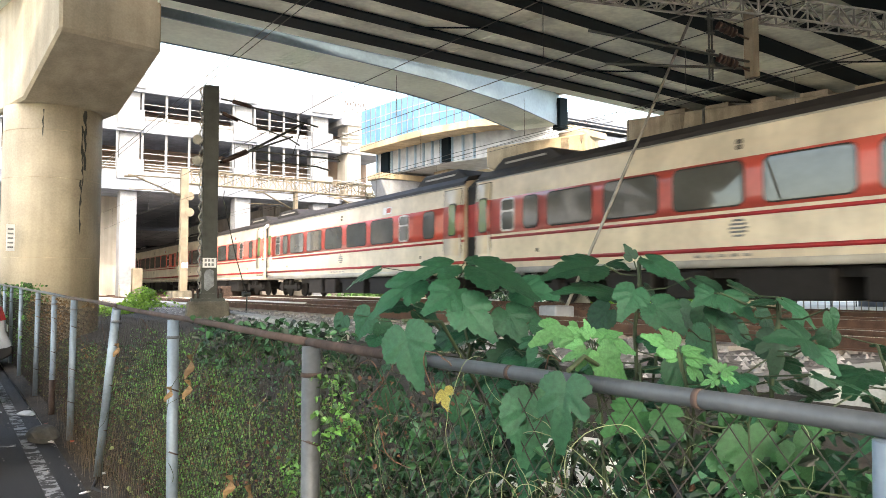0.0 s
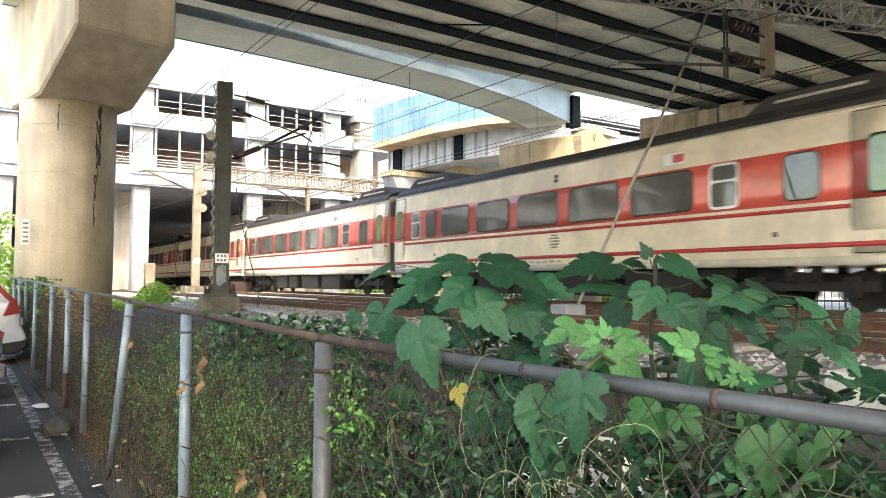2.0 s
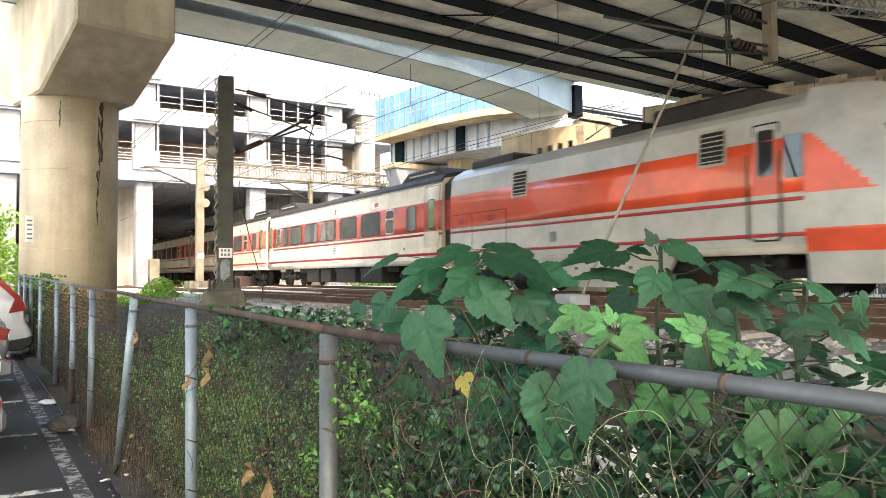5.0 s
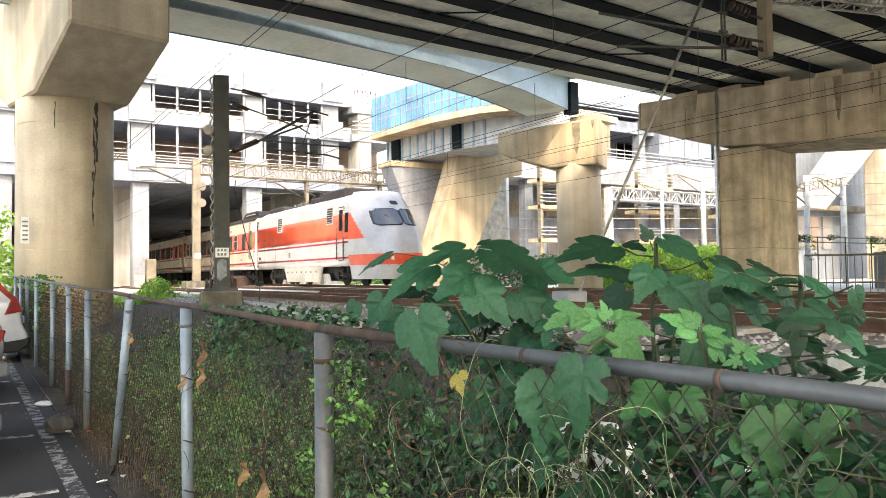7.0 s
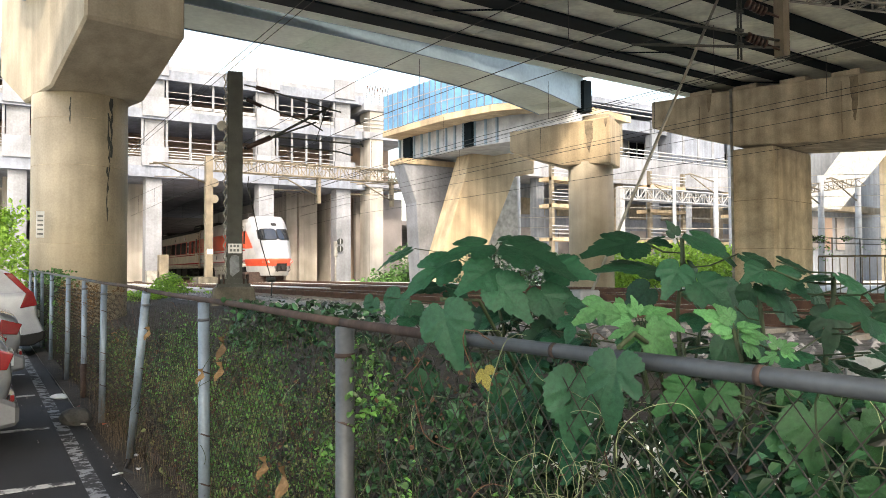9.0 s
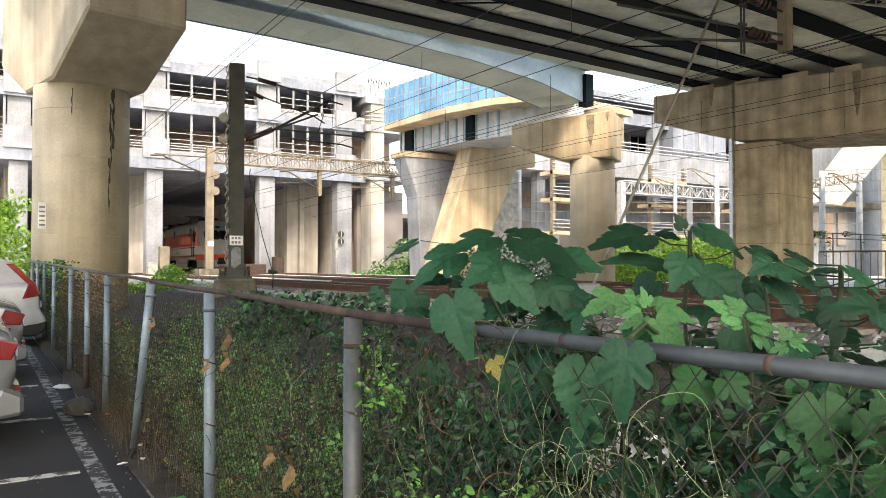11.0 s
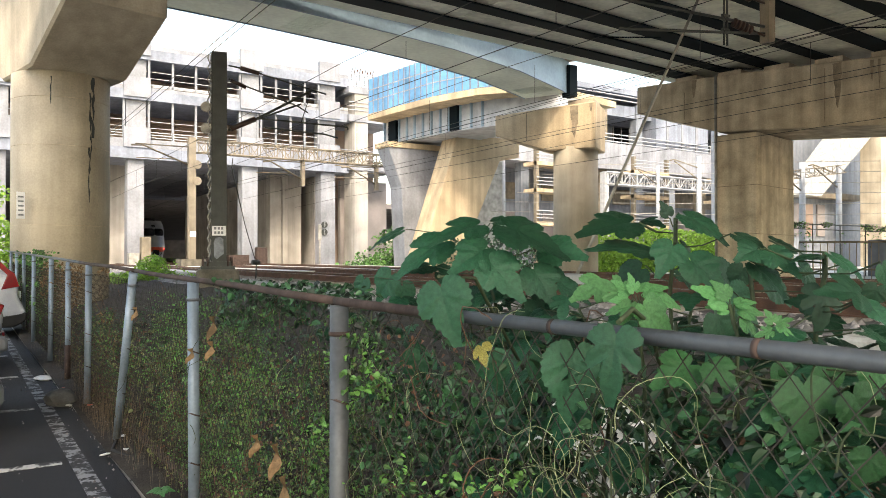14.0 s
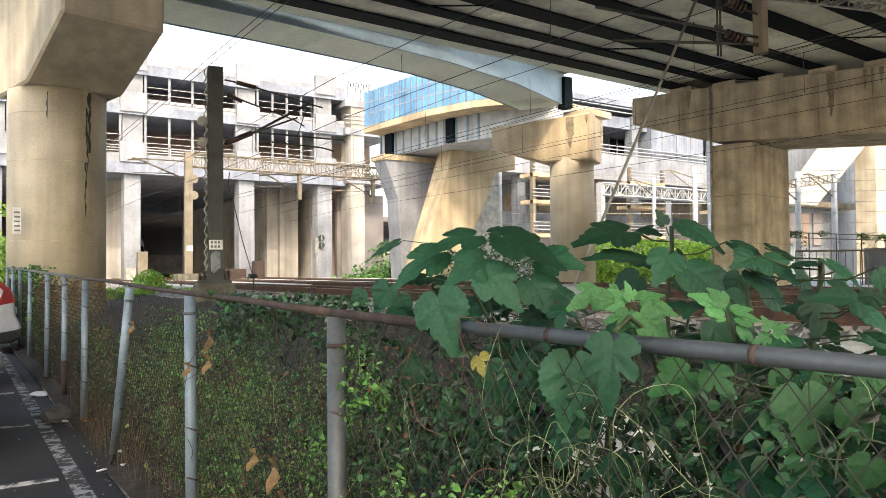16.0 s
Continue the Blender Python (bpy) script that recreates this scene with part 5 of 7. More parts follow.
def far_masts():
    for x, yy, top in ((29.6, 38.2, 8.9), (46.4, 36.0, 8.9), (43.1, 26.0, 7.15), (47.2, 26.0, 7.55), (56, 48, 10)):
        th = thing("white_mast", "slim white steel catenary mast", "catenary mast", group="white masts")
        bm = B()
        tube(bm, (x, yy, 0.4), (x, yy, top), 0.2, 12, 0.17)
        part("shaft", bm, "white_steel", th)
        bm = B()
        path_tube(bm, [(x, yy, top - 0.9), (x - 2.4, yy + 0.3, top - 0.4), (x - 2.9, yy + 0.3, top - 0.5)], 0.05, 6)
        tube(bm, (x, yy, top - 1.8), (x - 2.4, yy + 0.3, top - 0.5), 0.05, 6)
        part("arm", bm, "cream_steel", th)
    th = thing("lattice_crossarm", "beige lattice bracket between two masts", "bracket")
    bm = B()
    lattice(bm, (42.0, 26.2, 6.3), (47.4, 25.8, 7.0), 0.3, 0.5, 6, 0.022)
    part("frame", bm, "cream_steel", th)
    for i in range(7):
        bm = B()
        z = 3.2 + i * 0.62
        path_tube(bm, [(26 + i, 36, z + 0.3), (40, 26, z), (60, 14, z + 0.4)], 0.018, 4)
        whole("far_wire", bm, "steel", "pale sagging wire beyond the bridge", "wire", group="far wires")
    th = thing("wire_fence", "thin dark wire fence with posts beyond the tracks", "fence")
    for z in (2.6, 2.82):
        bm = B()
        tube(bm, (28.5, 18.5, z), (41, 18.5, z), 0.022, 5)
        part("wire", bm, "dark_steel", th)
    for k in range(6):
        bm = B()
        tube(bm, (29 + k * 2.2, 18.5, 0.4), (29 + k * 2.2, 18.5, 2.85), 0.026, 6)
        part("post", bm, "dark_steel", th)
    # railing and low wall beyond the tracks
    th = thing("metal_railing", "rusty pale metal railing beyond the tracks", "railing")
    a, b = Vector((26.3, 16.2, 0)), Vector((32.6, 8.2, 0))
    for z in (0.95, 1.95):
        bm = B()
        tube(bm, a + Vector((0, 0, z)), b + Vector((0, 0, z)), 0.035, 6)
        part("rail", bm, "cream_steel", th)
    for i in range(44):
        p = a.lerp(b, i / 43)
        bm = B()
        tube(bm, p + Vector((0, 0, 0.5)), p + Vector((0, 0, 1.95)), 0.018, 5)
        part("bar", bm, "cream_steel", th)
    bm = B()
    prism(bm, [(36, 17.5), (62, 17.5), (62, 18.6), (36, 18.6)], 0.3, 2.2, "z")
    whole("retaining_wall", bm, "station", "grey concrete retaining wall beyond the tracks", "wall", kind="structure")
    bm = B()
    box(bm, 50, 96, 37.0, 37.6, 0.3, 16)
    whole("wall_far", bm, "station", "pale grey-blue concrete wall of a far ramp", "wall", kind="structure")
    th = thing("far_ramp", "beige concrete ramp rising on a square column", "bridge")
    bm = B()
    prism(bm, [(54.5, 6.2), (57.6, 6.2), (70, 14.8), (65, 14.8)], 33, 34.6)
    part("ramp_beam", bm, "kerb", th)
    bm = B()
    box(bm, 65.4, 69.6, 32.2, 34.0, 0.3, 13)
    bevel(bm, 0.05)
    part("column", bm, "concrete", th)
    for k in range(5):
        bm = B()
        box(bm, 56.2 + k * 1.9, 57.4 + k * 1.9, 36.85, 37.02, 3.2, 6.0)
        whole("far_opening", bm, "dark_wall" if k % 2 == 0 else "brown_inside", "dim shuttered opening in a far wall", "opening", group="far openings")
    bm = B()
    box(bm, 52, 70, 35.9, 37.0, 6.5, 7.0)
    whole("far_ledge", bm, "cream_steel", "beige ledge along a far wall", "ledge")
    for x in (34.5, 36.9):
        bm = B()
        tube(bm, (x, 13.2, 1.2), (x + 1.9, 12.6, 1.2), 0.72, 20)
        whole("cable_drum", bm, "dark_steel", "dark round drum lying beyond the railing", "drum", group="cable drums")


far_masts()


# ---- track side pieces ----
def small_concrete():
    bm = B()
    pts = [(7.0, 24.5), (6.8, 20.5), (6.2, 14.4), (5.3, 11.0)]
    rows = [[bm.verts.new((x + dx, y, z)) for dx, z in ((-0.22, 0.2), (-0.22, 0.78), (0.22, 0.78), (0.22, 0.2))] for x, y in pts]
    for r, s in zip(rows, rows[1:]):
        for k in range(3):
            bm.faces.new((r[k], r[k + 1], s[k + 1], s[k]))
    bm.faces.new(rows[0])
    bm.faces.new(rows[-1])
    whole("cable_trough", bm, "kerb", "pale concrete cable trough along the ballast", "kerb", kind="structure")
    for (x, y, sx, sy, sz) in ((6.0, 3.2, 0.5, 0.4, 0.55), (2.05, 1.6, 0.3, 0.42, 0.05), (2.85, 2.7, 0.4, 0.5, 0.1), (2.0, 0.5, 0.3, 0.4, 0.05), (2.75, 1.3, 0.28, 0.5, 0.12), (1.95, 2.6, 0.2, 0.35, 0.04)):
        bm = B()
        box(bm, x - sx, x + sx, y - sy, y + sy, 0.05, 0.12 + sz + 0.2 * (sz > 0.2))
        bevel(bm, 0.03)
        whole("concrete_slab", bm, "kerb", "pale broken concrete slab lying behind the fence", "slab", group="broken slabs")
    bm = B()
    bmesh.ops.create_icosphere(bm, subdivisions=2, radius=0.2)
    for v in bm.verts:
        v.co = Vector((v.co.x * 0.75, v.co.y * 1.15, v.co.z * 0.5)) * (1 + 0.2 * noise.noise(v.co * 6))
    whole("boulder", bm, "grey_stone", "rounded grey stone on the asphalt edge", "stone", at=pose(1.1, 8.72, 0.05))
    bm = B()
    bmesh.ops.create_icosphere(bm, subdivisions=2, radius=0.1)
    for v in bm.verts:
        v.co = Vector((v.co.x, v.co.y * 1.4, v.co.z * 0.25)) * (1 + 0.5 * noise.noise(v.co * 14))
    whole("crumpled_paper", bm, "sign", "crumpled white paper on the asphalt", "litter", at=pose(1.1, 10.4, 0.02))
    rnd = random.Random(21)
    for i in range(16):
        bm = B()
        y = rnd.uniform(3.0, 10)
        x = rnd.uniform(1.05, 1.5)
        box(bm, -0.02, 0.02, -0.03, 0.03, 0, 0.008)
        whole("litter_scrap", bm, "sign" if i % 3 else "train_orange", "small scrap of litter on the ground", "litter", group="litter scraps", at=pose(x, y, 0.02, rnd.uniform(-20, 20), rnd.uniform(-20, 20), rnd.uniform(0, 180)))
    for x, y, z, sx, sy, tilt, tw in ((2.36, 2.28, 0.62, 0.55, 0.62, -28, 12), (2.3, 1.78, 0.58, 0.5, 0.28, -24, -10), (2.75, 3.2, 0.62, 0.5, 0.5, -14, 20)):
        bm = B()
        box(bm, -sx / 2, sx / 2, -sy / 2, sy / 2, -0.05, 0.05)
        box(bm, 0.0, sx / 2, -0.12, 0.12, -0.6, -0.05)
        bevel(bm, 0.015)
        for v in bm.verts:
            v.co += Vector((noise.noise(v.co * 5), noise.noise(v.co * 7 + Vector((3, 0, 0))), 0)) * 0.04
        whole("concrete_slab", bm, "pale_slab", "pale tilted concrete slab lying behind the fence", "slab", group="broken slabs", at=pose(x, y, z, 0, tilt, tw))
    for x, y, z, sx, m, lab in ((1.47, 3.75, 0.12, 0.07, "plastic_blue", "crumpled blue plastic wrapper behind the fence"), (1.72, 1.48, 0.98, 0.05, "plastic_green", "torn green plastic net caught in the leaves")):
        bm = B()
        bmesh.ops.create_icosphere(bm, subdivisions=3, radius=sx)
        for v in bm.verts:
            v.co = Vector((v.co.x, v.co.y * 1.5, v.co.z * 0.7)) * (1 + 0.6 * noise.noise(v.co * 30))
        whole("plastic_scrap", bm, m, lab, "litter", at=pose(x, y, z))
    # a hose and a seedling by the foot of the leaning post, pebbles and dry grass
    bm = B()
    path_tube(bm, [(1.27, 6.75, 0.03), (1.2, 6.5, 0.02), (1.3, 6.1, 0.02), (1.36, 5.4, 0.03), (1.34, 4.9, 0.02)], 0.014, 7)
    whole("black_hose", bm, "rubber", "thin black hose lying on the litter", "hose")
    rnd = random.Random(77)
    verts, faces = [], []
    for _ in range(900):
        y = 3.2 + 8 * rnd.random() ** 1.2
        x = rnd.uniform(1.12, 1.75) if rnd.random() < 0.92 else rnd.uniform(0.0, 1.1)
        r = rnd.uniform(0.003, 0.011)
        k = len(verts)
        z = 0.012 + (0.02 if x > 1.3 else 0)
        verts.extend([(x + r * math.cos(a) * rnd.uniform(0.6, 1.2), y + r * math.sin(a) * rnd.uniform(0.6, 1.2), z) for a in (0, 1.57, 3.14, 4.71)])
        verts.extend([(x, y, z + r * 0.9), (x, y, z - r)])
        for i in range(4):
            faces.append((k + i, k + (i + 1) % 4, k + 4))
            faces.append((k + (i + 1) % 4, k + i, k + 5))
    me = bpy.data.meshes.new("pebbles")
    me.from_pydata(verts, [], faces)
    me.materials.append(M["stone"])
    tagged(new("pebbles", me), "small pale pebbles and crumbs along the fence foot", "gravel", kind="stuff")
    verts, faces = [], []
    for _ in range(800):
        y = rnd.gauss(7.6, 0.8) if rnd.random() < 0.6 else rnd.uniform(5, 14)
        x = rnd.uniform(1.2, 1.5)
        k = len(verts)
        h, w = rnd.uniform(0.1, 0.5), 0.003
        dx, dy = rnd.uniform(-0.25, 0.15) * h, rnd.uniform(-0.6, 0.6) * h
        verts.extend([(x, y - w, 0), (x, y + w, 0), (x + dx * 0.4, y + dy * 0.4 + w, h * 0.7), (x + dx * 0.4, y + dy * 0.4 - w, h * 0.7), (x + dx, y + dy, h * rnd.uniform(0.7, 1.0))])
        faces.extend([(k, k + 1, k + 2, k + 3), (k + 3, k + 2, k + 4)])
    me = bpy.data.meshes.new("dry_grass")
    me.from_pydata(verts, [], faces)
    me.materials.append(M["straw"])
    tagged(new("dry_grass", me), "dry yellow-brown grass blades at the fence foot", "grass", kind="stuff")
    th = thing("pier_notice", "small faded notice sheet on the pier", "sign")
    bm = B()
    box(bm, 1.44, 1.62, 21.22, 21.25, 2.35, 3.0)
    part("sheet", bm, "sign", th)
    for k in range(5):
        bm = B()
        box(bm, 1.47, 1.59, 21.21, 21.219, 2.42 + k * 0.11, 2.46 + k * 0.11)
        part("text_bar", bm, "mark", th)


small_concrete()


def lamp_post():
    th = thing("street_lamp", "slim grey street lamp with two arms", "street lamp")
    bm = B()
    tube(bm, (-1.55, 40, 0), (-1.55, 40, 5.6), 0.1, 10, 0.07)
    part("pole", bm, "steel", th)
    for dx, z in ((-1.6, 6.2), (-1.4, 4.6)):
        bm = B()
        path_tube(bm, [(-1.55, 40, z - 0.7), (-1.7, 40, z - 0.3), (-1.55 + dx, 40, z)], 0.05, 6)
        part("arm", bm, "steel", th)
        bm = B()
        box(bm, -1.85 + dx, -1.45 + dx, 39.85, 40.15, z - 0.06, z + 0.1)
        part("lamp_head", bm, "white_steel", th)


lamp_post()


# ---- parked cars ----
def parked_car(at, paint, label, tall):
    """Local x points to the car's rear, which faces the fence."""
    th = thing("parked_car", label, "car", group="parked cars", at=at)
    h = 1.66 if tall else 1.46
    low = [(-4.4, 0.28), (-4.45, 0.62), (-4.2, 0.82), (-3.2, 0.98), (-0.25, 1.0), (-0.03, 0.92), (0.02, 0.62), (-0.06, 0.34), (-0.3, 0.24)]
    if tall:
        low = low[:3] + [(-3.2, 1.0), (-0.3, 1.14), (-0.1, 1.11), (-0.045, 0.9), (-0.04, 0.7), (0.08, 0.46), (0.05, 0.32), (-0.25, 0.22)]
    bm = B()
    prism(bm, low, -0.9, 0.9)
    bevel(bm, 0.09, 3, 20)
    for f in bm.faces:
        f.smooth = True
    part("body", bm, paint, th)
    cab = [(-3.2, 0.96), (-2.4, h - 0.06), (-1.6, h), (-0.75, h - 0.04), (-0.42, 1.47) if tall else (-0.6, 1.25), (-0.12 if tall else -0.45, 1.05), (-0.1, 0.95)]
    half, taper = (0.87, 0.08) if tall else (0.78, 0.16)
    bm = B()
    prism(bm, cab, -half, half)
    for v in bm.verts:
        v.co.y *= 1.0 - taper * max(0, (v.co.z - 1.0) / 0.6)
    bevel(bm, 0.07, 3, 20)
    for f in bm.faces:
        f.smooth = True
    part("cabin", bm, paint, th)
    for s in (-1, 1):
        bm = B()
        prism(bm, [(-2.95, 1.02), (-2.35, h - 0.16), (-1.05, h - 0.14), (-0.75, 1.12)] if tall else [(-2.95, 1.02), (-2.35, h - 0.16), (-0.85, h - 0.14), (-0.45, 1.05)], s * (half + 0.02) - 0.01, s * (half + 0.02) + 0.01)
        for v in bm.verts:
            v.co.y *= 1.0 - taper * max(0, (v.co.z - 1.0) / 0.6)
        part("side_window", bm, "car_glass", th)
        for x in (-3.6, -0.95):
            bm = B()
            tube(bm, (x, s * 0.70, 0.33), (x, s * 0.915, 0.33), 0.33, 24)
            wheel = part("wheel", bm, "rubber", th)
            bm = B()
            tube(bm, (x, s * 0.90, 0.33), (x, s * 0.925, 0.33), 0.2, 16)
            part("rim", bm, "alloy", wheel)
        bm = B()
        prism(bm, [(-0.57, 1.48), (-0.43, 1.47), (-0.2, 1.21), (-0.1, 1.13), (-0.03, 0.9), (-0.31, 0.85), (-0.22, 1.11)] if tall else [(-0.28, 0.72), (-0.03, 0.7), (0.02, 0.83), (-0.2, 0.9)], s * 0.84 - 0.09, s * 0.84 + 0.09)
        bevel(bm, 0.012, 2)
        part("tail_lamp", bm, "lamp_red", th, "red glossy tail lamp")
        bm = B()
        box(bm, 0.0, 0.03, s * 0.62 - 0.14, s * 0.62 + 0.14, 0.42, 0.48)
        part("reflector", bm, "lamp_red", th)
    bm = B()
    prism(bm, [(-0.78, h - 0.12), (-0.72, h - 0.1), (-0.2 if tall else -0.45, 1.12), (-0.26, 1.1)], -0.6, 0.6)
    part("rear_window", bm, "car_glass", th)
    bm = B()
    prism(bm, [(-0.7, 0.18), (-0.1, 0.18), (0.08, 0.29), (0.09, 0.44), (-0.35, 0.38), (-0.7, 0.28)] if tall else [(-0.2, 0.22), (0.06, 0.26), (0.06, 0.42), (-0.1, 0.5)], -0.915, 0.915)
    bevel(bm, 0.03)
    part("bumper_trim", bm, "rubber" if tall else paint, th)
    bm = B()
    box(bm, 0.02, 0.04, -0.22, 0.22, 0.66, 0.78)
    part("plate", bm, "sign", th)
    return th


parked_car(pose(1.2, 16.6, 0), "car_white", "white sport utility car with tall red tail lamps", True)
parked_car(pose(0.72, 12.2, 0), "car_silver", "silver hatchback parked nose-in near the fence", False)
parked_car(pose(0.5, 8.32, 0), "car_silver", "silver sedan parked beside the white bay line", False)


# ---- plants ----
LEAF_M = {
    "leaf": material("large_leaf", (0.018, 0.074, 0.036), 0.45, vary=0.2, scale=14, fine=90, bump=0.25, random_shift=0.45, transmit=0.18, spec=0.28),
    "mid": material("fresh_leaf", (0.032, 0.115, 0.040), 0.45, vary=0.2, scale=14, fine=90, bump=0.25, random_shift=0.3, transmit=0.25, spec=0.3),
    "young": material("young_leaf", (0.080, 0.23, 0.080), 0.5, vary=0.2, scale=14, fine=90, bump=0.25, random_shift=0.25, transmit=0.28, spec=0.3),
    "yellow": material("yellowing_leaf", (0.27, 0.23, 0.05), 0.6, vary=0.4, scale=18, fine=90, bump=0.2, random_shift=0.2, transmit=0.3),
    "dry": material("dry_leaf", (0.20, 0.125, 0.06), 0.8, vary=0.4, scale=20, fine=90, bump=0.3, random_shift=0.3, transmit=0.15),
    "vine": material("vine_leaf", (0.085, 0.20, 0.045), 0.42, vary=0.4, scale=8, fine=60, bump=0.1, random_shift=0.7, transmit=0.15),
    # darker copy of the vine leaf: the shade between leaves is in its colour
    "vine_shaded": material("shaded_vine_leaf", (0.022, 0.070, 0.026), 0.42, vary=0.4, scale=8, fine=60, bump=0.1, random_shift=1.0, transmit=0.1),
    "olive": material("olive_weed_leaf", (0.13, 0.15, 0.055), 0.6, vary=0.4, scale=8, fine=60, bump=0.1, random_shift=0.6, transmit=0.1),
    # lighter leaf copy with the sunshine put into its base colour
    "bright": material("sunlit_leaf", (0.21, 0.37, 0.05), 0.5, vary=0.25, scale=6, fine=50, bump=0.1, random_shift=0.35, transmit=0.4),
    "stem": material("green_brown_stem", (0.035, 0.05, 0.02), 0.7, vary=0.3, scale=10, fine=80),
    "tendril": material("pale_tendril", (0.22, 0.25, 0.13), 0.7, vary=0.3, scale=10, fine=80),
    "twig": material("brown_twig", (0.12, 0.06, 0.035), 0.8, vary=0.4, scale=10, fine=80),
}
M.update(LEAF_M)


def leaf_mesh(seed, mat, lobes):
    """A heart-shaped, toothed and pointed blade along +y, folded along its midrib, with a drooping tip and raised veins."""
    rnd = random.Random(seed)
    n = 64
    outline = []
    for i in range(n):
        a = 2 * math.pi * i / n
        d0 = math.atan2(math.sin(a), math.cos(a))
        r = 0.43 + 0.10 * math.cos(a) - 0.05 * math.cos(2 * a) + 0.27 * math.exp(-(d0 / 0.24) ** 2)
        cut = 0.0
        for c, w, d in lobes:
            for s in (-1, 1):
                da = math.atan2(math.sin(a - s * c), math.cos(a - s * c))
                cut = max(cut, d * math.exp(-(da / w) ** 2))
        notch = 0.5 * math.exp(-((abs(a - math.pi)) / 0.25) ** 2)
        r *= (1 - cut) * (1 - notch) * (1 + (0.036 if i % 2 else -0.036) + rnd.uniform(-0.02, 0.02))
        outline.append((r * math.sin(a) * 0.92, 0.30 + r * math.cos(a)))
    bend, twist = rnd.uniform(0.2, 0.45), rnd.uniform(-0.25, 0.25)
    bm = B()
    def lift(x, y):
        vein = 0.012 * math.cos(26 * (y - 0.55 * abs(x)))
        return -bend * max(0, y) ** 2 + 0.20 * abs(x) - 0.5 * x * x + vein * min(1, abs(x) * 8) + twist * x * y
    rings = []
    for k in (0.2, 0.45, 0.72, 1.0):
        rings.append([bm.verts.new((x * k, 0.30 + (y - 0.30) * k, lift(x * k, 0.30 + (y - 0.30) * k))) for x, y in outline])
    c = bm.verts.new((0, 0.30, lift(0, 0.30)))
    for i in range(n):
        j = (i + 1) % n
        bm.faces.new((c, rings[0][i], rings[0][j]))
        for a, b in zip(rings, rings[1:]):
            bm.faces.new((a[i], b[i], b[j], a[j]))
    for f in bm.faces:
        f.smooth = True
    me = bpy.data.meshes.new("leaf")
    bmesh.ops.recalc_face_normals(bm, faces=bm.faces)
    bm.to_mesh(me)
    bm.free()
    me.materials.append(M[mat])
    return me


PLAIN = ()
SHALLOW = ((0.8, 0.16, 0.26),)
THREE = ((0.75, 0.16, 0.45),)
FIVE = ((0.62, 0.13, 0.52), (1.45, 0.16, 0.42))
LEAVES = {
    "leaf": [leaf_mesh(1, "leaf", PLAIN), leaf_mesh(2, "leaf", THREE), leaf_mesh(3, "leaf", ((0.7, 0.10, 0.16),)), leaf_mesh(4, "leaf", FIVE), leaf_mesh(9, "leaf", SHALLOW), leaf_mesh(10, "leaf", PLAIN)],
    "mid": [leaf_mesh(11, "mid", SHALLOW), leaf_mesh(12, "mid", PLAIN), leaf_mesh(13, "mid", THREE)],
    "young": [leaf_mesh(5, "young", THREE), leaf_mesh(6, "young", FIVE), leaf_mesh(7, "young", SHALLOW)],
    "yellow": [leaf_mesh(8, "yellow", THREE)],
}


def put_leaf(th, kind, base, ahead, up, size, rnd, which=None):
    me = rnd.choice(LEAVES[kind]) if which is None else LEAVES[kind][which]
    ob = new("leaf", me)
    ob.parent = th
    y = Vector(ahead).normalized()
    z = Vector(up)
    z = (z - y * z.dot(y)).normalized()
    x = y.cross(z)
    m = Matrix((x, y, z)).transposed().to_4x4()
    ob.matrix_basis = Matrix.Translation(base) @ m @ Matrix.Diagonal((size * rnd.uniform(0.85, 1.1), size, size, 1))


def mulberry(seed, root, tips, kind="leaf", count=6, size=(0.2, 0.32), label="paper mulberry sapling with large lobed green leaves"):
    rnd = random.Random(seed)
    th = thing("mulberry_sapling", label, "sapling", group="saplings behind the fence")
    root = Vector(root)
    top = sum((Vector(t) for t in tips), Vector()) / len(tips)
    fork = root.lerp(top, 0.55)
    bm = B()
    tube(bm, root, fork, 0.011, 8, 0.007)
    part("trunk", bm, "stem", th)
    for t in tips:
        t = Vector(t)
        mid = fork.lerp(t, 0.55) + Vector((rnd.uniform(-0.06, 0.06), rnd.uniform(-0.06, 0.06), -0.03))
        bm = B()
        path_tube(bm, [fork, mid, t], 0.0045, 7)
        part("branch", bm, "stem", th)
        a0 = rnd.uniform(0, 6.28)
        for i in range(count):
            a = a0 + i * 2.399 + rnd.uniform(-0.3, 0.3)
            back = i / count * 0.3
            s = t.lerp(fork, back)
            out = Vector((math.cos(a), math.sin(a), rnd.uniform(0.0, 0.5) - back * 0.6))
            pl = rnd.uniform(0.08, 0.17)
            e = s + out.normalized() * pl
            bm = B()
            tube(bm, s, e, 0.0022, 5)
            part("petiole", bm, "stem", th)
            droop = Vector((out.x, out.y, rnd.uniform(-0.5, 0.1)))
            up = Vector((rnd.uniform(-0.3, 0.2), rnd.uniform(-0.35, 0.15), 1.0))
            put_leaf(th, kind, e, droop, up, rnd.uniform(*size), rnd)
    return th


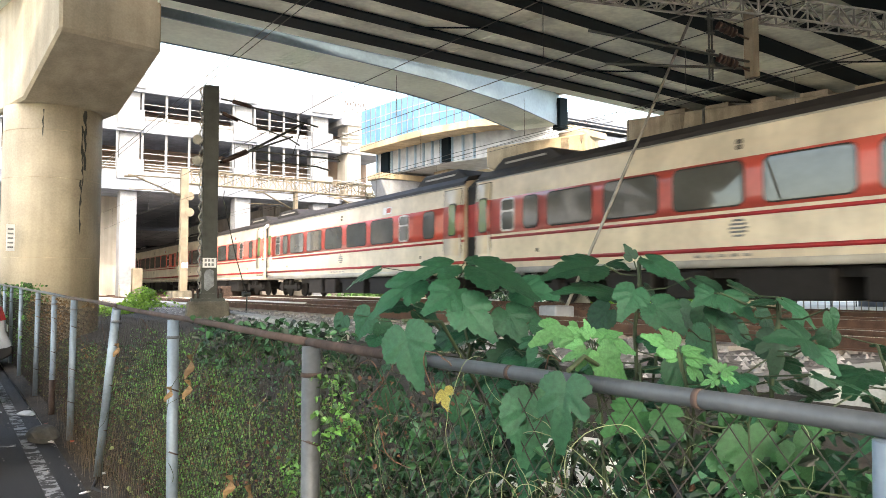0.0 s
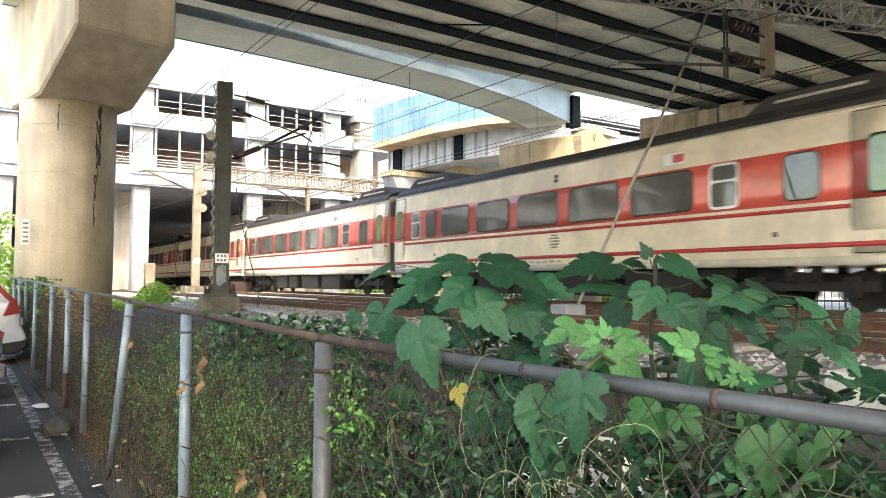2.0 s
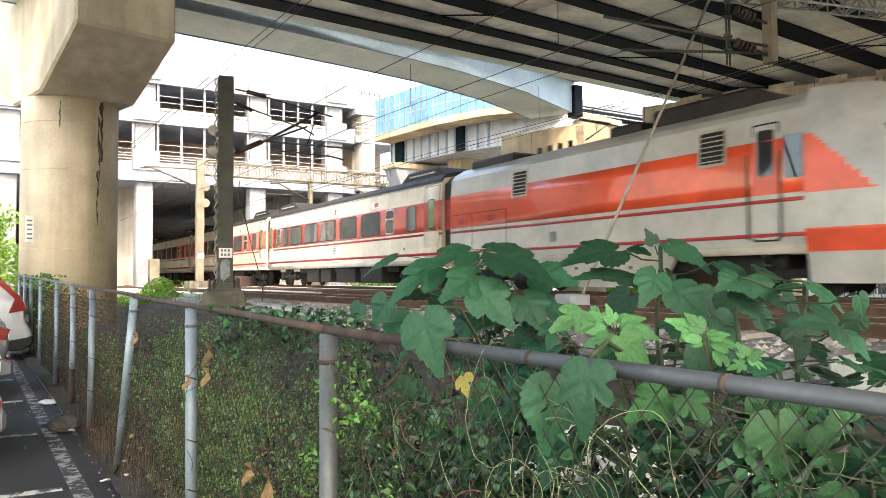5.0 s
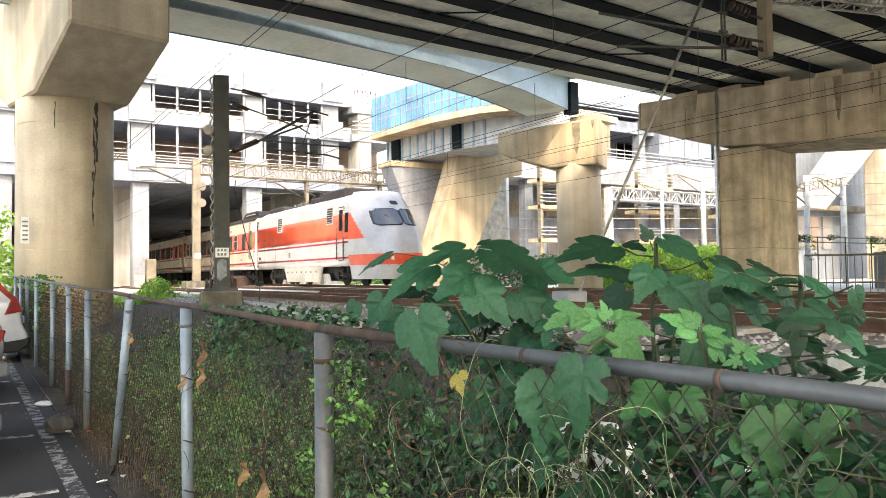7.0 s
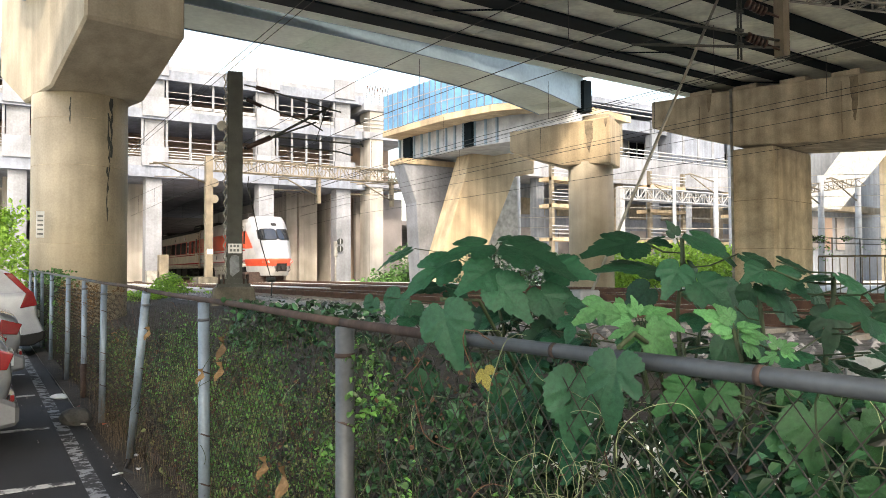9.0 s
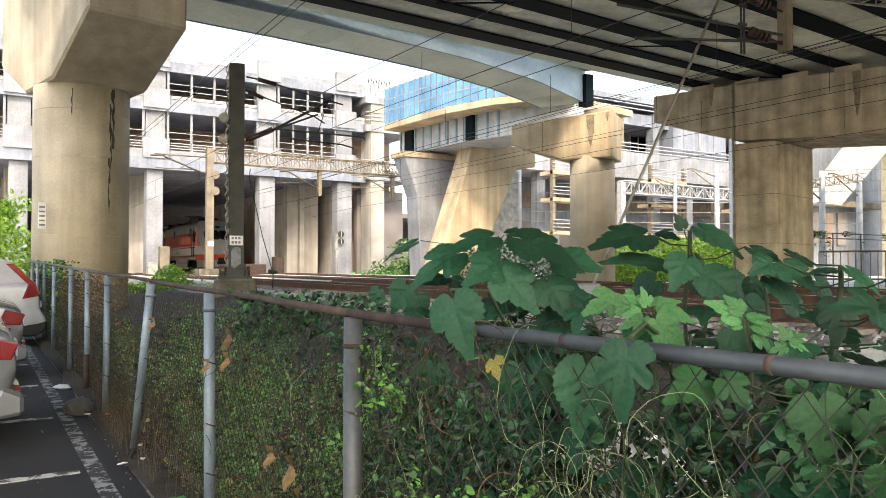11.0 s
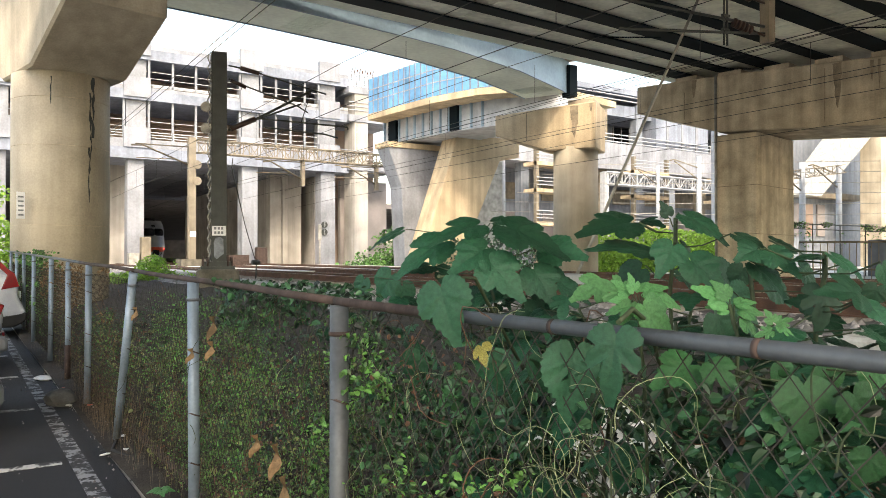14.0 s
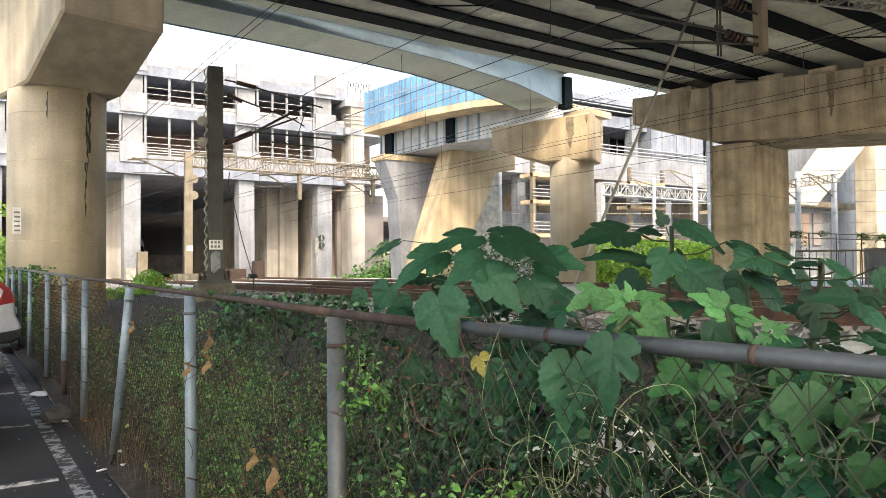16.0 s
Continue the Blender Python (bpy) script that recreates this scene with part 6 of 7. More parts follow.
mulberry(15, (1.75, 1.3, 0.1), [(1.58, 1.5, 1.1), (1.62, 1.3, 1.14), (1.68, 1.1, 1.16), (1.58, 1.75, 1.02), (1.56, 1.3, 0.92), (1.6, 1.0, 0.98), (1.6, 1.55, 0.8)], count=6, size=(0.10, 0.17), label="paper mulberry leaves pressing against the netting")
mulberry(19, (1.65, 1.25, 0.1), [(1.55, 1.42, 1.0), (1.55, 1.18, 1.05)], kind="leaf", count=5, size=(0.06, 0.09), label="green young mulberry shoot by the netting")
mulberry(16, (2.0, 2.4, 0.05), [(1.75, 2.3, 1.05), (1.8, 2.75, 1.0), (1.65, 1.95, 0.85), (1.9, 1.5, 0.95), (1.7, 2.55, 0.75), (1.7, 2.1, 1.12), (1.8, 1.75, 1.15)], size=(0.12, 0.2), label="shaded paper mulberry low behind the fence")
mulberry(17, (1.95, 3.6, 0.05), [(1.75, 3.5, 1.2), (1.7, 3.9, 1.15), (1.7, 3.2, 0.9), (1.6, 4.3, 1.2)], size=(0.08, 0.14), label="dark green sapling under the rusty rail")
mulberry(18, (2.9, 1.5, 0.1), [(2.6, 1.7, 1.3), (2.8, 1.4, 1.25), (2.6, 1.2, 1.2), (2.9, 1.9, 1.15)], size=(0.13, 0.2), label="paper mulberry further back towards the ballast")


def saplings_leafed(seed, kind, label, stem, leaves):
    """A sapling along a stem; leaves give their base, tip, how far they face the road (0 to 1) and the blade's form."""
    rnd = random.Random(seed)
    th = thing("mulberry_sapling", label, "sapling", group="saplings behind the fence")
    stem = [Vector(p) for p in stem]
    foot = Vector((stem[0].x + 0.05, stem[0].y, 0.02))
    bm = B()
    path_tube(bm, [foot] + stem, 0.006 if kind != "young" else 0.004, 8)
    part("trunk", bm, "stem", th)
    for bx, by, bz, tx, ty, tz, face, form in leaves:
        b, t = Vector((bx, by, bz)), Vector((tx, ty, tz))
        node = min((p.lerp(q, k / 8) for p, q in zip(stem, stem[1:]) for k in range(9)), key=lambda p: (p - b).length + 1.2 * max(0.0, p.z - b.z + 0.03))
        mid = node.lerp(b, 0.5) + Vector((0, 0, -0.012))
        bm = B()
        path_tube(bm, [node, mid, b], 0.0021 if kind != "young" else 0.0014, 5)
        part("petiole", bm, "stem", th)
        up = Vector((-0.5, -0.8, 0.15)) * face + Vector((rnd.uniform(-0.15, 0.15), rnd.uniform(-0.15, 0.15), 1.0)) * (1 - face)
        put_leaf(th, kind, b, t - b, up, (t - b).length * 1.06, rnd, form if form >= 0 and kind == "leaf" else None)


saplings_leafed(40, "leaf", "paper mulberry sapling with broad dark green leaves over the rail",
    [(1.95, 2.95, 0.93), (1.9, 2.81, 1.25), (1.9, 2.88, 1.41), (1.9, 2.93, 1.55)],
    [(1.9, 3.46, 1.56, 1.761, 3.551, 1.516, 0.3, -1),
     (1.85, 3.04, 1.51, 1.635, 3.067, 1.431, 0.5, 1),
     (1.9, 2.88, 1.56, 1.698, 2.902, 1.55, 0.35, 1),
     (1.85, 2.75, 1.56, 1.996, 2.548, 1.484, 0.4, 4),
     (2.05, 2.75, 1.47, 2.115, 2.592, 1.469, 0.5, 2),
     (1.85, 2.77, 1.48, 1.689, 2.772, 1.415, 0.6, 2),
     (1.8, 2.75, 1.44, 1.852, 2.612, 1.314, 0.8, 4),
     (1.95, 2.68, 1.41, 1.965, 2.561, 1.299, 0.6, 2),
     (1.9, 3.23, 1.4, 1.729, 3.213, 1.407, 0.3, 0),
     (2.05, 2.73, 1.39, 2.151, 2.662, 1.347, 0.5, -1),
     (2.05, 3.83, 1.37, 1.97, 3.889, 1.227, 0.6, -1),
     (2.0, 2.98, 1.57, 2.083, 2.924, 1.613, 0.3, -1)])
saplings_leafed(41, "leaf", "shaded paper mulberry shoot behind a taller sapling",
    [(2.0, 2.82, 0.94), (2.0, 2.91, 1.17), (2.0, 3.22, 1.33)],
    [(1.95, 2.7, 1.3, 2.06, 2.624, 1.219, 0.6, -1),
     (1.95, 2.95, 1.3, 1.85, 3.017, 1.238, 0.6, -1),
     (2.0, 2.94, 1.34, 2.056, 2.908, 1.243, 0.5, -1),
     (1.95, 3.31, 1.38, 2.071, 3.235, 1.333, 0.5, -1),
     (1.95, 3.6, 1.32, 2.005, 3.569, 1.221, 0.6, -1),
     (2.0, 2.59, 1.35, 2.099, 2.523, 1.293, 0.5, -1),
     (1.8, 2.59, 1.24, 1.879, 2.538, 1.186, 0.6, -1),
     (2.0, 4.04, 1.34, 1.953, 4.071, 1.225, 0.5, -1)])
saplings_leafed(42, "leaf", "paper mulberry sapling with spreading drooping leaves",
    [(2.0, 2.09, 1.0), (1.95, 2.06, 1.35), (1.95, 2.04, 1.48), (1.95, 2.04, 1.55)],
    [(1.9, 2.13, 1.54, 1.717, 2.166, 1.534, 0.35, 4),
     (1.95, 2.18, 1.54, 1.942, 2.095, 1.555, 0.45, 1),
     (1.95, 2.08, 1.44, 1.748, 2.125, 1.511, 0.22, 0),
     (1.95, 2.06, 1.55, 1.931, 2.069, 1.597, 0.6, -1),
     (1.9, 1.99, 1.56, 1.95, 1.868, 1.511, 0.3, 0),
     (1.85, 1.96, 1.48, 1.764, 1.931, 1.41, 0.7, 2),
     (1.95, 2.03, 1.48, 2.005, 1.993, 1.426, 0.4, -1),
     (1.85, 1.93, 1.44, 1.882, 1.83, 1.38, 0.55, 2),
     (1.95, 1.86, 1.5, 1.977, 1.765, 1.474, 0.2, 0),
     (2.1, 2.28, 1.41, 2.02, 2.336, 1.348, 0.6, -1),
     (2.1, 2.18, 1.39, 2.185, 2.125, 1.358, 0.4, -1),
     (2.1, 2.04, 1.42, 2.175, 1.987, 1.352, 0.6, -1)])
saplings_leafed(43, "leaf", "paper mulberry sapling leaning towards the tracks",
    [(1.95, 1.64, 1.08), (1.9, 1.6, 1.3), (1.9, 1.58, 1.4), (1.9, 1.58, 1.45)],
    [(1.85, 1.71, 1.46, 1.763, 1.694, 1.449, 0.7, 0),
     (1.85, 1.7, 1.46, 1.868, 1.619, 1.41, 0.5, 4),
     (1.85, 1.74, 1.43, 1.871, 1.652, 1.372, 0.4, 0),
     (1.95, 1.75, 1.48, 2.037, 1.697, 1.459, 0.3, -1),
     (1.9, 1.58, 1.44, 1.84, 1.621, 1.447, 0.2, -1),
     (1.85, 1.55, 1.45, 1.866, 1.469, 1.411, 0.22, 0),
     (1.8, 1.44, 1.36, 1.698, 1.445, 1.389, 0.6, 1),
     (1.8, 1.45, 1.35, 1.802, 1.386, 1.315, 0.35, 0),
     (1.8, 1.41, 1.43, 1.821, 1.398, 1.38, 0.7, -1),
     (1.95, 1.63, 1.32, 1.899, 1.663, 1.34, 0.6, -1),
     (1.9, 1.59, 1.38, 1.86, 1.552, 1.294, 0.7, 3),
     (2.1, 1.87, 1.38, 2.181, 1.818, 1.32, 0.6, -1)])
saplings_leafed(44, "leaf", "low paper mulberry shoot with dull green leaves",
    [(2.05, 1.82, 1.04), (2.0, 1.82, 1.23), (2.0, 1.84, 1.42)],
    [(1.8, 1.45, 1.29, 1.854, 1.411, 1.274, 0.3, -1),
     (2.1, 1.92, 1.42, 2.068, 1.938, 1.35, 0.6, -1),
     (2.0, 1.71, 1.42, 2.054, 1.676, 1.377, 0.5, -1),
     (1.9, 1.8, 1.29, 1.972, 1.757, 1.233, 0.5, -1),
     (1.7, 1.74, 1.32, 1.755, 1.703, 1.238, 0.7, -1),
     (1.9, 1.62, 1.25, 1.955, 1.589, 1.236, 0.4, -1),
     (2.0, 1.91, 1.36, 2.065, 1.866, 1.279, 0.6, -1),
     (2.0, 1.51, 1.38, 1.984, 1.526, 1.324, 0.5, -1),
     (2.0, 1.6, 1.42, 2.023, 1.584, 1.366, 0.5, -1)])
saplings_leafed(45, "leaf", "dark paper mulberry leaves behind the netting",
    [(1.7, 2.08, 0.8), (1.65, 2.01, 1.0), (1.6, 1.94, 1.18)],
    [(1.37, 1.84, 1.26, 1.322, 1.806, 1.108, 0.95, 0),
     (1.5, 2.1, 1.2, 1.515, 2.092, 1.093, 0.9, -1),
     (1.6, 1.6, 1.07, 1.638, 1.577, 0.991, 0.8, -1),
     (1.7, 1.77, 1.09, 1.668, 1.794, 0.984, 0.7, -1),
     (1.5, 2.32, 1.18, 1.527, 2.301, 1.068, 0.8, -1),
     (1.6, 1.87, 0.98, 1.567, 1.894, 0.869, 0.8, -1),
     (1.6, 1.45, 1.07, 1.628, 1.434, 0.983, 0.7, -1),
     (1.6, 2.4, 1.0, 1.559, 2.424, 0.879, 0.8, -1),
     (1.6, 2.84, 1.12, 1.568, 2.864, 0.98, 0.8, -1),
     (1.5, 1.88, 1.22, 1.479, 1.898, 1.132, 0.8, -1),
     (1.6, 2.19, 0.94, 1.653, 2.16, 0.829, 0.7, -1),
     (1.6, 1.77, 1.2, 1.632, 1.749, 1.139, 0.8, -1)])
saplings_leafed(46, "mid", "fresh green paper mulberry leaves against the netting",
    [(1.6, 1.43, 0.99), (1.55, 1.41, 1.13), (1.5, 1.36, 1.26)],
    [(1.4, 1.52, 1.25, 1.396, 1.462, 1.211, 0.9, 0),
     (1.42, 1.56, 1.24, 1.323, 1.568, 1.215, 0.6, 0),
     (1.45, 1.37, 1.24, 1.428, 1.33, 1.133, 0.9, 3),
     (1.42, 1.41, 1.19, 1.408, 1.369, 1.143, 0.9, 1),
     (1.45, 1.29, 1.23, 1.484, 1.264, 1.158, 0.9, -1),
     (1.45, 1.25, 1.14, 1.428, 1.263, 1.075, 0.8, -1),
     (1.5, 1.36, 1.26, 1.521, 1.343, 1.196, 0.8, -1),
     (1.5, 1.45, 1.25, 1.526, 1.428, 1.198, 0.7, -1),
     (1.5, 1.33, 1.13, 1.469, 1.354, 1.061, 0.8, -1),
     (1.5, 1.26, 1.27, 1.47, 1.279, 1.225, 0.7, -1),
     (1.55, 1.5, 1.06, 1.587, 1.477, 1.0, 0.8, -1)])
saplings_leafed(47, "young", "young paper mulberry tip with light green toothed leaves",
    [(1.5, 1.76, 1.19), (1.46, 1.74, 1.28), (1.45, 1.72, 1.34)],
    [(1.45, 1.75, 1.35, 1.388, 1.789, 1.396, 0.6, -1),
     (1.45, 1.75, 1.36, 1.421, 1.767, 1.391, 0.7, -1),
     (1.45, 1.74, 1.36, 1.44, 1.741, 1.401, 0.6, -1),
     (1.45, 1.73, 1.36, 1.492, 1.698, 1.387, 0.5, -1),
     (1.45, 1.72, 1.36, 1.519, 1.674, 1.351, 0.6, -1),
     (1.42, 1.69, 1.35, 1.468, 1.661, 1.319, 0.7, -1),
     (1.4, 1.68, 1.34, 1.457, 1.638, 1.289, 0.8, -1),
     (1.42, 1.72, 1.34, 1.379, 1.751, 1.328, 0.6, -1),
     (1.5, 1.88, 1.38, 1.41, 1.867, 1.358, 0.8, 2),
     (1.42, 1.73, 1.35, 1.39, 1.751, 1.352, 0.7, -1),
     (1.4, 1.68, 1.35, 1.424, 1.668, 1.303, 0.8, -1),
     (1.42, 1.72, 1.35, 1.401, 1.729, 1.3, 0.8, -1)])
saplings_leafed(48, "young", "young light green mulberry tip beside the grey rail",
    [(1.5, 1.53, 1.2), (1.46, 1.5, 1.29), (1.45, 1.51, 1.35)],
    [(1.45, 1.51, 1.35, 1.404, 1.536, 1.39, 0.6, -1),
     (1.45, 1.51, 1.36, 1.429, 1.522, 1.395, 0.7, -1),
     (1.45, 1.5, 1.35, 1.483, 1.479, 1.364, 0.5, -1),
     (1.45, 1.5, 1.34, 1.498, 1.471, 1.346, 0.5, -1),
     (1.45, 1.51, 1.34, 1.419, 1.53, 1.351, 0.6, -1),
     (1.45, 1.42, 1.32, 1.442, 1.427, 1.345, 0.7, -1),
     (1.45, 1.42, 1.32, 1.481, 1.398, 1.308, 0.5, -1),
     (1.45, 1.42, 1.31, 1.427, 1.439, 1.303, 0.6, -1),
     (1.45, 1.42, 1.32, 1.474, 1.401, 1.334, 0.6, -1),
     (1.45, 1.49, 1.33, 1.484, 1.468, 1.3, 0.6, -1)])


mulberry(12, (2.25, 2.1, 0.1), [(1.95, 2.25, 1.27), (1.9, 2.0, 1.26), (1.95, 1.85, 1.25), (2.0, 2.5, 1.28), (1.95, 1.7, 1.26), (2.1, 2.1, 1.3)], count=8, size=(0.08, 0.15), label="dark leafy paper mulberry filling the gap behind the rail")
mulberry(13, (2.3, 2.8, 0.1), [(2.05, 2.75, 1.27), (2.0, 3.05, 1.25), (2.1, 2.9, 1.3), (2.0, 2.6, 1.22), (2.1, 3.3, 1.24), (1.95, 3.5, 1.2)], count=8, size=(0.08, 0.15), label="dark leafy paper mulberry under the broad leaves")
mulberry(20, (2.0, 1.5, 0.1), [(1.8, 1.55, 1.2), (1.75, 1.4, 1.22), (1.9, 1.65, 1.24), (1.8, 1.25, 1.16), (1.7, 1.7, 1.16), (1.75, 1.15, 1.22)], count=7, size=(0.06, 0.12), label="dark leafy paper mulberry by the grey rail")


def hanging_leaves():
    """Large leaves that hang over the rail, and one that has yellowed."""
    rnd = random.Random(3)
    th = thing("overhanging_branch", "mulberry branch with large leaves hanging over the rail", "branch")
    bm = B()
    path_tube(bm, [(1.75, 1.85, 0.9), (1.45, 1.70, 1.3), (1.32, 1.63, 1.34), (1.25, 1.6, 1.32)], 0.005, 6)
    part("stem", bm, "stem", th)
    bm = B()
    path_tube(bm, [(1.75, 2.40, 1.0), (1.42, 2.28, 1.38), (1.25, 2.2, 1.39)], 0.005, 6)
    part("stem", bm, "stem", th)
    put_leaf(th, "leaf", (1.25, 1.6, 1.32), (-0.057, -0.02, -0.12), (-0.85, -0.5, 0.15), 0.14, rnd, 3)
    put_leaf(th, "leaf", (1.25, 2.2, 1.39), (-0.011, -0.067, -0.152), (-0.85, -0.5, 0.15), 0.173, rnd, 4)
    put_leaf(th, "yellow", (1.3, 2.09, 1.23), (-0.033, -0.056, -0.047), (-0.85, -0.5, 0.15), 0.066, rnd, 0)
    for y, z, s in ((4.12, 1.16, 0.075), (4.15, 1.04, 0.06), (3.30, 0.74, 0.09), (3.22, 0.64, 0.10), (3.52, 0.73, 0.06), (4.5, 0.97, 0.05), (5.9, 1.1, 0.06), (3.24, 0.36, 0.08)):
        th2 = thing("dry_leaf", "curled dry brown leaf caught in the netting", "leaf", group="dry leaves in the netting")
        bm = B()
        n = 7
        rows = []
        for i in range(n):
            f = i / (n - 1)
            w = s * 0.42 * math.sin(math.pi * (0.12 + 0.85 * f))
            rows.append([bm.verts.new((1.235 + 0.02 * math.sin(5 * f + k), y + k * w * 0.5 + 0.01 * math.sin(9 * f), z - f * s * 1.5)) for k in (-1, -0.3, 0.4, 1)])
        for a, b in zip(rows, rows[1:]):
            for k in range(3):
                bm.faces.new((a[k], a[k + 1], b[k + 1], b[k]))
        part("blade", bm, "dry", th2)


hanging_leaves()


def seedling():
    rnd = random.Random(8)
    th = thing("seedling", "small bright green seedling in the litter", "plant")
    bm = B()
    tube(bm, (1.2, 4.95, 0.0), (1.2, 4.95, 0.14), 0.004, 6)
    part("stem", bm, "stem", th)
    for a, s in ((-100, 0.08), (-30, 0.07), (80, 0.09), (170, 0.075)):
        put_leaf(th, "young", (1.2, 4.95, 0.14), (math.cos(radians(a)), math.sin(radians(a)), 0.15), (-0.3, -0.2, 1), s, rnd, 2)


seedling()


def foliage(name, label, category, mat, count, place, size, seed, kind="stuff"):
    """Many small folded five-point leaves; place(rnd) gives a point or None."""
    rnd = random.Random(seed)
    verts, faces = [], []
    made = 0
    while made < count:
        p = place(rnd)
        if p is None:
            continue
        made += 1
        s = rnd.uniform(*size)
        d = Vector((rnd.uniform(-1, 1), rnd.uniform(-1, 1), rnd.uniform(-1, 0.35))).normalized()
        nrm = Vector((rnd.uniform(-1.3, 0.6), rnd.uniform(-1.2, 0.8), rnd.uniform(0.0, 1.4)))
        nrm = (nrm - d * nrm.dot(d))
        nrm = nrm.normalized() if nrm.length > 0.05 else d.orthogonal()
        side = d.cross(nrm)
        p = Vector(p)
        k = len(verts)
        w = rnd.uniform(0.2, 0.44)
        fold = rnd.uniform(0.05, 0.2)
        for a, b, c in ((0, 0, 0), (0.28, w, fold), (0.72, w * 0.7, fold * 0.6), (1, 0, -0.06), (0.72, -w * 0.7, fold * 0.6), (0.28, -w, fold)):
            verts.append(p + (d * a + side * b + nrm * c) * s)
        faces.extend([(k, k + 1, k + 2, k + 3), (k, k + 3, k + 4, k + 5)])
    me = bpy.data.meshes.new(name)
    me.from_pydata([tuple(v) for v in verts], [], faces)
    me.materials.append(M[mat])
    return tagged(new(name, me), label, category, kind=kind)


def clumpy(p, scale, cut):
    return noise.noise(Vector(p) * scale) > cut


def fence_plants():
    def band(y0, y1, z0, z1, x0, x1, scale=3.0, cut=-0.1, power=1.0):
        def place(r):
            p = (r.uniform(x0, x1), r.uniform(y0, y1), z0 + (z1 - z0) * r.random() ** power)
            return p if clumpy(p, scale, cut) else None
        return place
    foliage("fence_vine", "light green small-leaved vine climbing the netting", "vine", "vine", 10000, band(2.95, 6.0, 0.05, 1.2, 1.335, 1.60, 4.2, 0.06, 1.0), (0.006, 0.022), 31)
    foliage("fence_vine", "fine olive green creeper on the netting", "vine", "olive", 7000, band(2.95, 6.0, 0.05, 1.05, 1.335, 1.55, 6.5, 0.02, 1.2), (0.006, 0.020), 51)
    foliage("fence_vine", "tangled vine on the netting in a shaded green", "vine", "vine_shaded", 6500, band(0.6, 3.0, 0.2, 1.22, 1.34, 1.6, 4.5, 0.08), (0.014, 0.042), 32)
    foliage("fence_vine", "fresh green vine tips over the netting", "vine", "vine", 1100, band(1.9, 3.1, 0.35, 1.2, 1.28, 1.36, 5.0, 0.12), (0.010, 0.028), 33)
    foliage("weeds", "olive and brown weeds along the fence foot", "weeds", "olive", 2600, band(4.4, 17, 0.0, 0.8, 1.335, 1.8, 2.4, -0.1, 1.3), (0.02, 0.055), 34)
    foliage("weeds", "dry brown weeds tangled in the fence", "weeds", "twig", 1900, band(3.4, 15, 0.0, 1.0, 1.35, 1.5, 2.8, 0.1, 1.3), (0.012, 0.034), 35)
    foliage("dried_creeper", "dried brown creeper leaves hanging from the rail", "creeper", "dry", 1300, band(7.6, 14, 0.75, 1.36, 1.30, 1.42, 2.6, 0.05, 0.6), (0.014, 0.040), 44)
    foliage("fence_vine", "green vine reaching up the netting", "vine", "vine", 900, band(4.6, 9.5, 0.1, 0.95, 1.34, 1.45, 2.2, 0.22, 0.9), (0.014, 0.036), 46)
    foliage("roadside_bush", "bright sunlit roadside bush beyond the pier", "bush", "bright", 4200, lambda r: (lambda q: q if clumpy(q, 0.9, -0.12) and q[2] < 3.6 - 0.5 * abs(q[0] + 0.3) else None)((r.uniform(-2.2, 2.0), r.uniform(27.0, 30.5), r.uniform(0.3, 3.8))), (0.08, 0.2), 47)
    foliage("weeds", "green climbing weeds by the parked cars", "weeds", "vine", 700, band(13.5, 19, 0.1, 1.5, 1.32, 1.5, 1.6, 0.0), (0.03, 0.07), 45)
    foliage("undergrowth", "dense green undergrowth behind the fence", "undergrowth", "vine_shaded", 4200, band(3.4, 14, 0.05, 0.6, 1.6, 3.4, 1.6, -0.05, 1.4), (0.035, 0.09), 36)
    foliage("undergrowth", "fine undergrowth close behind the netting in a shaded green", "undergrowth", "vine_shaded", 3000, band(0.8, 3.4, 0.05, 0.95, 1.6, 2.6, 2.4, 0.12, 1.2), (0.02, 0.055), 48)
    foliage("fence_vine", "dull brown withered bits in the netting", "vine", "twig", 500, band(0.9, 3.0, 0.3, 1.2, 1.3, 1.5, 4.0, 0.08), (0.008, 0.022), 49)
    foliage("undergrowth", "green creepers over the rail and kerb", "undergrowth", "vine_shaded", 700, band(3.1, 4.3, 1.1, 1.33, 1.3, 1.6, 4, -0.05), (0.02, 0.045), 37)
    # looks sunlit by leaf colour, wherever the deck's shadow falls
    foliage("sunlit_bush", "yellow-green bush by the pier, sunlight put into its colour", "bush", "bright", 3600,
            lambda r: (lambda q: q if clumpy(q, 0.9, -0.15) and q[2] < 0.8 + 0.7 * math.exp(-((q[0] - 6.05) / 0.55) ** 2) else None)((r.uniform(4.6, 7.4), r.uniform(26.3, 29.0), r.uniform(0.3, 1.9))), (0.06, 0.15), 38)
    foliage("weeds", "leafy weeds round the pier and fence end", "weeds", "vine", 1600,
            lambda r: (lambda q: q if clumpy(q, 1.5, 0.05) else None)((r.uniform(1.35, 1.7), r.uniform(14, 22), r.uniform(0.1, 1.55))), (0.04, 0.1), 39)
    foliage("far_shrubs", "green shrubs in front of the stair tower", "shrub", "vine", 3200,
            lambda r: (lambda q: q if clumpy(q, 0.7, -0.05) and q[2] < 0.8 + 2.6 * math.exp(-((q[0] - 24.3) / 2.3) ** 2) else None)((r.uniform(20.5, 27.5), r.uniform(40.5, 43.5), r.uniform(0.6, 3.6))), (0.12, 0.3), 40)
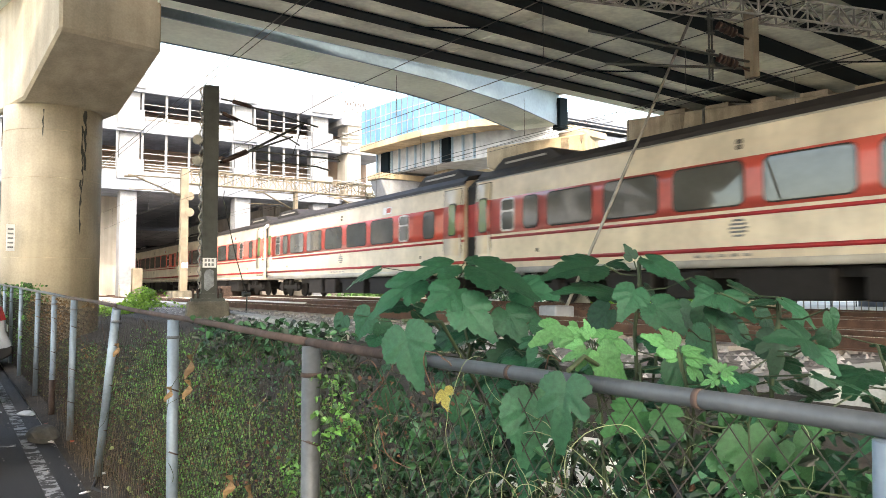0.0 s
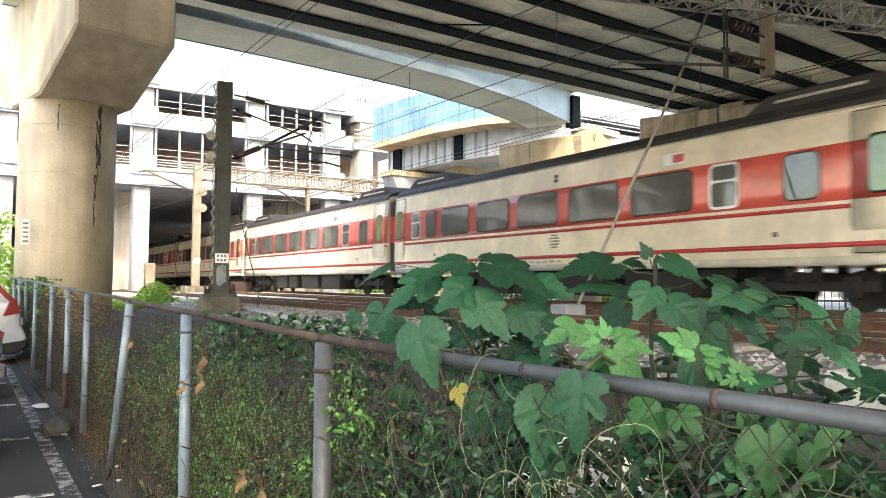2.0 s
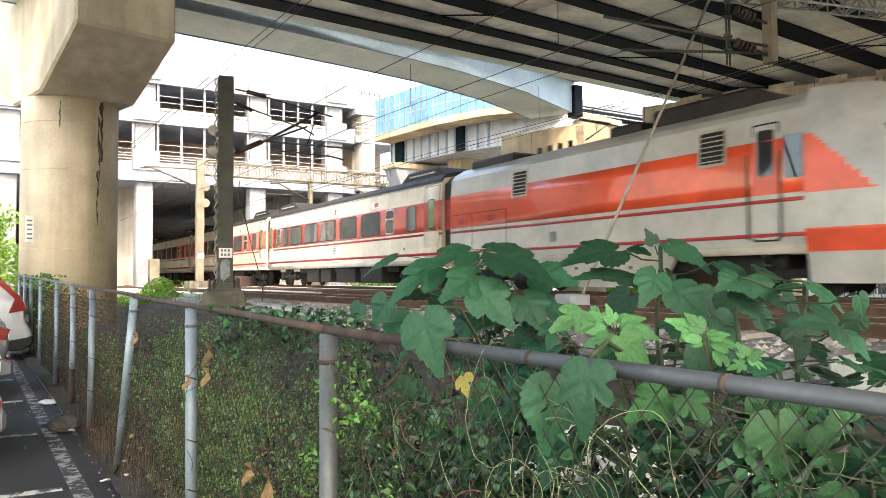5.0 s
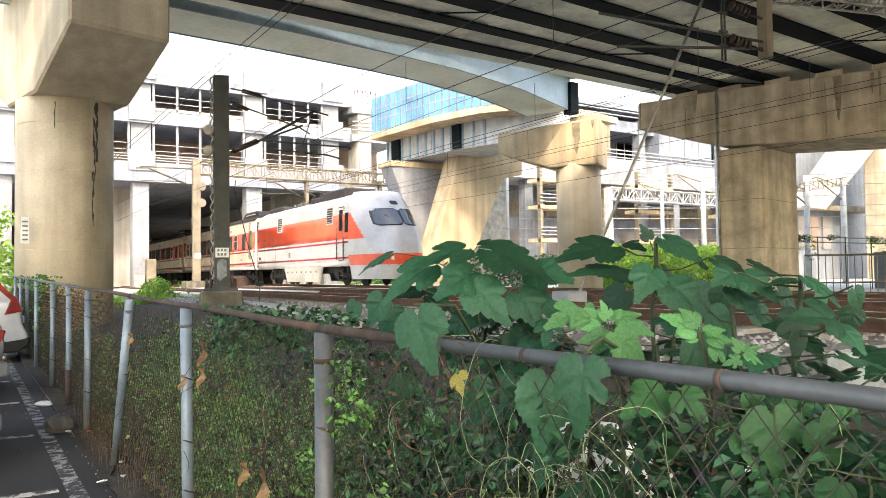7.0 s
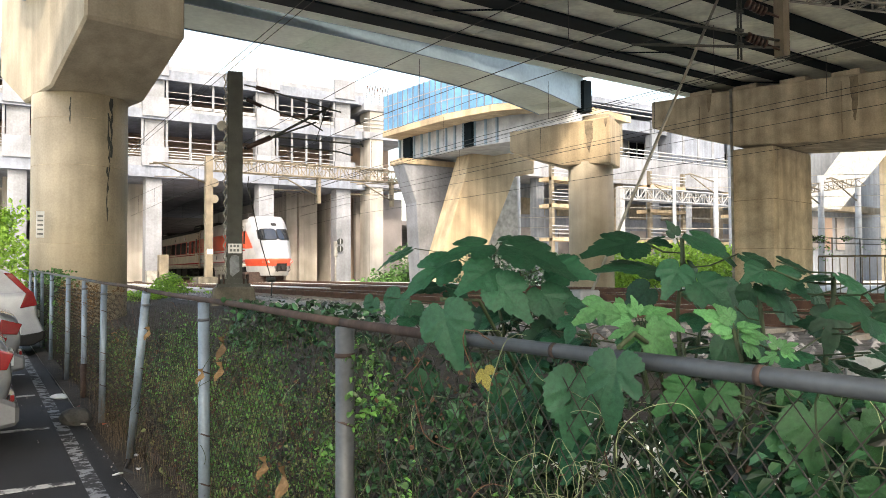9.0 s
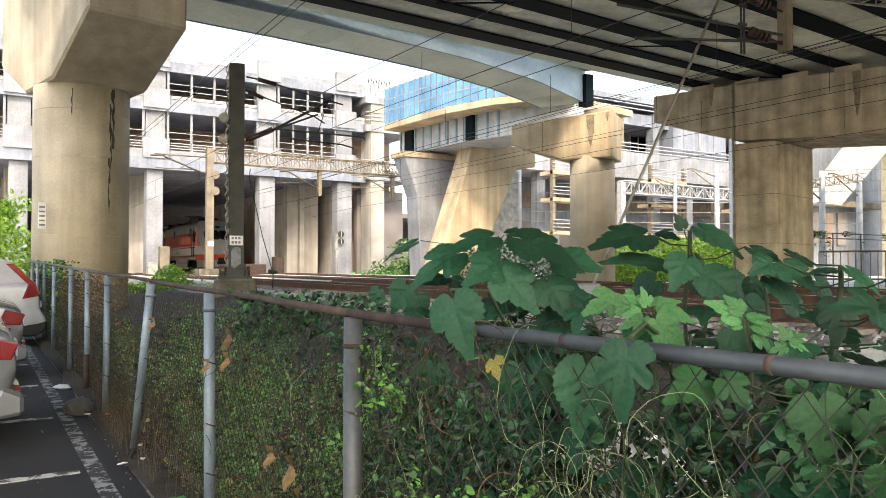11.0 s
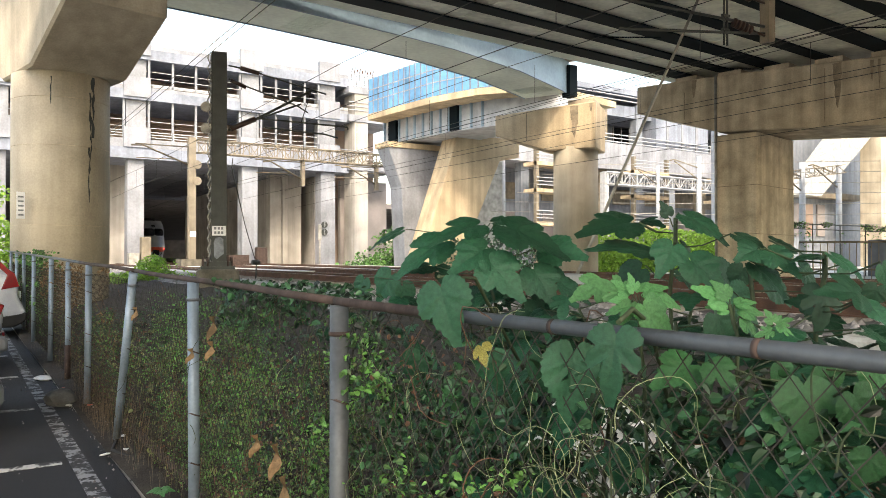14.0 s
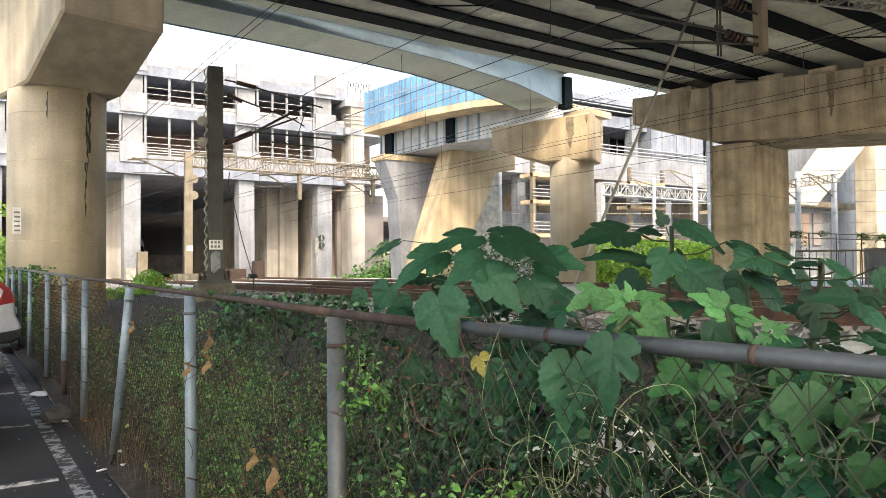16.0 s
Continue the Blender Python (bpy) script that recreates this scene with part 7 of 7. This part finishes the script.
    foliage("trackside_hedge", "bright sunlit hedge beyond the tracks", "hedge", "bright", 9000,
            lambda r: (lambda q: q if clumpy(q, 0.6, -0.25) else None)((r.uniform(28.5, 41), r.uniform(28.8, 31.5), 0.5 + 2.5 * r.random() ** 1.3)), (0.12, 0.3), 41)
    foliage("trackside_creeper", "green creepers on a far wire fence", "creeper", "vine", 900,
            lambda r: (lambda q: q if clumpy(q, 0.9, 0.0) else None)((r.uniform(29.5, 40), r.uniform(18.4, 18.6), r.uniform(2.66, 2.92) if r.random() < 0.8 else r.uniform(1.8, 2.7))), (0.05, 0.13), 42)
    foliage("trackside_hedge", "dim green undergrowth round the raking pier", "hedge", "vine_shaded", 2600,
            lambda r: (lambda q: q if clumpy(q, 0.6, -0.1) else None)((r.uniform(23, 33), r.uniform(32, 36.5), 0.5 + 2.0 * r.random() ** 1.6)), (0.12, 0.28), 43)
    rnd = random.Random(5)
    def strands(name, label, mat, n, y0, y1, z0, z1, x, r, lo, hi):
        verts_bm = B()
        for _ in range(n):
            p = Vector((x + rnd.uniform(-0.03, 0.25), rnd.uniform(y0, y1), rnd.uniform(z0, z1)))
            d = Vector((rnd.uniform(-0.2, 0.2), rnd.uniform(-1, 1), rnd.uniform(-1, 1))).normalized()
            pts = [p]
            curl = rnd.uniform(-0.5, 0.5)
            for _ in range(rnd.randint(lo, hi) * 2):
                curl = max(-0.3, min(0.3, curl + rnd.uniform(-0.15, 0.15)))
                d = Matrix.Rotation(curl, 3, 'X') @ d
                d = (d + Vector((rnd.uniform(-0.15, 0.15), rnd.uniform(-0.2, 0.2), rnd.uniform(-0.3, 0.12)))).normalized()
                q = pts[-1] + d * rnd.uniform(0.012, 0.026)
                q.x = min(max(q.x, 1.22), 1.7)
                q.z = min(max(q.z, 0.02), 1.32)
                pts.append(q)
            for a, b in zip(pts, pts[1:]):
                tube(verts_bm, a, b, r, 4, caps=False)
        ob = part(name, verts_bm, mat)
        tagged(ob, label, "vine", kind="stuff")
    strands("vine_stems", "tangled green vine stems in the netting", "stem", 230, 0.7, 7.5, 0.1, 1.2, 1.3, 0.0017, 6, 14)
    strands("pale_tendrils", "curling pale tendrils hanging on the netting", "tendril", 110, 1.2, 3.2, 0.35, 1.15, 1.27, 0.0007, 5, 13)
    strands("pale_tendrils", "pale curling tendrils in a tangle below the rail", "tendril", 26, 1.4, 1.9, 0.85, 1.12, 1.26, 0.0008, 8, 16)
    strands("dry_twigs", "dry brown twigs caught in the fence", "twig", 240, 1.7, 12, 0.1, 1.25, 1.3, 0.0016, 4, 9)


fence_plants()


def tree(x, y, h, seed, label):
    rnd = random.Random(seed)
    th = thing("tree", label, "tree", group="roadside trees")
    bm = B()
    tube(bm, (x, y, 0), (x + 0.1, y, h * 0.45), 0.13, 10, 0.09)
    part("trunk", bm, "twig", th)
    tips = []
    for i in range(9):
        a = i * 2.4
        e = Vector((x + math.cos(a) * h * 0.25 * rnd.uniform(0.5, 1), y + math.sin(a) * h * 0.25, h * rnd.uniform(0.55, 0.95)))
        bm = B()
        tube(bm, (x + 0.1, y, h * rnd.uniform(0.25, 0.45)), e, 0.05, 6, 0.015)
        part("limb", bm, "twig", th)
        tips.append(e)
    def place(r):
        c = r.choice(tips)
        q = c + Vector((r.gauss(0, 1), r.gauss(0, 1), r.gauss(0, 0.8))) * h * 0.10
        return q if clumpy(q, 1.1, -0.15) else None
    ob = foliage("crown", "", "", "bright", 2600, place, (0.1, 0.26), seed + 1, "stuff")
    ob.parent = th


tree(0.2, 33.0, 4.2, 61, "small sunlit roadside tree with bright leaves")
tree(-1.4, 30.0, 3.6, 63, "low sunlit roadside tree behind the parked cars")
tree(-2.6, 36.0, 4.8, 65, "taller sunlit roadside tree by the street lamp")


# ---- what moves ----
def motions():
    for car, k in zip(CARS, CAR_AT):
        rows = []
        for t, g in JOINT:
            y0 = g + k * PITCH_L
            a = y0 - PITCH_L
            rows.append((t, on_track(a, y0, (train_x(a), a))))
        walk(car, rows)
    rows = []
    for t, g in JOINT:
        y0 = g - 2 * PITCH_L
        rows.append((t, on_track(y0 - LOCO_L, y0, (train_x(y0), y0))))
    walk(LOCO, rows)


motions()
